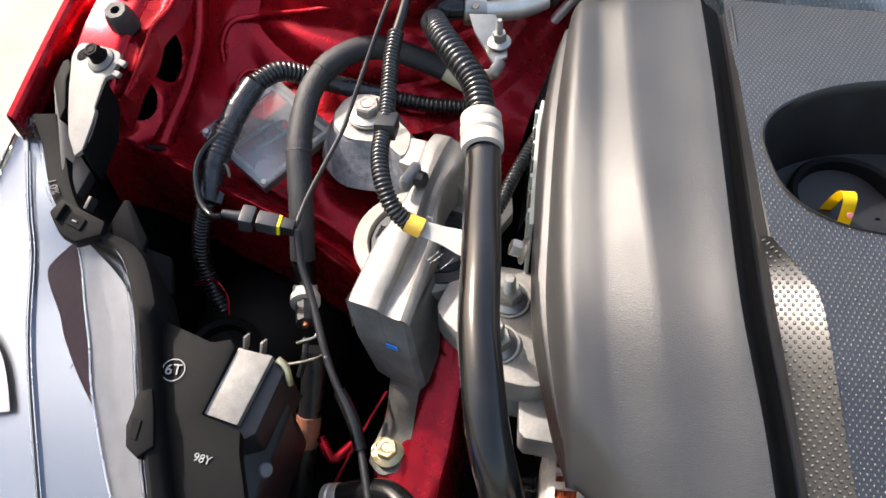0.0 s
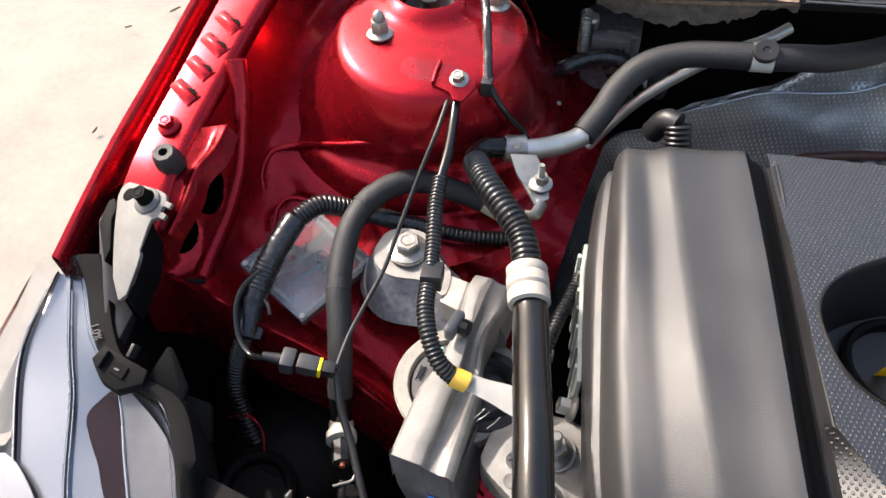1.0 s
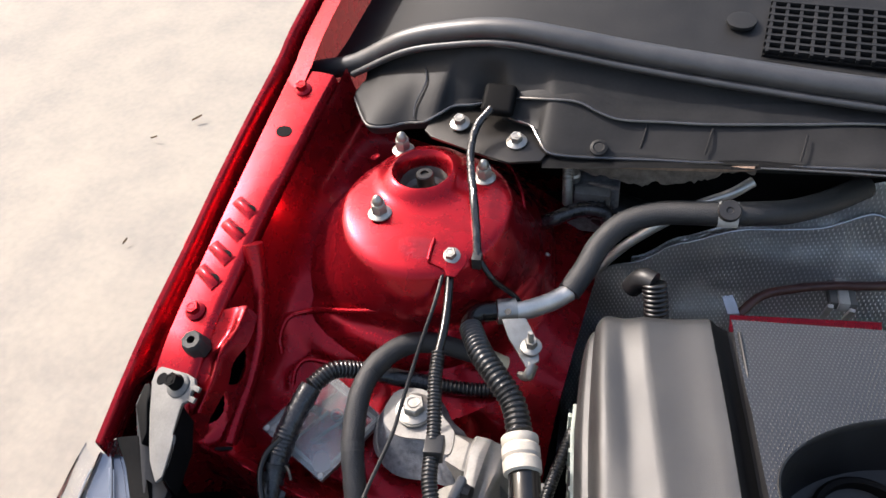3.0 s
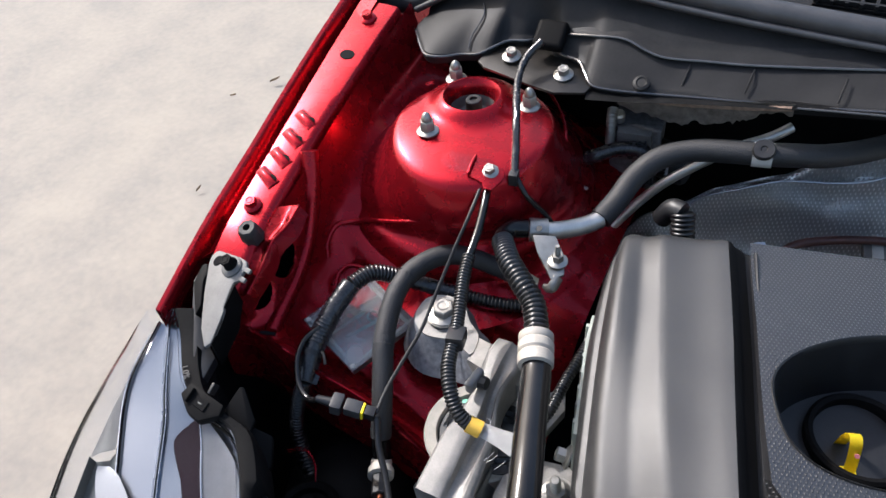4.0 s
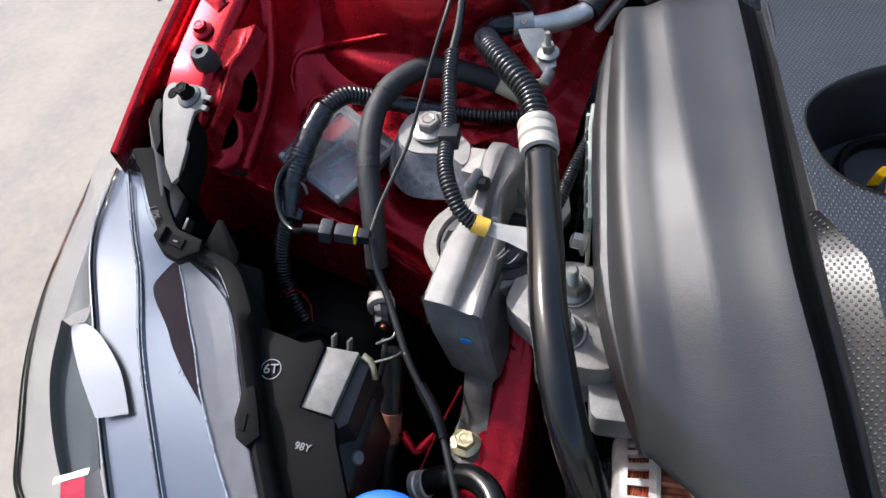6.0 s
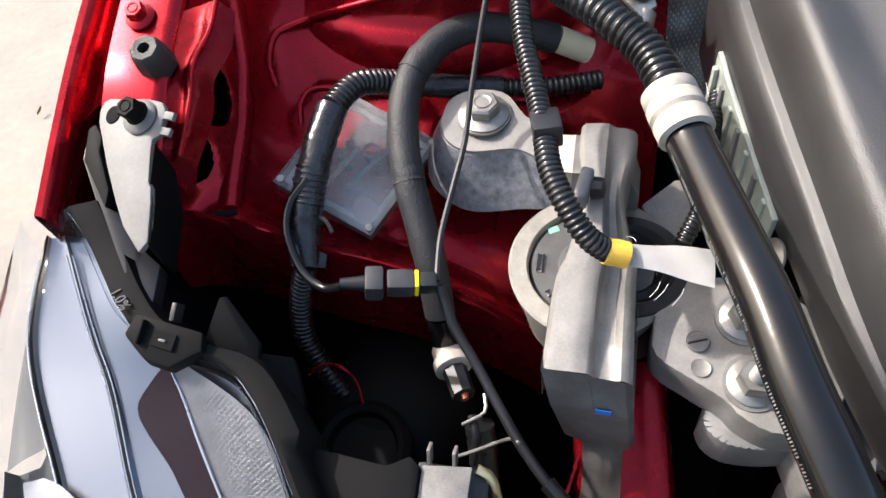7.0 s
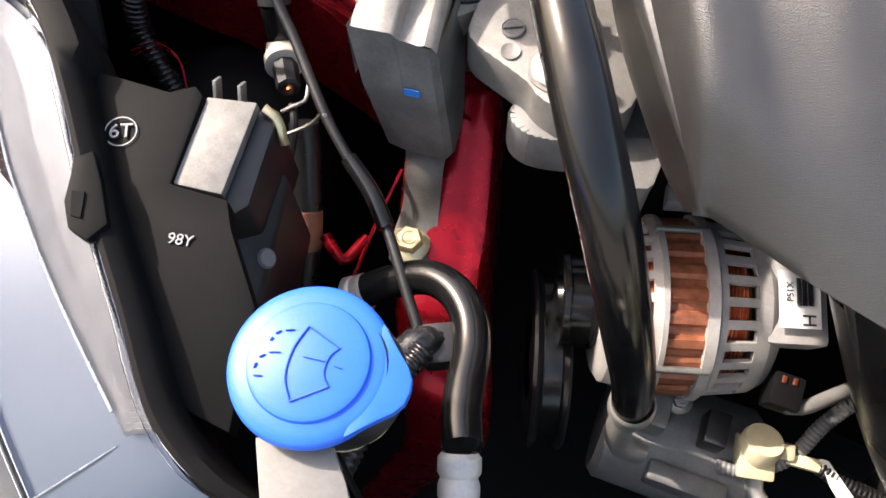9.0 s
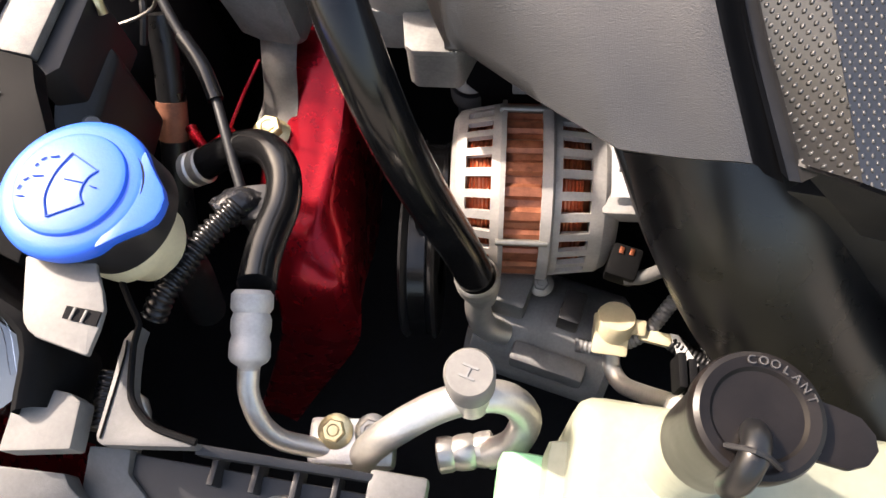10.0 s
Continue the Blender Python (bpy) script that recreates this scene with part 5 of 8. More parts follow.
hose("small_aluminium_pipe", "thin bare aluminium pipe beside the sleeve", [(0.0, 0.60, 0.78)], [
    ("pipe", tube([(-0.005, 0.588, 0.775), (0.010, 0.602, 0.795), (0.026, 0.612, 0.818), (0.045, 0.620, 0.842), (0.068, 0.63, 0.862), (0.10, 0.645, 0.883), (0.125, 0.655, 0.894), (0.142, 0.668, 0.902)], 0.0048, seg=14), ALU, "")], "pipe")
foam = [(-0.096, 0.293, 0.735), (-0.099, 0.303, 0.760), (-0.104, 0.320, 0.783), (-0.112, 0.339, 0.799), (-0.121, 0.359, 0.813), (-0.128, 0.383, 0.824), (-0.130, 0.408, 0.834), (-0.123, 0.433, 0.840), (-0.106, 0.455, 0.840), (-0.082, 0.468, 0.832), (-0.050, 0.476, 0.818), (-0.03, 0.48, 0.805)]
hose("foam_covered_hose", "dull grey-black foam covered hose, a plug at its foot", foam, [
    ("hose", tube(foam[1:-1], 0.0093, seg=20, wob=0.0004), FOAM, ""),
    ("lower_end", tube(foam[:2], 0.0085, seg=18), RUBBER, "bare rubber end"),
    ("tape_band", tube([(-0.1205, 0.358, 0.8125), (-0.122, 0.362, 0.8145), (-0.1235, 0.367, 0.817)], 0.0097, seg=20, wob=0.0006), FOAM, "torn foam edge"),
    ("upper_band", tube([(-0.128, 0.420, 0.8375), (-0.1255, 0.427, 0.839), (-0.122, 0.434, 0.840)], 0.0098, seg=20, wob=0.0006), FOAM, "torn foam seam"),
    ("pale_end", tube(foam[-2:], 0.0085, seg=18), CREAM, "pale end sleeve"),
])
tp = [(-0.176, 0.309, 0.792), (-0.178, 0.328, 0.806), (-0.177, 0.347, 0.818), (-0.174, 0.368, 0.830), (-0.170, 0.390, 0.838), (-0.160, 0.412, 0.836), (-0.140, 0.428, 0.822), (-0.11, 0.436, 0.812), (-0.08, 0.443, 0.806), (-0.05, 0.450, 0.802), (-0.02, 0.462, 0.798)]
tl = [(-0.176, 0.309, 0.792), (-0.186, 0.300, 0.762), (-0.188, 0.290, 0.735), (-0.176, 0.277, 0.715), (-0.158, 0.262, 0.70), (-0.138, 0.247, 0.69)]
hose("taped_wiring_loom", "wiring loom in glossy black tape with ribbed stretches", tp, [
    ("taped_run", tube(tp[:5], 0.0094, seg=20, wob=0.0007), TAPE, ""),
    ("ribbed_bend", tube(tp[4:7], 0.0080, seg=18, ribs=0.0036, depth=0.0012), CORR, ""),
    ("taped_tail", tube(tp[6:9], 0.0075, seg=18, wob=0.0005), TAPE, ""),
    ("ribbed_tail", tube(tp[8:], 0.0065, seg=18, ribs=0.0036, depth=0.0012), CORR, ""),
    ("ribbed_wrap", tube([(-0.1775, 0.337, 0.812), (-0.177, 0.347, 0.818), (-0.176, 0.357, 0.824)], 0.0100, seg=20, ribs=0.0035, depth=0.0008), TAPE, ""),
    ("cable_tie", turned([(0.0096, -0.0018), (0.0108, -0.0018), (0.0108, 0.0018), (0.0096, 0.0018)], (-0.1778, 0.330, 0.807), (0.0, 1, 0.68), 24), DARK, "black cable tie"),
    ("tie_tail", tube([(-0.168, 0.330, 0.812), (-0.162, 0.326, 0.814), (-0.157, 0.320, 0.812)], 0.0012, seg=6), DARK, ""),
    ("tape_flap", block((0.014, 0.012, 0.0015), pose(-0.170, 0.312, 0.797, 30, 20, 15), 0.0005), TAPE, "loose end of tape"),
    ("lower_loom", tube(tl, 0.0072, seg=18, ribs=0.0036, depth=0.0012), CORR, ""),
])
gd = [(-0.077, 0.490, 0.905), (-0.071, 0.468, 0.899), (-0.065, 0.443, 0.895), (-0.062, 0.421, 0.890), (-0.058, 0.402, 0.884), (-0.052, 0.384, 0.879), (-0.046, 0.366, 0.874), (-0.041, 0.348, 0.871), (-0.036, 0.330, 0.868), (-0.027, 0.314, 0.863), (-0.016, 0.304, 0.853), (-0.004, 0.303, 0.842)]
gnd = hose("ground_lead", "earth lead in ribbed tube from the tower to the engine mount", gd, [
    ("bare_lead", tube(gd[:4], 0.0036, seg=12), RUBBER, ""),
    ("ribbed_tube", tube(gd[3:8], 0.0056, seg=16, ribs=0.0028, depth=0.0010), CORR, ""),
    ("ribbed_end", tube(gd[7:], 0.0060, seg=16, ribs=0.0028, depth=0.0010), CORR, ""),
    ("clip", block((0.014, 0.017, 0.012), Matrix.Translation((-0.0405, 0.3525, 0.872)) @ pose(0, 0, 0, -12, 0, 14), 0.0015), BLACK, "black plastic clip"),
    ("amber_tape", tube([(-0.008, 0.303, 0.845), (0.002, 0.304, 0.841)], 0.0066, seg=16), YTAPE, "amber tape band"),
    ("lug", turned([(0, 0), (0.0062, 0), (0.0062, 0.0016), (0, 0.0016)], (-0.0785, 0.4985, 0.912), (0, -0.3, 1)), STEEL, "tinned ring lug"),
])
bm = bmesh.new()
rows = []
for k in range(15):
    u = k / 14
    x, w = 0.001 + 0.041 * u, 0.0056 + 0.0050 * u
    rows.append([Vector((x, 0.3055 - 0.0022 * u + w * v, 0.8425 - 0.004 * u * u - 0.0030 * abs(v) ** 2 * (1 - 0.6 * u) + 0.0006 * math.sin(9 * u + 2 * v))) for v in (-1, -0.6, -0.2, 0.2, 0.6, 1)])
grid(bm, rows)
bmesh.ops.solidify(bm, geom=bm.faces[:], thickness=0.0010)
part("white_tape", bm, PAPER, gnd, "white cloth tape flag with frayed edges")
for k in (1, 4, 5, 7):
    r = random.Random(40 + k)
    o = Vector((0.004 + 0.0035 * k, 0.2955 - 0.0008 * k, 0.8395)) if k > 2 else Vector((0.004 + 0.002 * k, 0.3125, 0.8405))
    g = Vector((r.uniform(-0.008, 0.001), r.uniform(-0.012, -0.004) if k > 2 else r.uniform(0.003, 0.007), -0.002))
    part("thread", tube([o, o + g * 0.5 + Vector((0.001, 0, 0.001)), o + g], 0.00016, seg=5, n=8), PAPER, gnd)
bolt(gnd, (-0.0785, 0.4985, 0.9132), (0, -0.3, 1), 0.009, 0.0078, STEEL, 0.005)
tn = [(-0.082, 0.492, 0.908), (-0.080, 0.460, 0.897), (-0.083, 0.438, 0.880), (-0.086, 0.418, 0.862), (-0.088, 0.397, 0.846), (-0.089, 0.375, 0.832), (-0.093, 0.350, 0.820), (-0.096, 0.325, 0.810), (-0.094, 0.300, 0.805)]
cb = [(-0.092, 0.298, 0.804), (-0.083, 0.282, 0.790), (-0.069, 0.266, 0.780), (-0.055, 0.248, 0.772), (-0.042, 0.232, 0.765), (-0.026, 0.216, 0.757), (-0.010, 0.202, 0.753), (0.002, 0.187, 0.748), (0.012, 0.172, 0.745), (0.022, 0.156, 0.741), (0.032, 0.140, 0.737), (0.036, 0.128, 0.735)]
hose("sensor_lead", "thin black lead from the plug along the mount", cb, [
    ("thin_wire", tube(tn, 0.0017, seg=8), DARK, ""),
    ("lead", tube(cb, 0.0028, seg=12), DARK, ""),
    ("shrink_sleeve", tube(cb[5:8], 0.0045, seg=14), RUBBER, "black shrink sleeve"),
], "wire")
plug = thing("inline_plug", "dark grey inline plug with a yellow lock", "connector", (-0.115, 0.295, 0.80))
d = Vector((0.038, 0.0095, -0.008)).normalized()
M = Matrix.Translation((-0.114, 0.294, 0.809)) @ Matrix((tuple(d), tuple(Vector((0, 0, 1)).cross(d).normalized()), tuple(d.cross(Vector((0, 0, 1)).cross(d).normalized())))).transposed().to_4x4()
part("rear_body", block((0.010, 0.015, 0.013), M @ Matrix.Translation((-0.012, 0, 0)), 0.002), DKGREY, plug)
part("front_body", block((0.015, 0.012, 0.011), M @ Matrix.Translation((0.002, 0, 0)), 0.002), DKGREY, plug)
part("lock", block((0.0022, 0.0105, 0.0105), M @ Matrix.Translation((0.0105, 0, 0)), 0.0005), YELLOW, plug, "yellow lock ring")
part("mate", block((0.009, 0.009, 0.009), M @ Matrix.Translation((0.0165, 0, 0)), 0.001), BLACK, plug)
part("boot", tube([M @ Vector((-0.030, 0, 0)), M @ Vector((-0.023, 0, 0)), M @ Vector((-0.016, 0, 0))], lambda u: 0.003 + 0.0015 * u, seg=14), BLACK, plug)
part("pigtail", tube([(-0.142, 0.287, 0.812), (-0.155, 0.288, 0.806), (-0.170, 0.297, 0.808), (-0.182, 0.315, 0.815), (-0.184, 0.332, 0.820), (-0.176, 0.345, 0.826)], 0.0027, seg=10), RUBBER, plug)

# ---- engine mount ----
mount = thing("engine_mount", "cast aluminium engine mount with a round rubber puck", "engine mount", (-0.02, 0.33, 0.68))
part("puck_ring", turned([(0.0345, 0.780), (0.0350, 0.790), (0.0360, 0.7915), (0.0445, 0.7915), (0.0460, 0.7900), (0.0455, 0.7860), (0.041, 0.765), (0.038, 0.74), (0.030, 0.74)], (-0.014, 0.329, 0), seg=64), RINGCAST, mount, "pale cream cast ring")
part("puck", turned([(0, 0.790), (0.0175, 0.7895), (0.0185, 0.7878), (0.0205, 0.7878), (0.0212, 0.788), (0.0330, 0.7885), (0.0340, 0.7865), (0.0342, 0.76)], (-0.014, 0.329, 0), seg=56), PUCKG, mount, "grey moulded puck face")
part("puck_gap", turned([(0.0338, 0.784), (0.0352, 0.784), (0.0352, 0.780), (0.0338, 0.780)], (-0.014, 0.329, 0), seg=48), SHADE_BLACK, mount, "dark gap round the puck")
part("puck_bellows", turned([(0.016, 0.791), (0.019, 0.7945), (0.022, 0.7920), (0.025, 0.7945), (0.0285, 0.7935), (0.0315, 0.7930), (0.0325, 0.788), (0.0325, 0.74)], (0.0050, 0.329, 0), seg=48), BLACK, mount, "black rubber bellows")
part("green_dot", block((0.0062, 0.0040, 0.0006), pose(-0.0375, 0.3505, 0.7884, 0, 0, 28), 0.0002), MINT, mount, "small mint green sticker")
code = part("moulded_code", block((0.0052, 0.0120, 0.0005), pose(-0.0425, 0.3275, 0.7882, 0, 0, 4), 0.0002), DKGREY, mount, "moulded code box")
for k in range(5):
    part("code_bar", block((0.0030 - 0.0006 * (k % 2), 0.0009, 0.0005), pose(-0.0425, 0.3230 + 0.0022 * k, 0.7886, 0, 0, 4)), GREYP, code)
for k in range(2):
    part("arc_letter", block((0.0012, 0.0034, 0.0004), pose(-0.0352 + 0.0030 * k, 0.3085 - 0.0022 * k, 0.7883, 0, 0, 35)), CAST, mount)
bm = bmesh.new()
rows = []
top = [(-0.026, 0.392, 0.834), (-0.026, 0.376, 0.837), (-0.022, 0.345, 0.834), (-0.026, 0.315, 0.826), (-0.031, 0.300, 0.820), (-0.033, 0.256, 0.809)]
wid = [0.030, 0.030, 0.022, 0.034, 0.040, 0.044]
for (x, y, z), w, g in zip(top, wid, (0, 0.05, 0.5, 1, 1, 0.25)):
    rows.append([(x, y, z - 0.035), (x, y, z - 0.0035), (x + 0.0022, y, z - 0.0008), (x + w * 0.30, y, z), (x + w * 0.48, y, z), (x + w * 0.53, y, z - 0.0015), (x + w * 0.57, y, z - 0.002 - 0.009 * g), (x + w * 0.64, y, z - 0.003 - 0.010 * g), (x + w * 0.78, y, z - 0.003 - 0.009 * g), (x + w * 0.86, y, z - 0.004), (x + w * 0.94, y, z - 0.005), (x + w, y, z - 0.008), (x + w, y, z - 0.04)])
ends = [rows[k] for k in (0, 1, 2, 3, 4, 5)]
rows = [[cols[j] for cols in [spline([r[c] for r in ends], 30) for c in range(13)]] for j in range(30)]
grid(bm, rows)
part("arm", bm, CAST, mount, "machined cast arm")
bm = bmesh.new()
fr = [[(-0.033, 0.256, 0.809), (-0.011, 0.2555, 0.809), (-0.009, 0.256, 0.806), (0.007, 0.256, 0.803), (0.011, 0.258, 0.801)],
      [(-0.029, 0.254, 0.77), (-0.009, 0.252, 0.77), (-0.006, 0.252, 0.77), (0.011, 0.252, 0.768), (0.014, 0.256, 0.767)],
      [(-0.021, 0.257, 0.715), (-0.008, 0.254, 0.715), (-0.004, 0.254, 0.715), (0.015, 0.252, 0.718), (0.018, 0.256, 0.72)],
      [(-0.018, 0.262, 0.707), (-0.008, 0.262, 0.706), (-0.004, 0.262, 0.706), (0.014, 0.262, 0.708), (0.017, 0.264, 0.710)]]
grid(bm, fr)
grid(bm, [[(-0.033, 0.256, 0.809), (-0.029, 0.254, 0.77), (-0.021, 0.257, 0.715), (-0.018, 0.262, 0.707)], [(-0.033, 0.30, 0.80), (-0.030, 0.30, 0.77), (-0.022, 0.285, 0.715), (-0.018, 0.28, 0.705)]])
grid(bm, [[(0.011, 0.258, 0.801), (0.014, 0.256, 0.767), (0.018, 0.256, 0.72), (0.017, 0.264, 0.710)], [(0.011, 0.30, 0.80), (0.014, 0.30, 0.767), (0.016, 0.29, 0.72), (0.016, 0.285, 0.71)]])
part("front_web", bm, CASTM, mount, "grey cast front face", smooth=False)
part("blue_mark", slab([(-0.0055, 0.2508, 0.7765), (0.0025, 0.2508, 0.7765), (0.0025, 0.2508, 0.7715), (-0.0055, 0.2508, 0.7715)], 0.0006, up=(0, -1, 0)), BLUEINK, mount, "blue paint mark", smooth=False)
bm = bmesh.new()
grid(bm, fine([[(-0.012, 0.262, 0.715), (0.0, 0.258, 0.714), (0.013, 0.262, 0.715)], [(-0.010, 0.250, 0.702), (0.002, 0.246, 0.701), (0.013, 0.250, 0.702)], [(-0.009, 0.236, 0.682), (0.003, 0.233, 0.681), (0.014, 0.236, 0.682)], [(-0.011, 0.220, 0.673), (0.002, 0.217, 0.673), (0.015, 0.220, 0.673)], [(-0.010, 0.205, 0.669), (0.002, 0.199, 0.669), (0.013, 0.205, 0.669)]], 9, 16))
bmesh.ops.solidify(bm, geom=bm.faces[:], thickness=0.006)
part("foot", bm, CAST, mount)
bolt(mount, (0.001, 0.216, 0.673), (0, -0.05, 1), 0.0145, 0.0125, GOLD, 0.007, label="gold passivated bolt")
# block on the tower side, and the bridge to the arm
tops = [(-0.110, 0.399, 0.819), (-0.107, 0.416, 0.820), (-0.093, 0.425, 0.820), (-0.074, 0.424, 0.819), (-0.060, 0.408, 0.818), (-0.045, 0.396, 0.818), (-0.043, 0.376, 0.816), (-0.062, 0.384, 0.815), (-0.089, 0.380, 0.815), (-0.104, 0.386, 0.817)]
bots = [(-0.121, 0.396, 0.794), (-0.117, 0.418, 0.797), (-0.097, 0.436, 0.797), (-0.074, 0.434, 0.797), (-0.057, 0.418, 0.797), (-0.039, 0.405, 0.797), (-0.037, 0.368, 0.792), (-0.061, 0.366, 0.784), (-0.092, 0.364, 0.782), (-0.115, 0.378, 0.786)]
bm = bmesh.new()
n = 50
t2 = spline(tops + tops[:1], n + 1)[:n]
b2 = spline(bots + bots[:1], n + 1)[:n]
loops = [[q.lerp(cq, 0.10) + Vector((0, 0, 0.0015)) for q, cq in zip(t2, [Vector((-0.078, 0.402, 0.819))] * n)], t2, [a.lerp(b, 0.06) + Vector((0, 0, -0.001)) for a, b in zip(t2, b2)], [a.lerp(b, 0.5) for a, b in zip(t2, b2)], b2, [q.lerp(Vector((-0.078, 0.402, q.z)), 0.25) + Vector((0, 0, -0.012)) for q in b2]]
vs = [[bm.verts.new(q) for q in lp] for lp in loops]
for a, b in zip(vs, vs[1:]):
    for k in range(n):
        bm.faces.new((a[k], a[(k + 1) % n], b[(k + 1) % n], b[k]))
bm.faces.new(vs[0])
part("tower_block", bm, CASTD, mount, "grey cast block on the tower side")
bm = bmesh.new()
vs = [bm.verts.new(q.lerp(Vector((-0.078, 0.402, 0.819)), 0.03) + Vector((0, 0, 0.0022))) for q in t2]
lo2 = [bm.verts.new(q + Vector((0, 0, -0.0035))) for q in t2]
bm.faces.new(vs)
for k in range(n):
    bm.faces.new((vs[k], vs[(k + 1) % n], lo2[(k + 1) % n], lo2[k]))
part("block_top", bm, CAST, mount, "pale machined top of the block")
bm = bmesh.new()
br = [[(-0.048, 0.374, 0.785), (-0.046, 0.374, 0.814), (-0.046, 0.396, 0.818), (-0.048, 0.412, 0.79)], [(-0.030, 0.366, 0.79), (-0.029, 0.366, 0.822), (-0.029, 0.386, 0.830), (-0.030, 0.405, 0.80)], [(0.000, 0.366, 0.79), (0.001, 0.366, 0.822), (0.001, 0.388, 0.8265), (0.000, 0.405, 0.80)], [(0.008, 0.366, 0.78), (0.008, 0.368, 0.80), (0.008, 0.388, 0.80), (0.008, 0.400, 0.78)]]
grid(bm, br)
part("bridge", bm, CAST, mount, smooth=False)
part("bump_stop", block((0.007, 0.020, 0.012), pose(-0.021, 0.341, 0.842, 0, 0, -8), 0.003, 3), GREYP, mount, "grey rubber bump stop")
part("bump_stud", turned([(0, 0), (0.006, 0), (0.005, 0.006), (0, 0.007)], (-0.017, 0.343, 0.840), (1, -0.1, 0.2), 8), BLACK, mount)
part("rear_ear", slab([(0.010, 0.372, 0.79), (0.028, 0.392, 0.79), (0.036, 0.392, 0.79), (0.042, 0.376, 0.79), (0.034, 0.352, 0.786), (0.018, 0.35, 0.786)], 0.012, 0.002), CAST, mount)
bolt(mount, (-0.084, 0.405, 0.821), (0, 0, 1), 0.017, 0.0150, STEEL, 0.0075, washer=0.016, label="large zinc plated bolt")
# engine side plate
def rounded(pts, n=48):
    """A closed outline with soft corners."""
    return spline(list(pts) + [pts[0]], n + 1)[:n]


part("engine_plate", slab(rounded([(0.019, 0.283, 0.792), (0.024, 0.2755, 0.792), (0.040, 0.267, 0.791), (0.055, 0.259, 0.790), (0.0625, 0.2515, 0.790), (0.080, 0.246, 0.790), (0.105, 0.256, 0.790), (0.105, 0.30, 0.792), (0.075, 0.327, 0.793), (0.045, 0.3255, 0.793), (0.0285, 0.320, 0.793), (0.0205, 0.302, 0.793)]), 0.026, 0.0025), CAST, mount, "machined alloy plate")
part("lower_boss", slab(rounded([(0.047, 0.2585, 0.768), (0.0505, 0.2506, 0.768), (0.0618, 0.2450, 0.768), (0.082, 0.2460, 0.768), (0.098, 0.2520, 0.768), (0.104, 0.272, 0.768), (0.080, 0.285, 0.768), (0.056, 0.280, 0.768)], 40), 0.030, 0.004), CASTM, mount, "cast boss below the plate")
part("boss_bolt", turned([(0.0040, 0), (0.0040, 0.0008), (0.0030, 0.0008), (0.0026, -0.0006), (0, -0.0006)], (0.0820, 0.2515, 0.7685), (0, -0.05, 1), 18), BRUSHED, mount)
part("casting", slab([(0.0742, 0.3018, 0.7650), (0.1123, 0.3113, 0.7650), (0.1214, 0.2732, 0.7650), (0.1271, 0.2503, 0.7650), (0.1242, 0.2337, 0.7650), (0.1218, 0.2303, 0.7650), (0.0999, 0.2265, 0.7650), (0.0951, 0.2294, 0.7650), (0.0866, 0.2565, 0.7650)], 0.03, 0.002), CASTM, engine, "grey cast side of the engine")
part("casting_step", slab([(0.0870, 0.2522, 0.7680), (0.1233, 0.2587, 0.7680), (0.1271, 0.2479, 0.7680), (0.1242, 0.2314, 0.7680), (0.1219, 0.2281, 0.7680), (0.1002, 0.2244, 0.7680), (0.0955, 0.2271, 0.7680)], 0.004, 0.0012), CASTM, engine)
bolt(mount, (0.0668, 0.2690, 0.791), (0, -0.12, 1), 0.015, 0.0120, STEEL, 0.009, name="nut", washer=0.0140, stud=0.016, label="flange nut on a stud")
bolt(mount, (0.0632, 0.3025, 0.793), (0, -0.12, 1), 0.015, 0.0120, STEEL, 0.009, name="nut", washer=0.0140, stud=0.016, label="flange nut on a stud")
slotted_plug = part("slotted_plug", turned([(0, 0.0004), (0.0052, 0.0004), (0.0056, 0.0009), (0.0060, 0.0004), (0.0060, 0)], (0.0413, 0.2877, 0.7925), (0, 0, 1), 32), CASTM, mount)
part("slot", block((0.0100, 0.0011, 0.0006), pose(0.0413, 0.2877, 0.7930, 0, 0, 20), 0.0002), DARK, slotted_plug)
part("blank_plug", turned([(0, 0), (0.0044, 0), (0.0048, 0.0003), (0.0050, 0)], (0.0431, 0.2739, 0.7918), (0, -0.05, 1), 28), CAST, mount)

# ---- sensor box ----
sbox = thing("clear_box", "clear acrylic box with screwed corners on the apron", "box", (-0.16, 0.378, 0.785))
L, B, Rr = Vector((-0.204, 0.356, 0.809)), Vector((-0.145, 0.338, 0.789)), Vector((-0.115, 0.400, 0.801))
T = L + Rr - B
nrm = (B - L).cross(T - L).normalized()
cen = (L + B + Rr + T) / 4
part("lid", slab([cen + (q - cen) * 1.05 for q in (L, B, Rr, T)], 0.004, 0.0008, nrm), CLEARBOX, sbox, "clear lid")
ring4 = [L, B, Rr, T]
bm = bmesh.new()
rows = []
for k in range(5):
    q = ring4[k % 4]
    rows.append([cen + (q - cen) * 1.04 - nrm * 0.004, cen + (q - cen) * 1.04 - nrm * 0.015, cen + (q - cen) * 0.93 - nrm * 0.015, cen + (q - cen) * 0.93 - nrm * 0.004, cen + (q - cen) * 1.04 - nrm * 0.004])
grid(bm, rows)
part("frame", bm, PALE, sbox, "pale grey side frame", smooth=False)
part("floor", slab([cen + (q - cen) * 0.94 - nrm * 0.014 for q in ring4], 0.001, 0, nrm), LENS, sbox, "clear floor")
bm = bmesh.new()
grid(bm, [[cen + (ring4[k % 4] - cen) * 1.03 - nrm * 0.0045, cen + (ring4[k % 4] - cen) * 0.84 - nrm * 0.0045, cen + (ring4[k % 4] - cen) * 0.84 - nrm * 0.007] for k in range(5)])
part("border", bm, WHITE, sbox, "pale border under the lid", smooth=False)
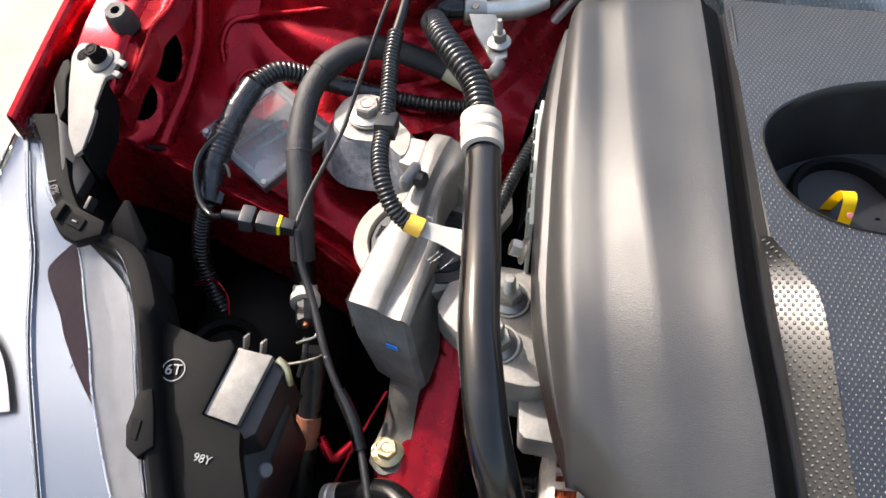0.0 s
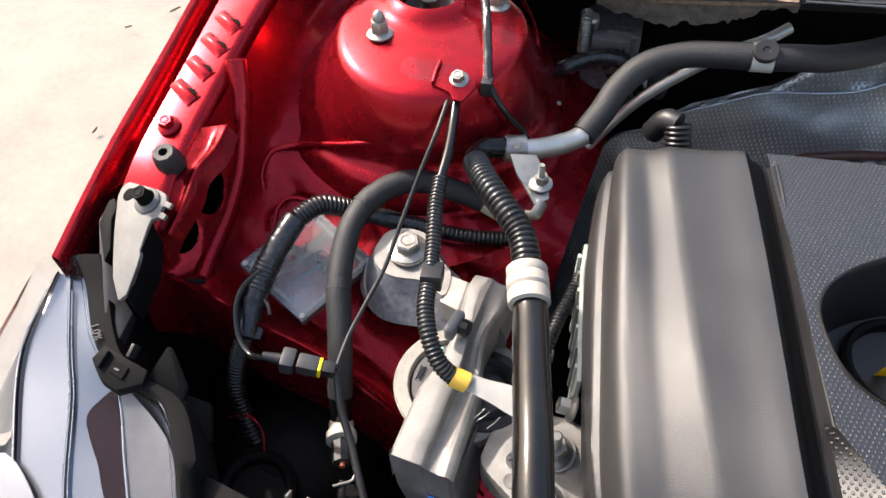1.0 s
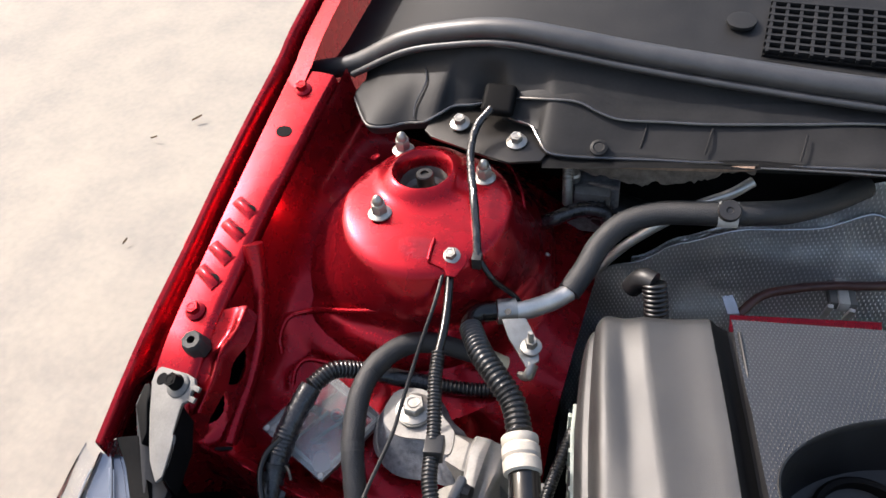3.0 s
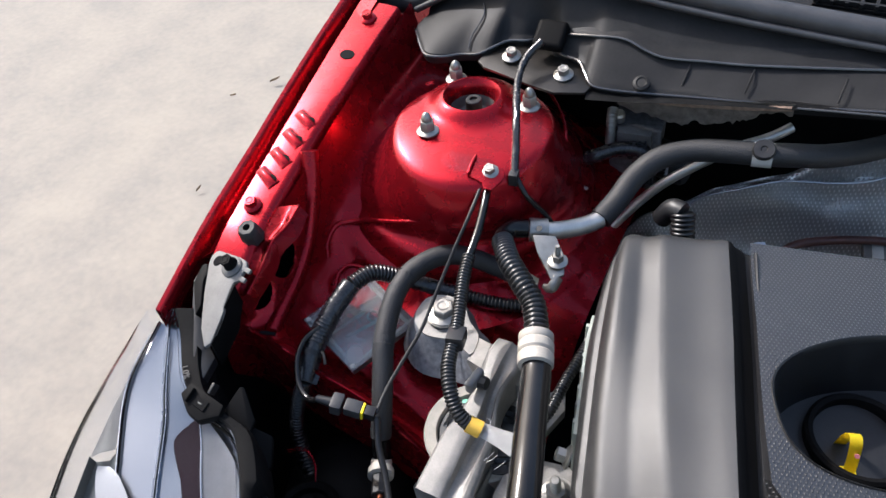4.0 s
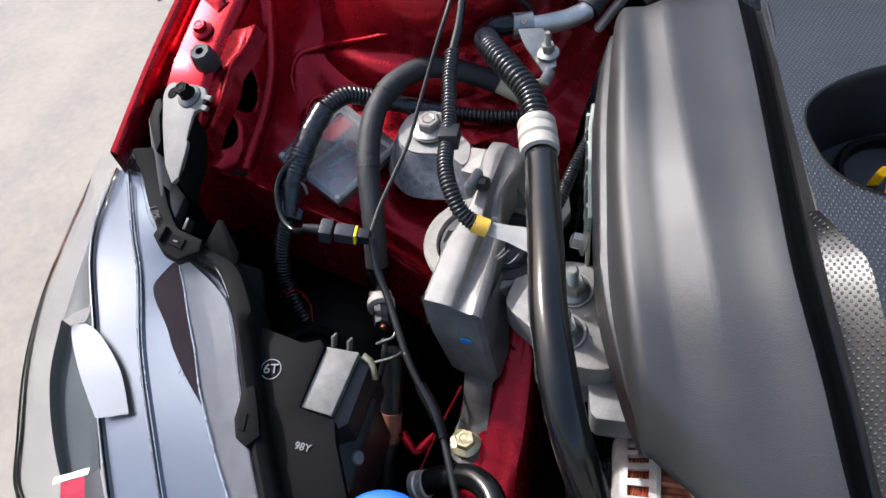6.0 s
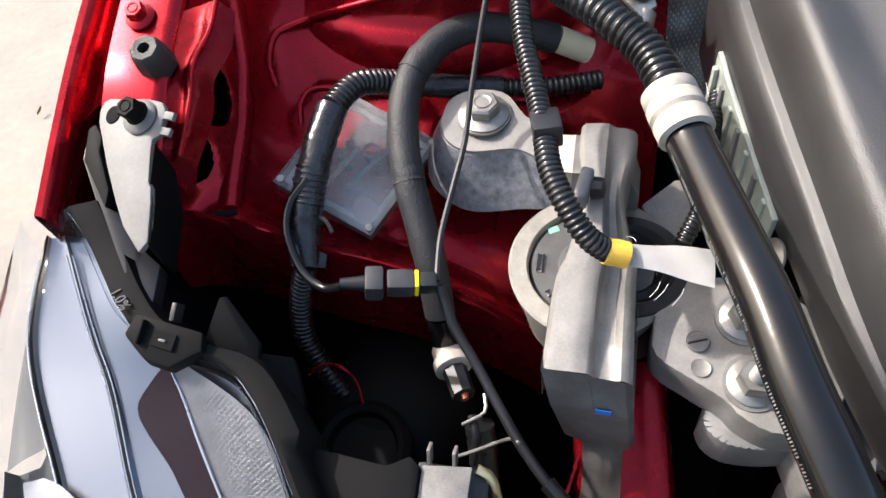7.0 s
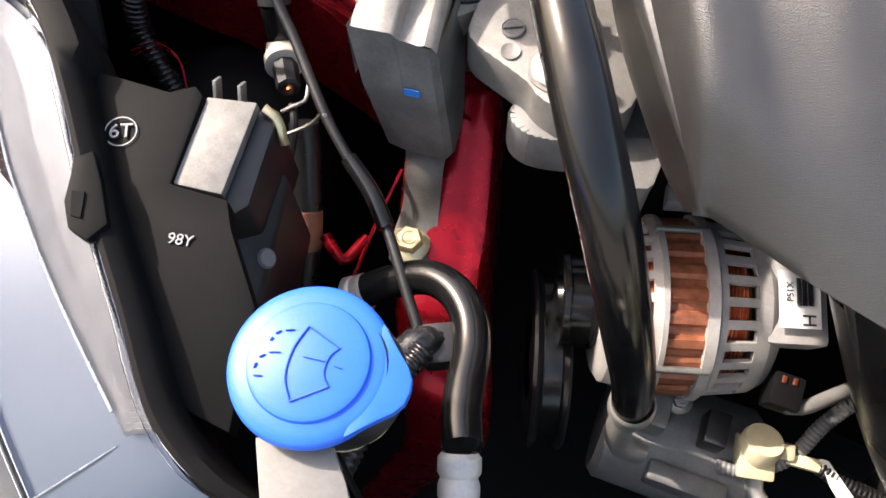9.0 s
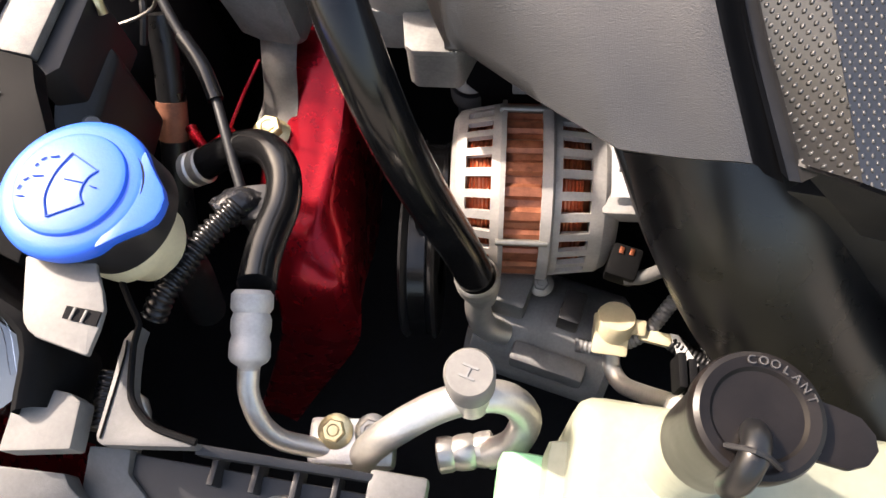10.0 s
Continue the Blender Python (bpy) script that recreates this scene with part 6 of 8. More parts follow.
# Pale bars added for the white streaks of sheen on the lid.
for u, v in ((0.25, 0.80), (0.62, 0.22)):
    part("sheen_bar", slab([cen + (L - cen) * a + (B - cen) * b - nrm * 0.005 for a, b in ((u, 0.3), (u - 0.06, 0.34), (u - 0.7, -0.25 + v * 0.2), (u - 0.66, -0.3 + v * 0.2))], 0.0006, 0, nrm), PALE, sbox)
part("post", turned([(0.0055, 0), (0.0055, 0.006), (0.0045, 0.006), (0.0045, 0)], (-0.1565, 0.3934, 0.794), nrm, 24), PALE, sbox)
for q in (L, B, Rr, T):
    part("screw", turned([(0, 0), (0.0026, 0), (0.0022, 0.001), (0, 0.0014)], cen + (q - cen) * 0.95, nrm, 16), STEEL, sbox)

# ---- alternator ----
alt = thing("alternator", "alternator with pale alloy housings and a copper-brown core", "alternator", (0.16, 0.205, 0.60))
AX = Vector((0.98, 0.19, 0.0)).normalized()
AM = axis_matrix((0.163, 0.228, 0.644), AX)


def alt_part(name, profile, material, label="", seg=48):
    return part(name, lathe(bmesh.new(), profile, AM, seg), material, alt, label)


def slotted(name, r0, r1, z0, z1, s0, s1, count, share, material, label=""):
    """A cast ring with rounded windows all round; r0, r1: its radius at both ends; s0, s1: where the windows lie."""
    bm = bmesh.new()
    per = 10
    n = count * per
    zs = [z0, s0 - (s1 - s0) * 0.02, s0, s0 + (s1 - s0) * 0.3, s0 + (s1 - s0) * 0.7, s1, s1 + (s1 - s0) * 0.02, z1]
    vs = []
    for z in zs:
        r = r0 + (r1 - r0) * (z - z0) / (z1 - z0)
        vs.append([bm.verts.new(AM @ Vector((r * math.cos(2 * math.pi * k / n), r * math.sin(2 * math.pi * k / n), z))) for k in range(n)])
    for row in range(len(zs) - 1):
        for k in range(n):
            f = (k % per) / per
            inside = row in (2, 3, 4) and f < share
            if not inside:
                bm.faces.new((vs[row][k], vs[row][(k + 1) % n], vs[row + 1][(k + 1) % n], vs[row + 1][k]))
    bmesh.ops.recalc_face_normals(bm, faces=bm.faces[:])
    bmesh.ops.solidify(bm, geom=bm.faces[:], thickness=0.0035)
    return part(name, bm, material, alt, label)


alt_part("stator", [(0.046, -0.014), (0.0515, -0.014), (0.0515, 0.008), (0.046, 0.008)], STATOR, "varnished copper-brown stator core")
for k in range(24):
    part("stator_rib", lathe(bmesh.new(), [(0.0, -0.0135), (0.0036, -0.0135), (0.0036, 0.0078), (0.0, 0.0078)], AM @ pose(0, 0, 0, 0, 0, k * 15) @ Matrix.Translation((0.0507, 0, 0)), 10, lambda a: 1.0 + 0.35 * abs(math.sin(a))), STATOR, alt)
alt_part("winding", [(0.040, -0.040), (0.0455, -0.036), (0.047, -0.028), (0.0455, -0.018), (0.044, -0.014)], COPPER, "bare copper winding")
alt_part("winding", [(0.044, 0.008), (0.0455, 0.012), (0.0470, 0.022), (0.0455, 0.032), (0.040, 0.036)], COPPER, "bare copper winding")
for z in [-0.034 + 0.0022 * k for k in range(8)] + [0.014 + 0.0022 * k for k in range(9)]:
    part("winding_turn", lathe(bmesh.new(), [(0.0466, z - 0.0009), (0.0476, z), (0.0466, z + 0.0009)], AM, 40, lambda a: 1 + 0.006 * math.sin(17 * a)), COPPER, alt)
slotted("drive_housing", 0.0490, 0.0545, -0.042, -0.0145, -0.0365, -0.0215, 26, 0.52, ALLOY, "pale cast drive housing with rounded windows")
slotted("rear_housing", 0.0550, 0.0505, 0.0080, 0.044, 0.019, 0.036, 26, 0.52, ALLOY, "pale cast rear housing with rounded windows")
alt_part("drive_lip", [(0.0505, -0.0165), (0.0562, -0.0165), (0.0562, -0.0135), (0.0505, -0.0135)], ALLOY)
alt_part("rear_lip", [(0.0505, 0.0075), (0.0568, 0.0075), (0.0572, 0.0135), (0.0550, 0.0150)], ALLOY)
alt_part("drive_face", [(0.0490, -0.042), (0.044, -0.0455), (0.02, -0.047), (0, -0.047)], ALLOY)
alt_part("rear_face", [(0.0505, 0.044), (0.047, 0.050), (0.040, 0.054), (0.02, 0.057), (0, 0.057)], ALLOY)
alt_part("pulley", [(0, -0.070), (0.014, -0.070), (0.016, -0.066), (0.027, -0.066), (0.0295, -0.0685), (0.0305, -0.0675), (0.0305, -0.064), (0.0285, -0.063), (0.0285, -0.051), (0.0300, -0.050), (0.0300, -0.048), (0, -0.047)], RUBBER, "black ribbed pulley with a belt")
for a0 in (62, -30):
    part("through_bolt", tube([AM @ pose(0, 0, 0, 0, 0, a0 + 90) @ Vector((0.0560, 0, -0.018)), AM @ pose(0, 0, 0, 0, 0, a0 + 90) @ Vector((0.0560, 0, 0.012))], 0.0022, seg=10), STEEL, alt)

# ---- coolant reservoir ----
res = thing("coolant_reservoir", "milky coolant reservoir with a black cap", "reservoir", (0.28, 0.06, 0.62))
part("tank", block((0.17, 0.075, 0.12), pose(0.298, 0.048, 0.705, 0, 0, 5), 0.012, 4), TANK, res, "milky translucent tank")
KC = Vector((0.2545, 0.0612, 0))
rcap = part("cap", turned([(0, 0.8488), (0.0125, 0.8484), (0.0135, 0.8496), (0.0165, 0.8502), (0.0180, 0.8494), (0.0187, 0.8470), (0.0187, 0.8420), (0.0172, 0.8400), (0.0165, 0.80)], KC, seg=56), CAPM, res, "glossy brown-black cap")
part("neck", turned([(0.0155, 0.842), (0.0155, 0.768), (0.020, 0.762)], KC, seg=36), TANK, res, "milky filler neck")

# service pipe
hp = [(0.124, 0.036, 0.712), (0.130, 0.040, 0.730), (0.140, 0.048, 0.742), (0.155, 0.060, 0.748), (0.170, 0.068, 0.750), (0.184, 0.072, 0.744), (0.193, 0.068, 0.732), (0.190, 0.058, 0.720), (0.180, 0.052, 0.712)]
hose("service_pipe", "aluminium service pipe with a grey lettered cap", hp, [
    ("pipe", tube(hp, 0.0072, seg=18), ALU, ""),
    ("port", turned([(0.008, 0.745), (0.008, 0.775)], (0.169, 0.067, 0), seg=24), ALU, ""),
    ("cap", turned([(0, 0.794), (0.0088, 0.794), (0.0098, 0.7925), (0.0098, 0.776), (0, 0.776)], (0.169, 0.067, 0), seg=32), PALE, "grey cap with an H on it"),
], "pipe")
jh = [(-0.006, 0.160, 0.722), (0.010, 0.166, 0.732), (0.028, 0.169, 0.741), (0.043, 0.163, 0.747), (0.054, 0.150, 0.750), (0.059, 0.134, 0.752), (0.060, 0.118, 0.755), (0.062, 0.104, 0.758), (0.066, 0.090, 0.762)]
jp = [(0.0715, 0.060, 0.753), (0.0722, 0.054, 0.750), (0.0730, 0.048, 0.746), (0.0760, 0.042, 0.741), (0.0810, 0.036, 0.734), (0.0890, 0.033, 0.727), (0.100, 0.034, 0.720), (0.113, 0.035, 0.713)]
hose("bent_rubber_hose", "short bent black hose with an aluminium crimp", jh, [
    ("hose", tube(jh, 0.0088, seg=20), RUBBER, ""),
    ("pipe", tube(jp, 0.0048, seg=16), ALU, "bare aluminium pipe"),
    ("crimp", lathe(bmesh.new(), [(0.004, -0.019), (0.0050, -0.017), (0.0080, -0.015), (0.0090, -0.013), (0.0090, -0.007), (0.0080, -0.004), (0.0088, -0.001), (0.0088, 0.003), (0.0078, 0.006), (0.0092, 0.008), (0.0092, 0.014), (0.0075, 0.016)], axis_matrix((0.0688, 0.0725, 0.758), (-0.22, 1, 0.32)), 28), ALLOY, "three-ring crimp"),
])

# ---- brackets by the fender and lamp ----
stamp = thing("stamped_bracket", "red stamped bracket with a raised bright edge below the flange", "bracket", (-0.24, 0.37, 0.86))
bm = bmesh.new()
grid(bm, fine([
    [(-0.266, 0.385, 0.887), (-0.252, 0.405, 0.890), (-0.240, 0.414, 0.890), (-0.231, 0.415, 0.892), (-0.222, 0.414, 0.885)],
    [(-0.258, 0.368, 0.884), (-0.246, 0.384, 0.885), (-0.236, 0.393, 0.885), (-0.228, 0.393, 0.889), (-0.219, 0.392, 0.878)],
    [(-0.252, 0.352, 0.880), (-0.244, 0.361, 0.880), (-0.237, 0.370, 0.881), (-0.231, 0.372, 0.885), (-0.224, 0.373, 0.873)],
    [(-0.250, 0.334, 0.872), (-0.242, 0.342, 0.872), (-0.235, 0.350, 0.873), (-0.229, 0.354, 0.877), (-0.222, 0.356, 0.864)],
    [(-0.246, 0.320, 0.860), (-0.241, 0.324, 0.858), (-0.237, 0.327, 0.858), (-0.233, 0.329, 0.860), (-0.229, 0.331, 0.848)]], 20, 20))
bmesh.ops.solidify(bm, geom=bm.faces[:], thickness=0.0025)
part("plate", bm, RED, stamp)
part("raised_edge", tube([(-0.2310, 0.4150, 0.8925), (-0.2280, 0.3930, 0.8895), (-0.2310, 0.3720, 0.8855), (-0.2290, 0.3540, 0.8775), (-0.2330, 0.3290, 0.8605)], 0.0014, seg=8), RED, stamp, "rolled edge that catches the light")

stop = thing("bonnet_stop", "black moulded rubber bonnet stop", "rubber stop", (-0.2515, 0.371, 0.884))
part("body", turned([(0.0105, 0.0), (0.0098, 0.009), (0.0088, 0.016), (0.0075, 0.0175), (0.0035, 0.0172), (0.0032, 0.006), (0, 0.006)], (-0.2515, 0.371, 0.884), (0.05, -0.25, 1), 8), FOAM, stop)

arm = thing("lamp_bracket", "pale grey plastic lamp bracket bolted to the fender", "bracket", (-0.25, 0.32, 0.86))
part("plate", slab([(-0.2745, 0.3340, 0.8780), (-0.2757, 0.3408, 0.8802), (-0.2740, 0.3450, 0.8820), (-0.2714, 0.3468, 0.8827), (-0.2459, 0.3460, 0.8850), (-0.2375, 0.3440, 0.8853), (-0.2345, 0.3400, 0.8842), (-0.2345, 0.3265, 0.8795), (-0.2382, 0.3245, 0.8785), (-0.2376, 0.3190, 0.8767), (-0.2345, 0.3026, 0.8709), (-0.2325, 0.3003, 0.8703), (-0.2304, 0.2923, 0.8677), (-0.2271, 0.2737, 0.8615), (-0.2310, 0.2685, 0.8592), (-0.2440, 0.2810, 0.8620), (-0.2520, 0.2933, 0.8659), (-0.2630, 0.3115, 0.8710)], 0.004, 0.0010, (-0.1, -0.35, 1)), PALE, arm, "pale grey arm")
part("rib", slab([(-0.2362, 0.3230, 0.8775), (-0.2335, 0.3020, 0.8700), (-0.2290, 0.2920, 0.8665), (-0.2262, 0.2735, 0.8605), (-0.2262, 0.2735, 0.8300), (-0.2300, 0.3050, 0.8400), (-0.2350, 0.3230, 0.8560)], 0.003, 0.0006, (1, 0, 0)), STRAP, arm, "black side web")
part("left_web", slab([(-0.2800, 0.3305, 0.8765), (-0.2762, 0.3330, 0.8775), (-0.2702, 0.3266, 0.8760), (-0.2691, 0.3184, 0.8735), (-0.2575, 0.2986, 0.8675), (-0.2570, 0.2895, 0.8645), (-0.2680, 0.3020, 0.8670), (-0.2781, 0.3141, 0.8708)], 0.016, 0.0010, (-0.1, -0.35, 1)), STRAP, arm, "black folded side of the arm")
part("hole", turned([(0, 0.0004), (0.0044, 0.0004), (0.0048, 0.0), (0.0048, -0.001)], (-0.2662, 0.3379, 0.8803), (-0.1, -0.35, 1), 28, lambda a: 1 - 0.08 * math.cos(2 * a)), SHADE_BLACK, arm, "dark round hole")
for k in range(2):
    part("tooth", block((0.0060, 0.0042, 0.0030), pose(-0.2318, 0.3375 - 0.0082 * k, 0.8818 - 0.0028 * k, 18, 0, -8), 0.0005), PALE, arm)
part("bolt_flange", turned([(0, 0), (0.0098, 0), (0.0098, 0.0010), (0.0080, 0.0022), (0, 0.0022)], (-0.2485, 0.3360, 0.8816), (-0.1, -0.35, 1), 32), PUCKG, arm, "dull grey bolt flange")
bolt(arm, (-0.2495, 0.3370, 0.8830), (-0.1, -0.35, 1), 0.0105, 0.0066, STRAP, 0.0075, label="black hexagon bolt")
part("lower_arm", slab([(-0.284, 0.334, 0.872), (-0.276, 0.336, 0.870), (-0.272, 0.322, 0.866), (-0.243, 0.280, 0.846), (-0.229, 0.272, 0.842), (-0.222, 0.243, 0.842), (-0.236, 0.252, 0.846), (-0.266, 0.292, 0.858), (-0.282, 0.317, 0.868)], 0.010, 0.0015), BLACK, arm, "black lower arm")
part("clip_box", slab([(-0.2300, 0.2315, 0.8445), (-0.2265, 0.2420, 0.8470), (-0.1900, 0.2375, 0.8445), (-0.1885, 0.2290, 0.8420), (-0.1970, 0.2240, 0.8400), (-0.2035, 0.2195, 0.8390), (-0.2165, 0.2215, 0.8400), (-0.2235, 0.2265, 0.8425)], 0.008, 0.0016), STRAP, arm, "black moulded clip box")
part("clip_slot", slab([(-0.2140, 0.2350, 0.8462), (-0.2020, 0.2340, 0.8453), (-0.2030, 0.2265, 0.8428), (-0.2145, 0.2280, 0.8436)], 0.0016), SHADE_BLACK, arm, "dark slot in the clip box")
part("clip_wall", block((0.0022, 0.012, 0.004), pose(-0.2205, 0.2330, 0.8460, 18, 0, -6), 0.0006), STRAP, arm)
part("clip_pin", block((0.0040, 0.0012, 0.0012), pose(-0.2085, 0.2305, 0.8446, 18, 0, -6), 0.0003), PUCKG, arm, "grey spring pin")
part("clip_tongue", block((0.0025, 0.009, 0.008), pose(-0.206, 0.245, 0.846, 20), 0.0006), DARK, arm)
lb = thing("lamp_back_bracket", "dark grey bracket tab behind the lamp", "bracket", (-0.18, 0.24, 0.82))
part("tab", slab([(-0.194, 0.237, 0.834), (-0.188, 0.256, 0.846), (-0.184, 0.257, 0.846), (-0.168, 0.243, 0.829), (-0.166, 0.232, 0.826)], 0.004, 0.001), STRAP, lb)
part("lower_tab", slab([(-0.170, 0.240, 0.822), (-0.155, 0.243, 0.814), (-0.148, 0.226, 0.800), (-0.150, 0.205, 0.802), (-0.165, 0.212, 0.814)], 0.006, 0.001), STRAP, lb)

# marks on the lamp's back plate
pm = frame_on((-0.1085, 0.1735, 0.8108), (0.92, 0.30, 0), (0.05, -0.12, 1))
rows = []
bm = bmesh.new()
for k in range(33):
    a = 2 * math.pi * k / 32
    c, s = math.cos(a), math.sin(a)
    rows.append([pm @ Vector((c * 0.0066, s * 0.0066, 0.0002)), pm @ Vector((c * 0.0072, s * 0.0072, 0.0002))])
grid(bm, rows)
part("mark_ring", bm, LIGHTINK, lamp, "pale printed circle", smooth=False)
lettering("mark_letters", "6T", 0.0095, pm, LIGHTINK, lamp)
lettering("code_letters", "98Y", 0.0068, frame_on((-0.065, 0.1335, 0.8042), (0.96, 0.10, 0), (0.05, -0.12, 1)), LIGHTINK, lamp)
part("rim_tab", slab([(-0.113, 0.150, 0.8235), (-0.110, 0.143, 0.8235), (-0.1075, 0.131, 0.8225), (-0.101, 0.121, 0.8215), (-0.092, 0.118, 0.8205), (-0.087, 0.127, 0.8205), (-0.098, 0.144, 0.8215), (-0.107, 0.156, 0.8225)], 0.005, 0.0012), STRAP, lamp, "black moulded tab on the rim")
part("tab_slot", slab([(-0.106, 0.136, 0.8232), (-0.1015, 0.126, 0.8225), (-0.0975, 0.126, 0.8222), (-0.101, 0.137, 0.8228)], 0.001), SHADE_BLACK, lamp, "dark slot in the tab")
relay = thing("lamp_relay", "relay box with a worn pale metal top", "relay", (-0.067, 0.18, 0.78))
part("lid", slab([(-0.0805, 0.2015, 0.8085), (-0.0575, 0.204, 0.8085), (-0.0575, 0.1585, 0.803), (-0.0785, 0.157, 0.806)], 0.006, 0.0008, (0.05, -0.12, 1)), BRUSHED, relay, "worn pale metal lid")
part("body", slab([(-0.084, 0.205, 0.8025), (-0.050, 0.206, 0.800), (-0.048, 0.160, 0.795), (-0.056, 0.150, 0.795), (-0.082, 0.156, 0.800)], 0.05, 0.002), BLACK, relay)
for x in (-0.078, -0.066):
    part("blade", block((0.0016, 0.006, 0.010), pose(x, 0.207, 0.808, -30, 0, 0), 0.0003), STEEL, relay)
part("side_box", slab([(-0.054, 0.196, 0.775), (-0.046, 0.190, 0.768), (-0.040, 0.128, 0.760), (-0.050, 0.118, 0.765), (-0.057, 0.150, 0.778)], 0.06, 0.003), BLACK, relay)
part("oval_lug", turned([(0, 0), (0.005, 0), (0.004, 0.0015), (0, 0.002)], (-0.0435, 0.150, 0.764), (0.7, 0, 0.7), 20), GREYP, relay)
part("tube_foil", tube([(-0.056, 0.205, 0.803), (-0.050, 0.203, 0.800), (-0.046, 0.197, 0.790)], 0.0024, seg=10, wob=0.0006), GOLD, relay)

# plug hanging at the foot of the foam hose
hp2 = thing("white_plug", "white collared plug with bare contacts", "connector", (-0.085, 0.272, 0.735))
wa, wb = Vector((-0.097, 0.294, 0.736)), Vector((-0.073, 0.251, 0.742))
ax = (wb - wa).normalized()
part("collar", lathe(bmesh.new(), [(0, 0), (0.0085, 0), (0.0095, 0.002), (0.0095, 0.010), (0.0115, 0.011), (0.0115, 0.017), (0.009, 0.018), (0, 0.018)], axis_matrix(wa, ax), 24), BEIGE, hp2)
part("body", lathe(bmesh.new(), [(0, 0.018), (0.0075, 0.018), (0.0070, 0.036), (0.005, 0.037), (0, 0.034)], axis_matrix(wa, ax), 8), BLACK, hp2)
part("contact", lathe(bmesh.new(), [(0, 0.036), (0.003, 0.036), (0.002, 0.039), (0, 0.039)], axis_matrix(wa, ax), 12), COPPER, hp2)
part("latch", tube([wb + Vector((0.006, 0.012, 0.004)), wb + Vector((0.008, 0.002, 0.004)), wb + Vector((0.002, -0.003, 0.003)), wb + Vector((-0.004, -0.006, 0.0))], 0.0011, seg=8), STEEL, hp2)
part("tail", tube([wb, wb + Vector((0.004, -0.010, -0.004)), wb + Vector((0.003, -0.022, -0.018))], 0.0024, seg=8), BLACK, hp2)
tie = thing("wire_tie", "thin bright wire tie round the lead", "cable tie", (-0.06, 0.232, 0.745))
part("strand", tube([(-0.078, 0.226, 0.742), (-0.066, 0.231, 0.745), (-0.054, 0.235, 0.752), (-0.046, 0.234, 0.764), (-0.042, 0.231, 0.768)], 0.0011, seg=8), STEEL, tie)
cd = thing("dark_conduit", "black conduit with a copper-brown band", "conduit", (-0.062, 0.21, 0.62))
part("conduit", tube([(-0.070, 0.252, 0.725), (-0.066, 0.235, 0.705), (-0.062, 0.212, 0.682), (-0.060, 0.185, 0.652), (-0.058, 0.15, 0.60)], 0.0088, seg=18), CORR, cd)
part("band", tube([(-0.0632, 0.2165, 0.687), (-0.0618, 0.2085, 0.679), (-0.0612, 0.200, 0.6695)], 0.0096, seg=20), RUST, cd, "copper-brown tape band")
part("hook", tube([(-0.050, 0.207, 0.676), (-0.041, 0.199, 0.673), (-0.035, 0.196, 0.671), (-0.030, 0.206, 0.670), (-0.027, 0.215, 0.669)], 0.0038, seg=12), RED, cd, "red painted hook")
part("red_wire", tube([(-0.012, 0.250, 0.70), (-0.018, 0.225, 0.690), (-0.024, 0.200, 0.676), (-0.028, 0.18, 0.665)], 0.0011, seg=6), RED, cd, "thin red wire")
bottle = thing("black_bottle", "glossy black washer bottle deep in the corner", "bottle", (-0.13, 0.27, 0.50))
part("shell", turned([(0, 0.712), (0.030, 0.708), (0.052, 0.695), (0.062, 0.67), (0.064, 0.50)], (-0.135, 0.275, 0), seg=40), STRAP, bottle)
part("socket", turned([(0.0, 0.708), (0.020, 0.708), (0.022, 0.714), (0.026, 0.716), (0.030, 0.712), (0.031, 0.68)], (-0.140, 0.232, 0), seg=32), STRAP, bottle)
red_leads = thing("red_lead_pair", "pair of thin red wires behind the lamp", "wire", (-0.16, 0.26, 0.74))
for k in range(2):
    part("wire", tube([(-0.175, 0.262, 0.742 + 0.004 * k), (-0.160, 0.268, 0.746 + 0.004 * k), (-0.145, 0.262, 0.744 + 0.003 * k), (-0.138, 0.250, 0.738)], 0.0005, seg=6), RED, red_leads)

# ---- pipe clamp on the tower side ----
cl = thing("pipe_clamp", "zinc plated clamp with nut holding the aluminium pipe", "clamp", (-0.02, 0.485, 0.85))
sd = (Vector(sl[1]) - Vector(sl[0])).normalized()
part("band", lathe(bmesh.new(), [(0.0092, -0.008), (0.0106, -0.008), (0.0106, 0.008), (0.0092, 0.008)], axis_matrix((-0.031, 0.493, 0.866), sd), 28), STEEL, cl)
part("ear", slab([(-0.030, 0.478, 0.874), (-0.012, 0.486, 0.872), (0.003, 0.470, 0.866), (0.008, 0.455, 0.862), (0.000, 0.446, 0.862), (-0.010, 0.456, 0.865), (-0.020, 0.464, 0.870)], 0.0025, 0.0007), STEEL, cl)
part("rivet_hole", turned([(0, 0), (0.0026, 0), (0.0026, 0.0006), (0, 0.0006)], (-0.0265, 0.4845, 0.8766), (-0.1, -0.5, 1), 16), INK, cl)
bolt(cl, (-0.001, 0.464, 0.8655), (0, -0.1, 1), 0.009, 0.0085, STEEL, 0.007, name="nut", stud=0.010)
part("lower_clip", tube([(0.004, 0.452, 0.86), (0.002, 0.443, 0.855), (-0.004, 0.445, 0.850)], 0.003, seg=10, flat=1.6), STEEL, cl)

# loom over the strut tower
tw = [(-0.088, 0.638, 0.962), (-0.097, 0.622, 0.952), (-0.093, 0.592, 0.945), (-0.076, 0.550, 0.938), (-0.0645, 0.522, 0.925), (-0.058, 0.504, 0.914), (-0.043, 0.498, 0.896), (-0.028, 0.506, 0.872), (-0.02, 0.51, 0.85)]
tower_loom = thing("tower_loom", "thin taped loom draped over the strut tower", "wire", (-0.07, 0.55, 0.92))
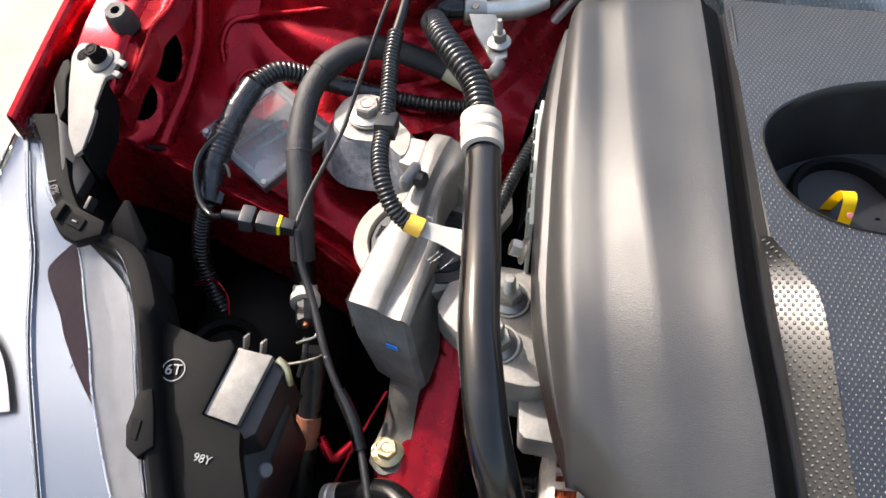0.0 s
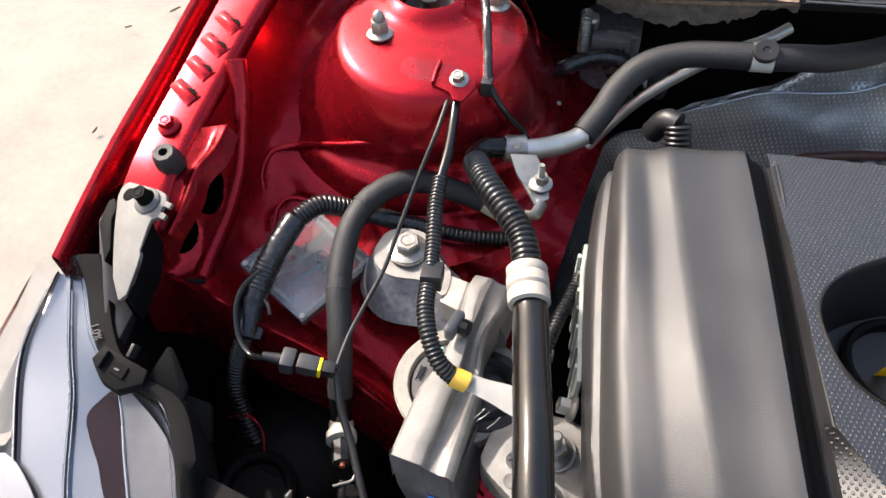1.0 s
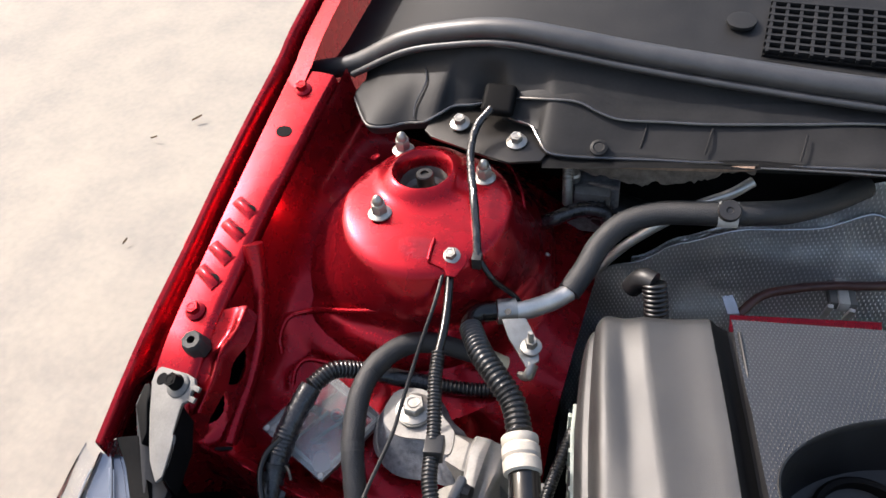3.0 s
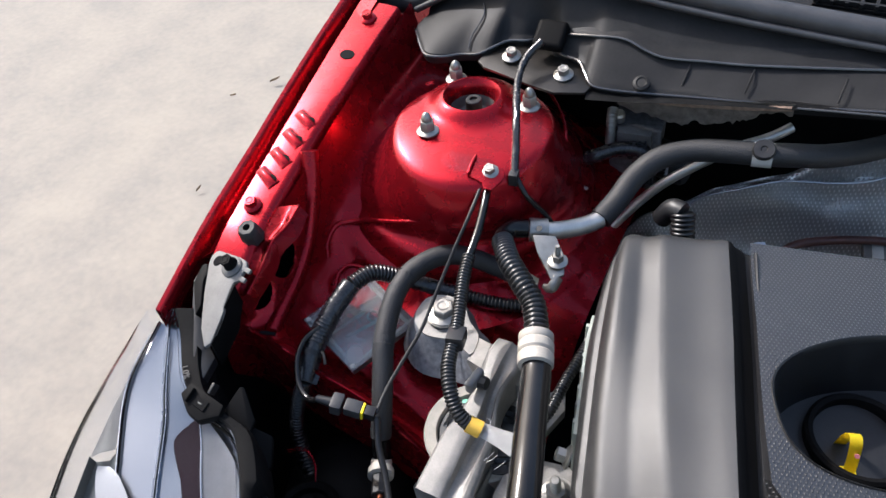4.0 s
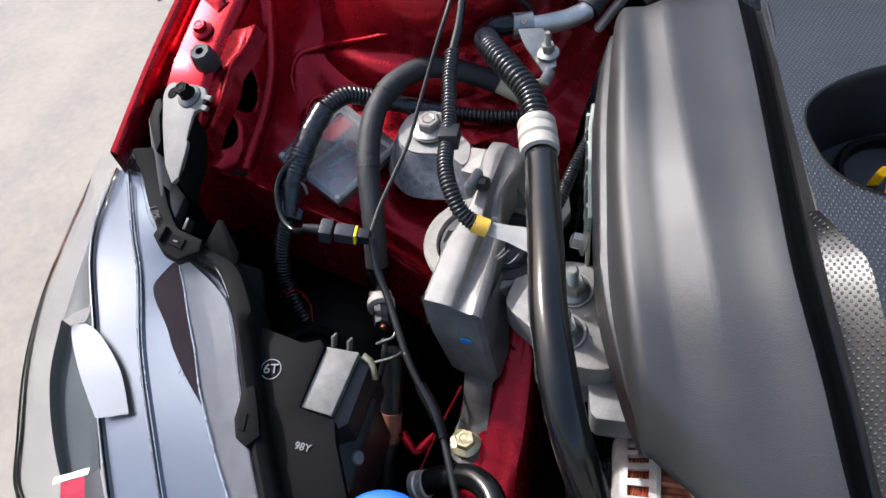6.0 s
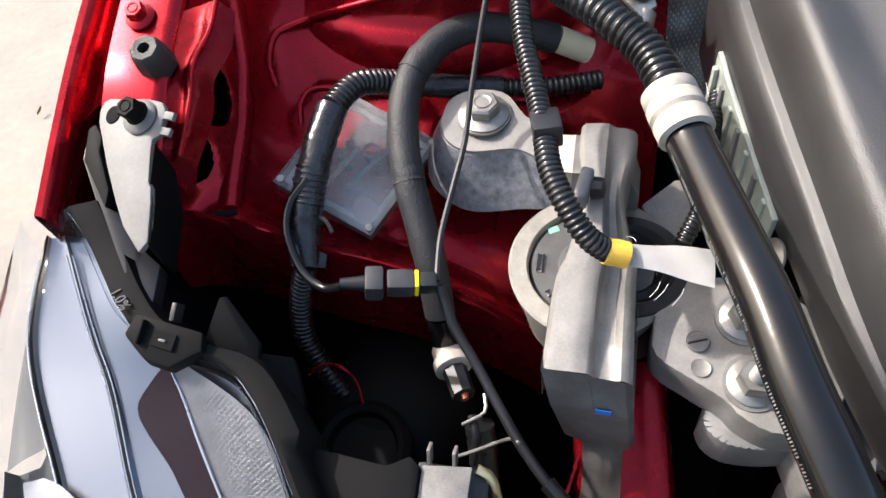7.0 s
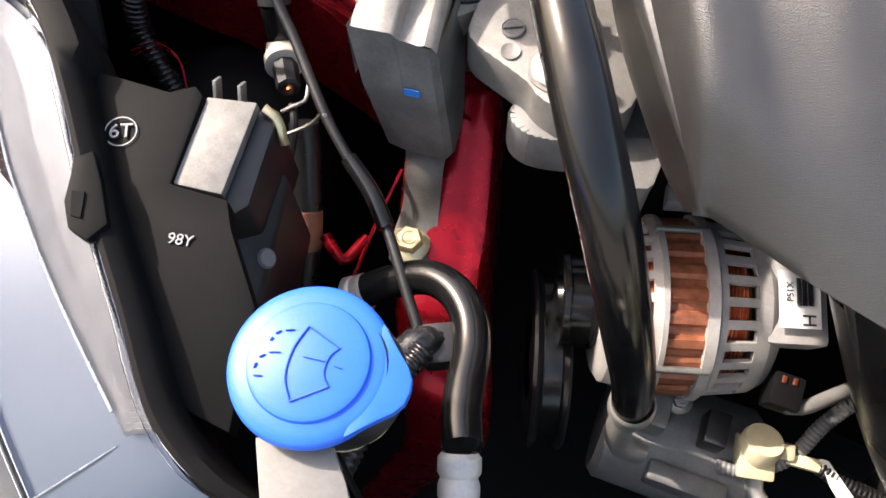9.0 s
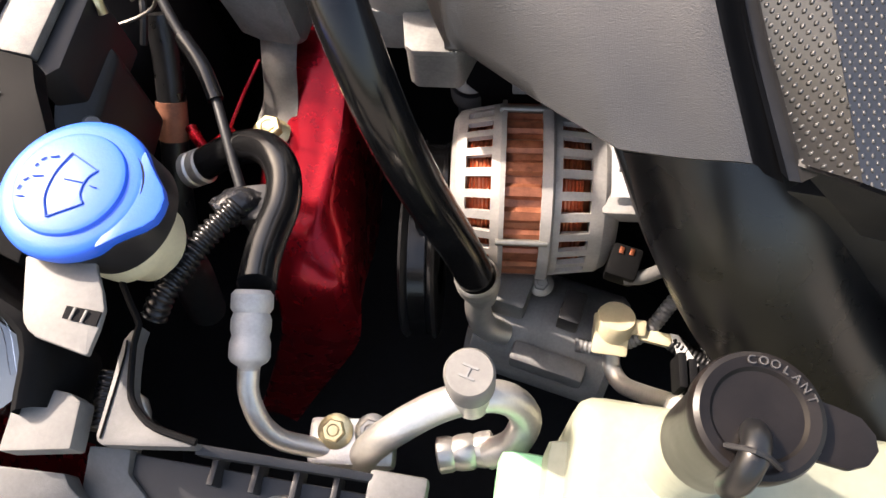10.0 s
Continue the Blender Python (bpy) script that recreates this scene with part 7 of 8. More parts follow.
part("loom", tube(tw[:6], 0.0036, seg=12, wob=0.0005), TAPE, tower_loom)
part("tail", tube(tw[5:], 0.0024, seg=10), RUBBER, tower_loom)
part("tie_clip", block((0.008, 0.010, 0.012), pose(-0.0575, 0.502, 0.911, 0, 0, 10), 0.001), BLACK, tower_loom)
part("cowl_boot", block((0.030, 0.030, 0.012), pose(-0.088, 0.660, 0.956, 28, 0, 4), 0.005, 4), STRAP, tower_loom)
side_bolt = thing("tower_side_bolt", "small bolt on the side of the strut tower", "bolt", (-0.031, 0.594, 0.835))
bolt(side_bolt, (-0.036, 0.596, 0.835), (1, -0.2, 0.1), 0.008, 0.0075, STEEL, 0.006, stud=0.006)

# brake unit behind the tower
abs_unit = thing("brake_unit", "dark hydraulic brake unit with a small white label", "brake unit", (-0.01, 0.68, 0.75))
part("block", block((0.050, 0.05, 0.06), pose(0.000, 0.690, 0.835, 0, 0, 8), 0.003), CASTD, abs_unit)
part("pump", turned([(0, 0.03), (0.018, 0.03), (0.02, 0.027), (0.02, -0.03)], (0.030, 0.680, 0.825), (1, -0.2, 0), 28), BLACK, abs_unit)
part("module", block((0.055, 0.04, 0.05), pose(-0.030, 0.690, 0.79, 0, 0, 8), 0.003), BLACK, abs_unit)
albl = part("label", slab([(0.030, 0.658, 0.847), (0.042, 0.656, 0.849), (0.043, 0.652, 0.828), (0.031, 0.654, 0.826)], 0.0005, up=(0.1, -1, 0.3)), PAPER, abs_unit, "white label with plain bars", smooth=False)
for k in range(4):
    part("print_bar", block((0.007, 0.0004, 0.0018), pose(0.0368, 0.6539 - 0.0009 * k, 0.8435 - 0.0045 * k, 0, 0, -8)), INK, albl)
part("fitting", turned([(0, 0.0), (0.006, 0.0), (0.006, 0.016), (0.004, 0.018), (0, 0.018)], (-0.018, 0.675, 0.862), (0.1, -0.4, 1), 12), ALU, abs_unit)
for k in range(3):
    part("bolt", turned([(0, 0), (0.0035, 0), (0.003, 0.003), (0, 0.003)], (-0.01 + 0.014 * k, 0.664, 0.855 - 0.012 * (k % 2)), (0, -1, 0.3), 12), STEEL, abs_unit)
part("black_hose", tube([(-0.040, 0.628, 0.84), (-0.033, 0.629, 0.845), (-0.025, 0.630, 0.85), (-0.011, 0.638, 0.855), (0.006, 0.643, 0.858), (0.020, 0.643, 0.856), (0.026, 0.640, 0.842), (0.027, 0.640, 0.82)], 0.0075, seg=14, wob=0.0006), TAPE, abs_unit)
part("white_tie", block((0.006, 0.004, 0.010), pose(-0.041, 0.622, 0.845, 0, 30, 0), 0.001), WHITE, abs_unit)
part("strap", slab([(-0.045, 0.64, 0.80), (-0.030, 0.635, 0.79), (-0.015, 0.60, 0.73), (-0.025, 0.60, 0.73)], 0.003), BLACK, abs_unit)

part("clear_module", block((0.034, 0.010, 0.045), pose(0.004, 0.660, 0.850, 15, 0, 6), 0.002), CASTM, abs_unit, "grey drilled valve block")
for k in range(5):
    part("port", turned([(0, 0), (0.0038, 0), (0.0038, 0.001), (0.0022, 0.001), (0.0020, -0.001), (0, -0.001)], (-0.006 + 0.010 * (k % 3), 0.6535 - 0.004 * (k // 3), 0.862 - 0.018 * (k // 3)), (0, -1, 0.27), 14), DARK, abs_unit)
part("braided_elbow", tube([(-0.022, 0.664, 0.885), (-0.020, 0.655, 0.880), (-0.019, 0.652, 0.868), (-0.019, 0.653, 0.852)], 0.0055, seg=14, ribs=0.0024, depth=0.0005), STEEL, abs_unit, "braided steel elbow")
part("cable_drop", tube([(-0.048, 0.640, 0.82), (-0.040, 0.622, 0.79), (-0.030, 0.605, 0.76), (-0.028, 0.59, 0.72)], 0.006, seg=12, wob=0.001), FOAM, abs_unit)

# retainer on the foam sleeve
ret = thing("sleeve_retainer", "black push retainer in a white strap on the sleeve", "clip", (0.127, 0.615, 0.90))
part("strap", tube([(0.118, 0.619, 0.901), (0.134, 0.621, 0.902)], 0.0112, seg=20), WHITE, ret, "white strap")
part("button", turned([(0.0095, 0), (0.0095, 0.003), (0.0085, 0.0042), (0.003, 0.004), (0.0022, 0.003), (0, 0.003)], (0.1265, 0.614, 0.9105), (0, -0.55, 1), 28), BLACK, ret)

# small things behind the cover
stub = thing("ribbed_stub", "short ribbed black breather stub behind the cover", "hose", (0.082, 0.545, 0.85))
part("stub", tube([(0.088, 0.530, 0.85), (0.084, 0.538, 0.866), (0.080, 0.546, 0.880)], 0.0105, seg=20, ribs=0.004, depth=0.0012), CORR, stub)
part("elbow", tube([(0.080, 0.546, 0.880), (0.070, 0.550, 0.878), (0.062, 0.552, 0.862)], 0.009, seg=16), BLACK, stub)
rc = thing("pipe_saddle", "white plastic saddle holding a thin black pipe", "clip", (0.2479, 0.6719, 0.7791))
part("saddle", block((0.024, 0.030, 0.010), pose(0.2456, 0.6696, 0.7814, 0, 0, 8), 0.002), PALE, rc)
part("strap", block((0.010, 0.034, 0.012), pose(0.2456, 0.6696, 0.7825, 0, 0, 8), 0.002), WHITE, rc)
part("pipe", tube([(0.1582, 0.6213, 0.7791), (0.1754, 0.6420, 0.7883), (0.2042, 0.6558, 0.7929), (0.2341, 0.6673, 0.7940), (0.2732, 0.6776, 0.7952), (0.3537, 0.7064, 0.7963)], 0.0044, seg=12), BROWN, rc, "thin brown-black pipe")
for k in range(2):
    part("leg", block((0.0055, 0.004, 0.030), pose(0.2364 + 0.0185 * k, 0.6558, 0.7699, 20), 0.0008), WHITE, rc)
part("hook", slab([(0.1398, 0.6259, 0.7929), (0.1490, 0.6282, 0.7952), (0.1582, 0.6167, 0.7848), (0.1478, 0.6144, 0.7825)], 0.002), FOIL, rc)
redp = thing("red_engine_panel", "dark red painted panel edge behind the engine", "panel", (0.2, 0.57, 0.80))
part("sheet", slab([(0.15, 0.615, 0.782), (0.28, 0.645, 0.782), (0.29, 0.58, 0.745), (0.16, 0.55, 0.745)], 0.004), RED, redp)
lettering("stamped_number", "56437", 0.011, frame_on((0.172, 0.692, 0.774), (1, 0.02, 0.05), (0.0, -0.75, 0.65)), FOIL, shield)
part("stamped_arrow", tube([(0.205, 0.699, 0.779), (0.2165, 0.7065, 0.787), (0.226, 0.699, 0.780)], 0.0012, seg=6, n=12), FOIL, shield)
lettering("stamped_number", "55437", 0.013, frame_on((0.170, 0.690, 0.768), (1, 0.02, 0.05), (0.0, -0.75, 0.65)), FOIL, shield)
lettering("stamped_code", "DA6V", 0.016, frame_on((0.172, 0.700, 0.783), (1, 0.02, 0.05), (0.0, -0.75, 0.65)), FOIL, shield)

# side of the engine: ribbed lead and small bolts
eside = thing("engine_side_fittings", "pale green-grey ribbed moulding on the side of the engine", "bracket", (0.06, 0.33, 0.80))
part("ribbed_lead", tube([(0.046, 0.43, 0.83), (0.043, 0.405, 0.830), (0.040, 0.375, 0.828), (0.038, 0.350, 0.824), (0.030, 0.330, 0.815)], 0.0048, seg=14, ribs=0.003, depth=0.0009), CORR, eside)
part("plate", slab([(0.0415, 0.432, 0.851), (0.0455, 0.405, 0.853), (0.0655, 0.326, 0.847), (0.0655, 0.326, 0.79), (0.0415, 0.432, 0.79)], 0.003, 0.0008, (-1, -0.25, 0)), SEAGREEN, eside, "pale green-grey moulded side")
for k in range(7):
    part("ridge", block((0.0030, 0.0040, 0.050), pose(0.0412 + 0.0036 * k, 0.424 - 0.0145 * k, 0.822, 0, 0, 14), 0.0010), PALE if k % 2 else SEAGREEN, eside)
bolt(eside, (0.068, 0.312, 0.838), (-1, -0.2, 0.3), 0.010, 0.009, STEEL, 0.007)
part("engine_label", slab([(0.0385, 0.430, 0.830), (0.044, 0.395, 0.830), (0.0515, 0.395, 0.805), (0.046, 0.430, 0.805)], 0.0005, up=(-1, 0, 0.3)), PAPER, eside, smooth=False)

# moulded sign on the lamp's upper rim
lettering("moulded_sign", "1.0%", 0.0075, frame_on((-0.2375, 0.2475, 0.8482), (0.72, -0.66, -0.2), (0.15, 0.1, 1)), DARKINK, lamp)

# ---- front: support, pipes, compressor, intake ----
sup = thing("filler_bracket", "pale grey bracket plate under the washer cap", "bracket", (0.02, 0.05, 0.80))
part("plate", slab([(-0.0023, 0.0651, 0.8145), (0.0070, 0.0453, 0.8145), (0.0096, 0.0411, 0.8145), (0.0124, 0.0389, 0.8145), (0.0168, 0.0371, 0.8145), (0.0368, 0.0353, 0.8145), (0.0383, 0.0356, 0.8145), (0.0383, 0.0364, 0.8145), (0.0380, 0.0453, 0.8145), (0.0368, 0.0529, 0.8145), (0.0333, 0.0587, 0.8145), (0.0268, 0.0670, 0.8145), (0.0236, 0.0723, 0.8145)], 0.003, 0.0010), PALE, sup)
part("slot", slab([(0.0231, 0.0506, 0.8152), (0.0367, 0.0514, 0.8152), (0.0371, 0.0459, 0.8152), (0.0235, 0.0459, 0.8152)], 0.0012), SHADE_BLACK, sup, "dark slot in the plate")
for k in range(2):
    part("slot_bar", block((0.0010, 0.0048, 0.0008), pose(0.0270 + 0.0046 * k, 0.0481, 0.8158, 10, 0, -8), 0.0003), PALE, sup)
cross = thing("front_support", "black plastic front support frame", "support frame", (0.07, 0.015, 0.74))
part("curved_arm", slab([(0.0315, 0.0485, 0.7850), (0.0328, 0.0530, 0.7850), (0.0359, 0.0561, 0.7850), (0.0363, 0.0494, 0.7850), (0.0395, 0.0392, 0.7850), (0.0426, 0.0312, 0.7850), (0.0457, 0.0272, 0.7850), (0.0497, 0.0240, 0.7850), (0.0581, 0.0200, 0.7850), (0.0756, 0.0187, 0.7850), (0.0742, 0.0165, 0.7850), (0.0412, 0.0090, 0.7850), (0.0386, 0.0099, 0.7850), (0.0372, 0.0120, 0.7850)], 0.010, 0.0010), PUCKG, cross, "dark grey curved arm")
part("arm_edge", tube([(0.0211, 0.0711, 0.7860), (0.0287, 0.0631, 0.7860), (0.0358, 0.0559, 0.7860), (0.0367, 0.0492, 0.7860), (0.0402, 0.0391, 0.7860), (0.0434, 0.0311, 0.7860), (0.0459, 0.0271, 0.7860), (0.0499, 0.0240, 0.7860), (0.0584, 0.0200, 0.7860), (0.0762, 0.0187, 0.7860)], 0.0014, seg=8), STRAP, cross, "glossy black edge of the arm")
part("arm_groove", tube([(0.0334, 0.0489, 0.7855), (0.0352, 0.0427, 0.7855), (0.0396, 0.0111, 0.7855)], 0.0004, seg=6), STRAP, cross)
part("crossbar", slab([(0.0720, 0.0192, 0.7750), (0.129, 0.0262, 0.757), (0.155, 0.029, 0.749), (0.155, 0.0255, 0.748), (0.130, 0.0228, 0.756), (0.0720, 0.0150, 0.774)], 0.008, 0.0010), BLACK, cross)
part("apron", slab([(0.045, 0.010, 0.765), (0.14, 0.020, 0.742), (0.20, 0.022, 0.735), (0.20, -0.06, 0.72), (0.04, -0.06, 0.745)], 0.01, 0.0015), BLACK, cross)
for k in range(5):
    part("web", block((0.0025, 0.012, 0.014), pose(0.078 + 0.0155 * k, 0.012 + 0.0015 * k, 0.758 - 0.0042 * k, 0, 0, 5), 0.0005), BLACK, cross)
part("left_block", slab([(0.0021, 0.0220, 0.7900), (0.0025, 0.0229, 0.7900), (0.0209, 0.0237, 0.7900), (0.0236, 0.0237, 0.7900), (0.0284, 0.0220, 0.7900), (0.0288, 0.0212, 0.7900), (0.0328, 0.0046, 0.7900), (0.0064, -0.0029, 0.7900)], 0.012, 0.0012), PALE, cross)
part("ribbed_post", tube([(0.0252, 0.0375, 0.7720), (0.0270, 0.0269, 0.7720), (0.0308, 0.0143, 0.7720)], 0.0045, seg=14, ribs=0.0022, depth=0.0007), CORR, cross, "black ribbed post behind the plate")
part("left_step", slab([(-0.015, -0.010, 0.776), (0.0260, -0.0040, 0.775), (0.0290, -0.0080, 0.773), (0.0340, -0.0110, 0.770), (0.034, -0.05, 0.765), (-0.02, -0.05, 0.772)], 0.012, 0.0012), PUCKG, cross)
part("front_lug", slab([(0.0280, 0.0080, 0.770), (0.0450, 0.0110, 0.770), (0.0460, 0.0020, 0.766), (0.0550, -0.0050, 0.760), (0.055, -0.03, 0.755), (0.0280, -0.0120, 0.760)], 0.012, 0.0012), PUCKG, cross)
part("right_lug", block((0.024, 0.016, 0.012), pose(0.149, 0.022, 0.748, 0, 0, 5), 0.002), PUCKG, cross)
bonnet_rod = thing("support_rod", "grey steel rod with a hooked end", "rod", (0.03, 0.01, 0.735))
part("rod", tube([(0.021, 0.031, 0.745), (0.027, 0.032, 0.746), (0.031, 0.028, 0.745), (0.032, 0.023, 0.743), (0.031, 0.013, 0.740), (0.032, 0.006, 0.738), (0.038, 0.002, 0.738), (0.053, 0.001, 0.740), (0.074, 0.004, 0.743), (0.109, 0.008, 0.748)], 0.0034, seg=12), STEEL, bonnet_rod)
fit = thing("pipe_flange", "pipe flange block with two bolts", "flange", (0.118, 0.04, 0.70))
part("block", block((0.040, 0.022, 0.014), pose(0.118, 0.041, 0.713, 0, 0, 12), 0.003), ALU, fit)
bolt(fit, (0.110, 0.0435, 0.720), (0, -0.1, 1), 0.0095, 0.0082, GOLD, 0.004, label="gold passivated bolt")
bolt(fit, (0.1265, 0.0475, 0.720), (0, -0.1, 1), 0.0095, 0.0082, STEEL, 0.004)
crimp = thing("lower_crimp", "ribbed aluminium crimp on the lower hose", "crimp", (0.17, 0.052, 0.71))
part("crimp", lathe(bmesh.new(), [(0.0065, -0.014), (0.0085, -0.013), (0.0085, -0.008), (0.0076, -0.006), (0.0085, -0.003), (0.0085, 0.002), (0.0076, 0.004), (0.0085, 0.007), (0.0085, 0.012), (0.0065, 0.013)], axis_matrix((0.170, 0.051, 0.709), (0.9, 0.35, 0.05)), 24), ALU, crimp)
lettering("cap_letter", "H", 0.009, frame_on((0.169, 0.067, 0.7942), (0.16, 0.98, 0), (0, 0, 1)), GREYP, sup)

comp = thing("compressor", "grey alloy compressor under the alternator", "compressor", (0.19, 0.165, 0.50))
part("body", turned([(0, -0.05), (0.035, -0.05), (0.040, -0.045), (0.040, 0.045), (0.036, 0.05), (0, 0.05)], (0.195, 0.168, 0.555), (1, -0.1, 0), 36), CASTM, comp)
part("port_elbow", tube([(0.149, 0.157, 0.632), (0.150, 0.152, 0.612), (0.156, 0.148, 0.596), (0.168, 0.15, 0.585)], 0.0085, seg=16), ALU, comp)
part("port_boss", block((0.03, 0.03, 0.03), pose(0.165, 0.175, 0.60, 0, 0, -6), 0.004), CASTM, comp)
part("black_plug", block((0.014, 0.022, 0.020), pose(0.208, 0.168, 0.607, 0, 0, -6), 0.002), BLACK, comp)
part("lug", block((0.05, 0.014, 0.02), pose(0.20, 0.137, 0.58, 0, 0, -6), 0.003), CASTM, comp)
bolt(comp, (0.185, 0.182, 0.606), (0, -0.2, 1), 0.009, 0.0085, STEEL, 0.005)
big = thing("drive_pulley", "black drive pulley seen edge-on", "pulley", (0.095, 0.195, 0.55))
part("rim", turned([(0.03, -0.012), (0.060, -0.012), (0.062, -0.010), (0.058, -0.006), (0.058, 0.006), (0.062, 0.010), (0.060, 0.012), (0.03, 0.012)], (0.098, 0.200, 0.572), (0.98, 0.19, 0), 56), DARK, big)
part("hub", turned([(0, -0.010), (0.016, -0.010), (0.018, -0.006), (0.031, -0.004), (0.031, 0.004), (0.018, 0.006), (0.016, 0.010), (0, 0.010)], (0.098, 0.200, 0.572), (0.98, 0.19, 0), 40), CASTM, big, "grey metal hub")
part("belt", turned([(0.0582, -0.0055), (0.0605, -0.0055), (0.0605, 0.0055), (0.0582, 0.0055)], (0.098, 0.200, 0.572), (0.98, 0.19, 0), 56), RUBBER, big, "black rubber belt in the groove")

# alternator details
up = Vector((0, -0.25, 0.97))
ac0 = Vector((0.163, 0.228, 0.644))
o = ac0 + AX * 0.060 + up * 0.0515
lm = frame_on(o, Vector((-0.19, 1, 0.2)), up)
part("rear_block", block((0.034, 0.050, 0.022), Matrix.Translation(ac0 + AX * 0.060 + up * 0.036) @ pose(0, 0, 0, 14, 0, 11), 0.004), ALLOY, alt)
lbl = part("label", block((0.032, 0.022, 0.0006), lm, 0), PAPER, alt, "white printed label", smooth=False)
lettering("label_letter", "H", 0.010, lm @ Matrix.Translation((-0.0115, -0.005, 0.0005)), INK, lbl)
lettering("label_code", "P51X", 0.005, lm @ Matrix.Translation((0.004, 0.005, 0.0005)), INK, lbl)
for k in range(3):
    part("label_bar", block((0.015, 0.0016, 0.0003), lm @ Matrix.Translation((0.004, 0.0005 - 0.003 * k, 0.0005))), INK, lbl)
part("lug", slab([ac0 + AX * -0.02 + Vector((0, 0.045, 0.052)), ac0 + AX * 0.0 + Vector((0, 0.045, 0.052)), ac0 + AX * 0.0 + Vector((0, 0.07, 0.05)), ac0 + AX * -0.02 + Vector((0, 0.075, 0.05))], 0.012, 0.002), ALLOY, alt)
plugb = thing("alternator_plug", "black plug with red contacts and a pale braided lead", "connector", (0.226, 0.185, 0.65))
part("body", block((0.018, 0.020, 0.020), pose(0.230, 0.186, 0.654, 10, 0, -6), 0.0025), STRAP, plugb)
for k in range(2):
    part("contact", block((0.0025, 0.004, 0.001), pose(0.227 + 0.006 * k, 0.190, 0.6655, 10, 0, -6), 0.0003), COPPER, plugb)
part("braided_lead", tube([(0.232, 0.178, 0.654), (0.242, 0.180, 0.656), (0.254, 0.188, 0.656), (0.270, 0.20, 0.652)], 0.0042, seg=12, wob=0.0003), PALE, plugb, "pale braided lead")
part("lower_lead", tube([(0.215, 0.150, 0.595), (0.235, 0.152, 0.598), (0.256, 0.165, 0.605), (0.268, 0.185, 0.62), (0.28, 0.20, 0.64)], 0.0048, seg=12, ribs=0.003, depth=0.0006), GREYP, plugb)
yc = thing("cream_connector", "cream plastic connector with a side latch", "connector", (0.236, 0.163, 0.60))
part("body", turned([(0, -0.012), (0.0115, -0.012), (0.0125, -0.010), (0.0125, 0.008), (0.0115, 0.010), (0, 0.010)], (0.236, 0.165, 0.606), (0, 0.35, 1), 24), CREAM, yc)
part("shell", block((0.022, 0.026, 0.014), pose(0.235, 0.160, 0.602, 20, 0, 6), 0.002), CREAM, yc)
part("step", block((0.012, 0.010, 0.010), pose(0.249, 0.166, 0.609, 20, 0, 6), 0.0015), CREAM, yc)
part("latch", block((0.020, 0.008, 0.008), pose(0.262, 0.163, 0.606, 10, 0, -2), 0.0015), CREAM, yc)
part("wire", tube([(0.272, 0.163, 0.606), (0.286, 0.158, 0.604), (0.302, 0.154, 0.602), (0.322, 0.152, 0.600)], 0.0058, seg=14, ribs=0.003, depth=0.0006), CORR, yc, "black ribbed lead")
part("tip", tube([(0.300, 0.147, 0.604), (0.312, 0.147, 0.604)], 0.0014, seg=8), YTAPE, yc, "amber tape tip")
part("paper_flag", slab([(0.270, 0.166, 0.612), (0.275, 0.166, 0.612), (0.292, 0.149, 0.608), (0.302, 0.146, 0.607), (0.300, 0.142, 0.606), (0.286, 0.143, 0.606), (0.278, 0.152, 0.608)], 0.0006), PAPER, yc, smooth=False)
cp = thing("coolant_pipe", "bare metal coolant pipe into the reservoir", "pipe", (0.25, 0.14, 0.58))
part("pipe", tube([(0.238, 0.152, 0.596), (0.241, 0.143, 0.588), (0.249, 0.133, 0.590), (0.262, 0.126, 0.605), (0.270, 0.115, 0.640), (0.268, 0.100, 0.69), (0.258, 0.088, 0.73)], 0.0058, seg=14), ALU, cp)
part("clamp", turned([(0.0075, -0.004), (0.0085, -0.004), (0.0085, 0.004), (0.0075, 0.004)], (0.262, 0.092, 0.715), (0.1, 0.5, -1), 20), STEEL, cp)

# intake duct in front of the engine
duct = thing("intake_duct", "smooth black intake duct in front of the engine", "duct", (0.27, 0.14, 0.66))
part("left_leg", tube([(0.240, 0.205, 0.79), (0.266, 0.180, 0.755), (0.296, 0.163, 0.715), (0.328, 0.150, 0.68), (0.37, 0.135, 0.65)], lambda u: 0.042 + 0.004 * u, seg=28), DUCT, duct)
part("left_seam", tube([(0.205, 0.182, 0.790), (0.231, 0.160, 0.752), (0.263, 0.143, 0.708), (0.292, 0.131, 0.672)], 0.0024, seg=8), BLACK, duct)
part("right_leg", tube([(0.350, 0.21, 0.80), (0.365, 0.185, 0.765), (0.385, 0.165, 0.725), (0.41, 0.150, 0.69), (0.47, 0.14, 0.66)], lambda u: 0.034, seg=28), BLACK, duct)
part("front_wall", slab([(0.27, 0.165, 0.80), (0.62, 0.165, 0.82), (0.62, 0.15, 0.50), (0.33, 0.15, 0.50)], 0.02, 0.002, (0, -1, 0)), BLACK, duct)
# sensor by the block
sens = thing("round_sensor", "black round sensor with a white printed top", "sensor", (0.109, 0.30, 0.60))
part("body", turned([(0, 0.648), (0.013, 0.648), (0.014, 0.645), (0.014, 0.63), (0.010, 0.62), (0.010, 0.55), (0, 0.55)], (0.109, 0.302, 0), seg=28), BLACK, sens)
part("top", turned([(0, 0.6482), (0.0128, 0.6482), (0.0128, 0.6486), (0, 0.6486)], (0.109, 0.302, 0), seg=28), WHITE, sens, "white printed top")
part("band", turned([(0.0142, 0.632), (0.0146, 0.634), (0.0146, 0.643), (0.0142, 0.645)], (0.109, 0.302, 0), seg=28), PALE, sens, "pale printed band")
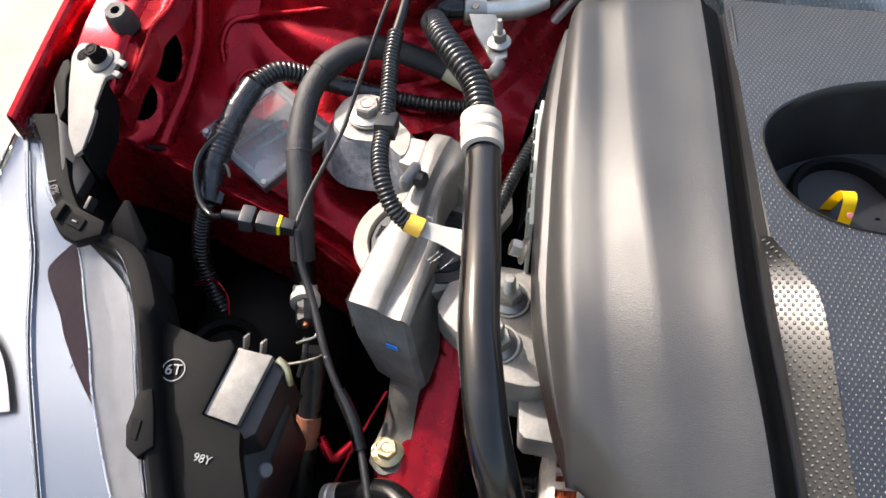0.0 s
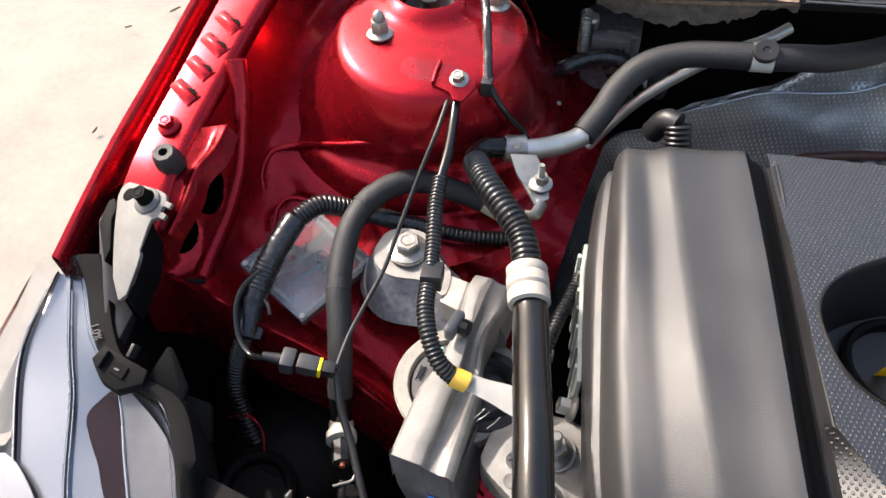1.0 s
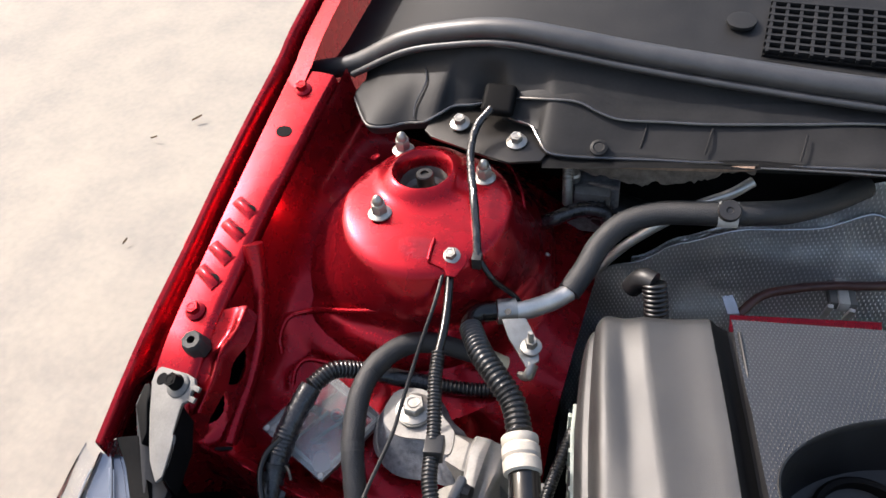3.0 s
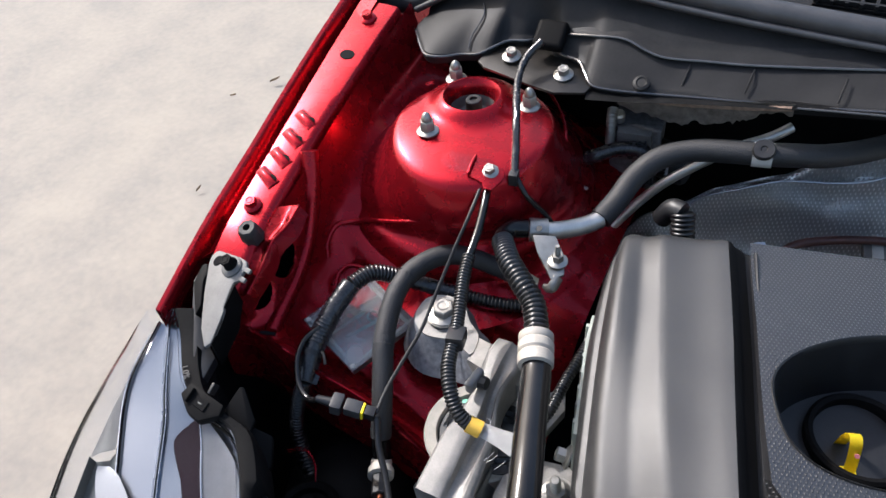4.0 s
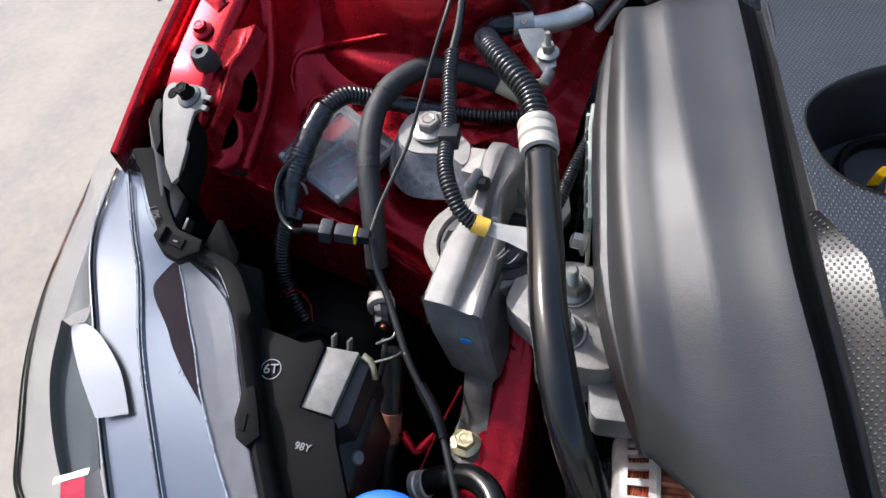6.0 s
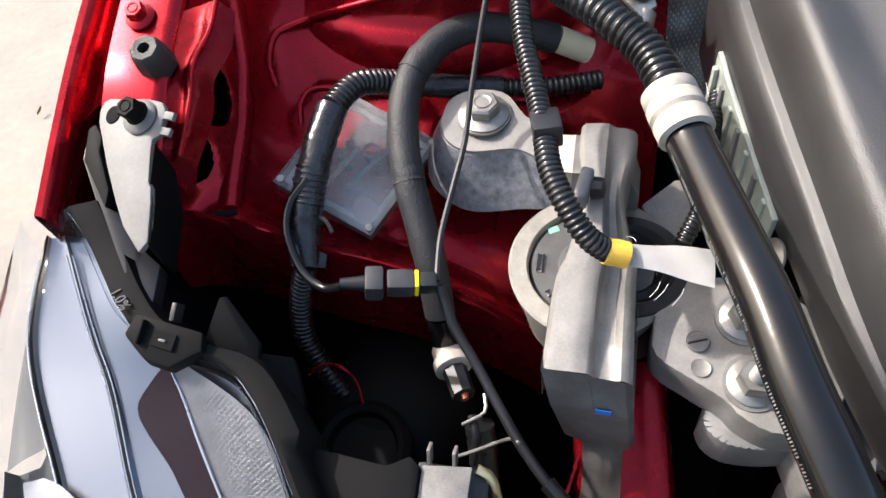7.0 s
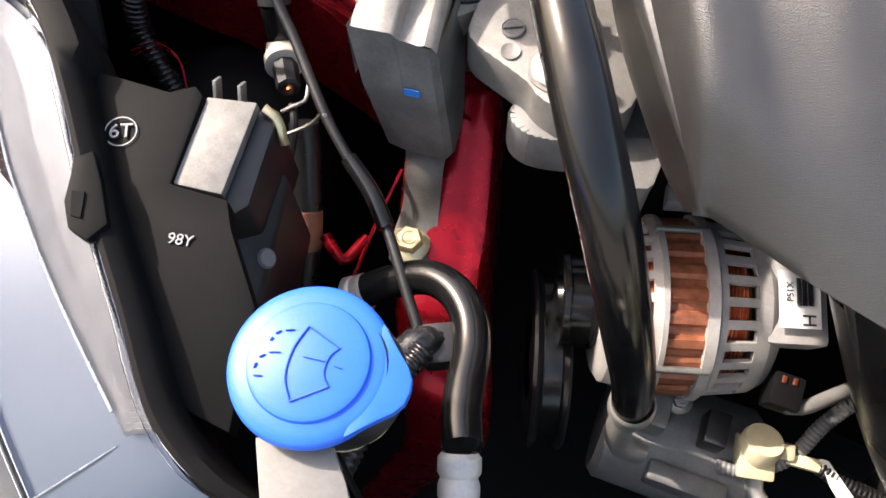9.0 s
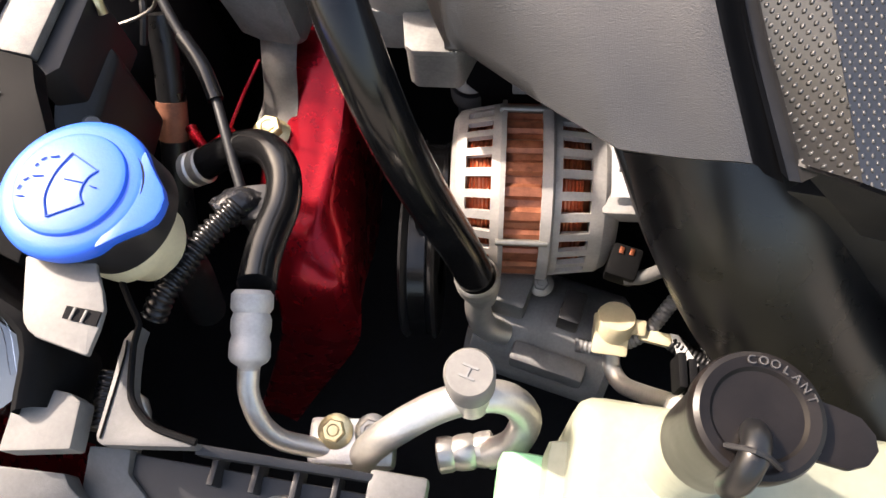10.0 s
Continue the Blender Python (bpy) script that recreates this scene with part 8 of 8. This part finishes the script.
lettering("code", "P51", 0.008, frame_on((0.109, 0.3015, 0.6490), (1, 0, 0), (0, 0, 1)), INK, sens)

# coolant cap lettering and bar
for k, ch in enumerate("COOLANT"):
    a = radians(104 - 12.5 * k)
    lettering("cap_letter", ch, 0.0036, frame_on(KC + Vector((0.0152 * math.cos(a), 0.0152 * math.sin(a), 0.8502)), (math.sin(a), -math.cos(a), 0), (0, 0, 1)), DARKINK, rcap, 0.0005)
part("cap_tab", slab([KC + Vector((x, y, 0.8458)) for x, y in ((0.015, 0.0095), (0.022, 0.0085), (0.0285, 0.0070), (0.0325, 0.0030), (0.0335, -0.0015), (0.0310, -0.0060), (0.0260, -0.0085), (0.0165, -0.0080))], 0.0035, 0.0010), CAPM, res)
part("overflow_nozzle", tube([KC + Vector((-0.0005, -0.0050, 0.8475)), KC + Vector((-0.0010, -0.0080, 0.8525)), KC + Vector((-0.0018, -0.0125, 0.8545)), KC + Vector((-0.0026, -0.0165, 0.8520)), KC + Vector((-0.0032, -0.0190, 0.8470)), KC + Vector((-0.0034, -0.0195, 0.8400))], 0.0042, seg=18), DUCT, res, "glossy black overflow elbow")
part("strap", tube([KC + Vector((-0.0085, -0.0110, 0.8505)), KC + Vector((-0.0018, -0.0128, 0.8592)), KC + Vector((0.0065, -0.0135, 0.8500))], 0.0009, seg=6), BLACK, res)
for k in range(3):
    part("rear_clip", block((0.0030, 0.012 - 0.002 * k, 0.012), pose(0.2385 + 0.0036 * k, 0.078, 0.815 - 0.001 * k, 0, 0, 10), 0.0010), STRAP, res)
part("coolant", block((0.040, 0.030, 0.05), pose(0.206, 0.040, 0.71, 0, 0, 5), 0.006), GREEN, res, "green coolant seen through the lower tank")
part("step", block((0.19, 0.062, 0.06), pose(0.300, 0.038, 0.72, 0, 0, 5), 0.008), TANK, res)

# loom beside the washer neck
wl = thing("washer_loom", "ribbed black loom wrapped beside the washer neck", "loom", (0.02, 0.11, 0.72))
part("ribbed", tube([(0.038, 0.130, 0.752), (0.033, 0.120, 0.751), (0.028, 0.110, 0.750), (0.0238, 0.0967, 0.749), (0.0191, 0.0796, 0.748), (0.016, 0.070, 0.742)], 0.0062, seg=18, ribs=0.0036, depth=0.0013), CORR, wl)
part("wrapped", tube([(0.040, 0.138, 0.738), (0.034, 0.134, 0.744), (0.028, 0.125, 0.745)], 0.0085, seg=16, wob=0.0016), TAPE, wl)
part("black_box", block((0.016, 0.020, 0.014), pose(0.043, 0.137, 0.738, 0, 0, 20), 0.002), BLACK, wl)
part("crimped_end", lathe(bmesh.new(), [(0.0088, -0.006), (0.010, -0.005), (0.010, -0.001), (0.009, 0.0), (0.010, 0.002), (0.010, 0.006), (0.0085, 0.007)], axis_matrix((-0.008, 0.159, 0.721), (1, 0.3, 0.5)), 22), ALU, wl, "aluminium crimp")

# dead leaves on the ground
for x, y, s, r in ((-1.548, 1.51, 0.012, 20), (-1.469, 1.637, 0.018, 50), (-1.328, 1.087, 0.010, 80)):
    bm = bmesh.new()
    rows = []
    for k in range(9):
        u = k / 8
        w = math.sin(math.pi * u) ** 0.8 * 0.32
        rows.append([Vector((s * (u - 0.5) * 2, s * w * v, 0.014 + 0.004 * v * v + 0.006 * u * u)) for v in (-1, -0.5, 0, 0.5, 1)])
    grid(bm, [[Vector((x, y, 0)) + Matrix.Rotation(radians(r), 3, "Z") @ p for p in row] for row in rows])
    bmesh.ops.solidify(bm, geom=bm.faces[:], thickness=0.0008)
    single("dry_leaf", bm, LEAF, "curled brown dry leaf on the yard", "leaf", (x, y, 0.012), group="dry leaves")

# pale print along the air-conditioning hose, unreadable
hp3 = spline(ac[1:9], 190)
bm = bmesh.new()
for k in range(4, 184):
    u = k / 190
    r = random.Random(k)
    if any(a < u < b for a, b in ((0.16, 0.19), (0.27, 0.29), (0.40, 0.43), (0.64, 0.78))) or r.random() < 0.12:
        continue
    d = (hp3[k + 1] - hp3[k - 1]).normalized()
    n = Vector((-0.93, -0.30, 0.10))
    n = (n - d * n.dot(d)).normalized()
    box(bm, (r.uniform(0.0003, 0.0008), r.uniform(0.0012, 0.0022), 0.0002), frame_on(hp3[k] + n * 0.0112, d, n))
tagged(part("hose_print", bm, WORNINK, bpy.data.objects["air_conditioning_hose"], smooth=False), "worn pale print along the hose", kind="stuff")
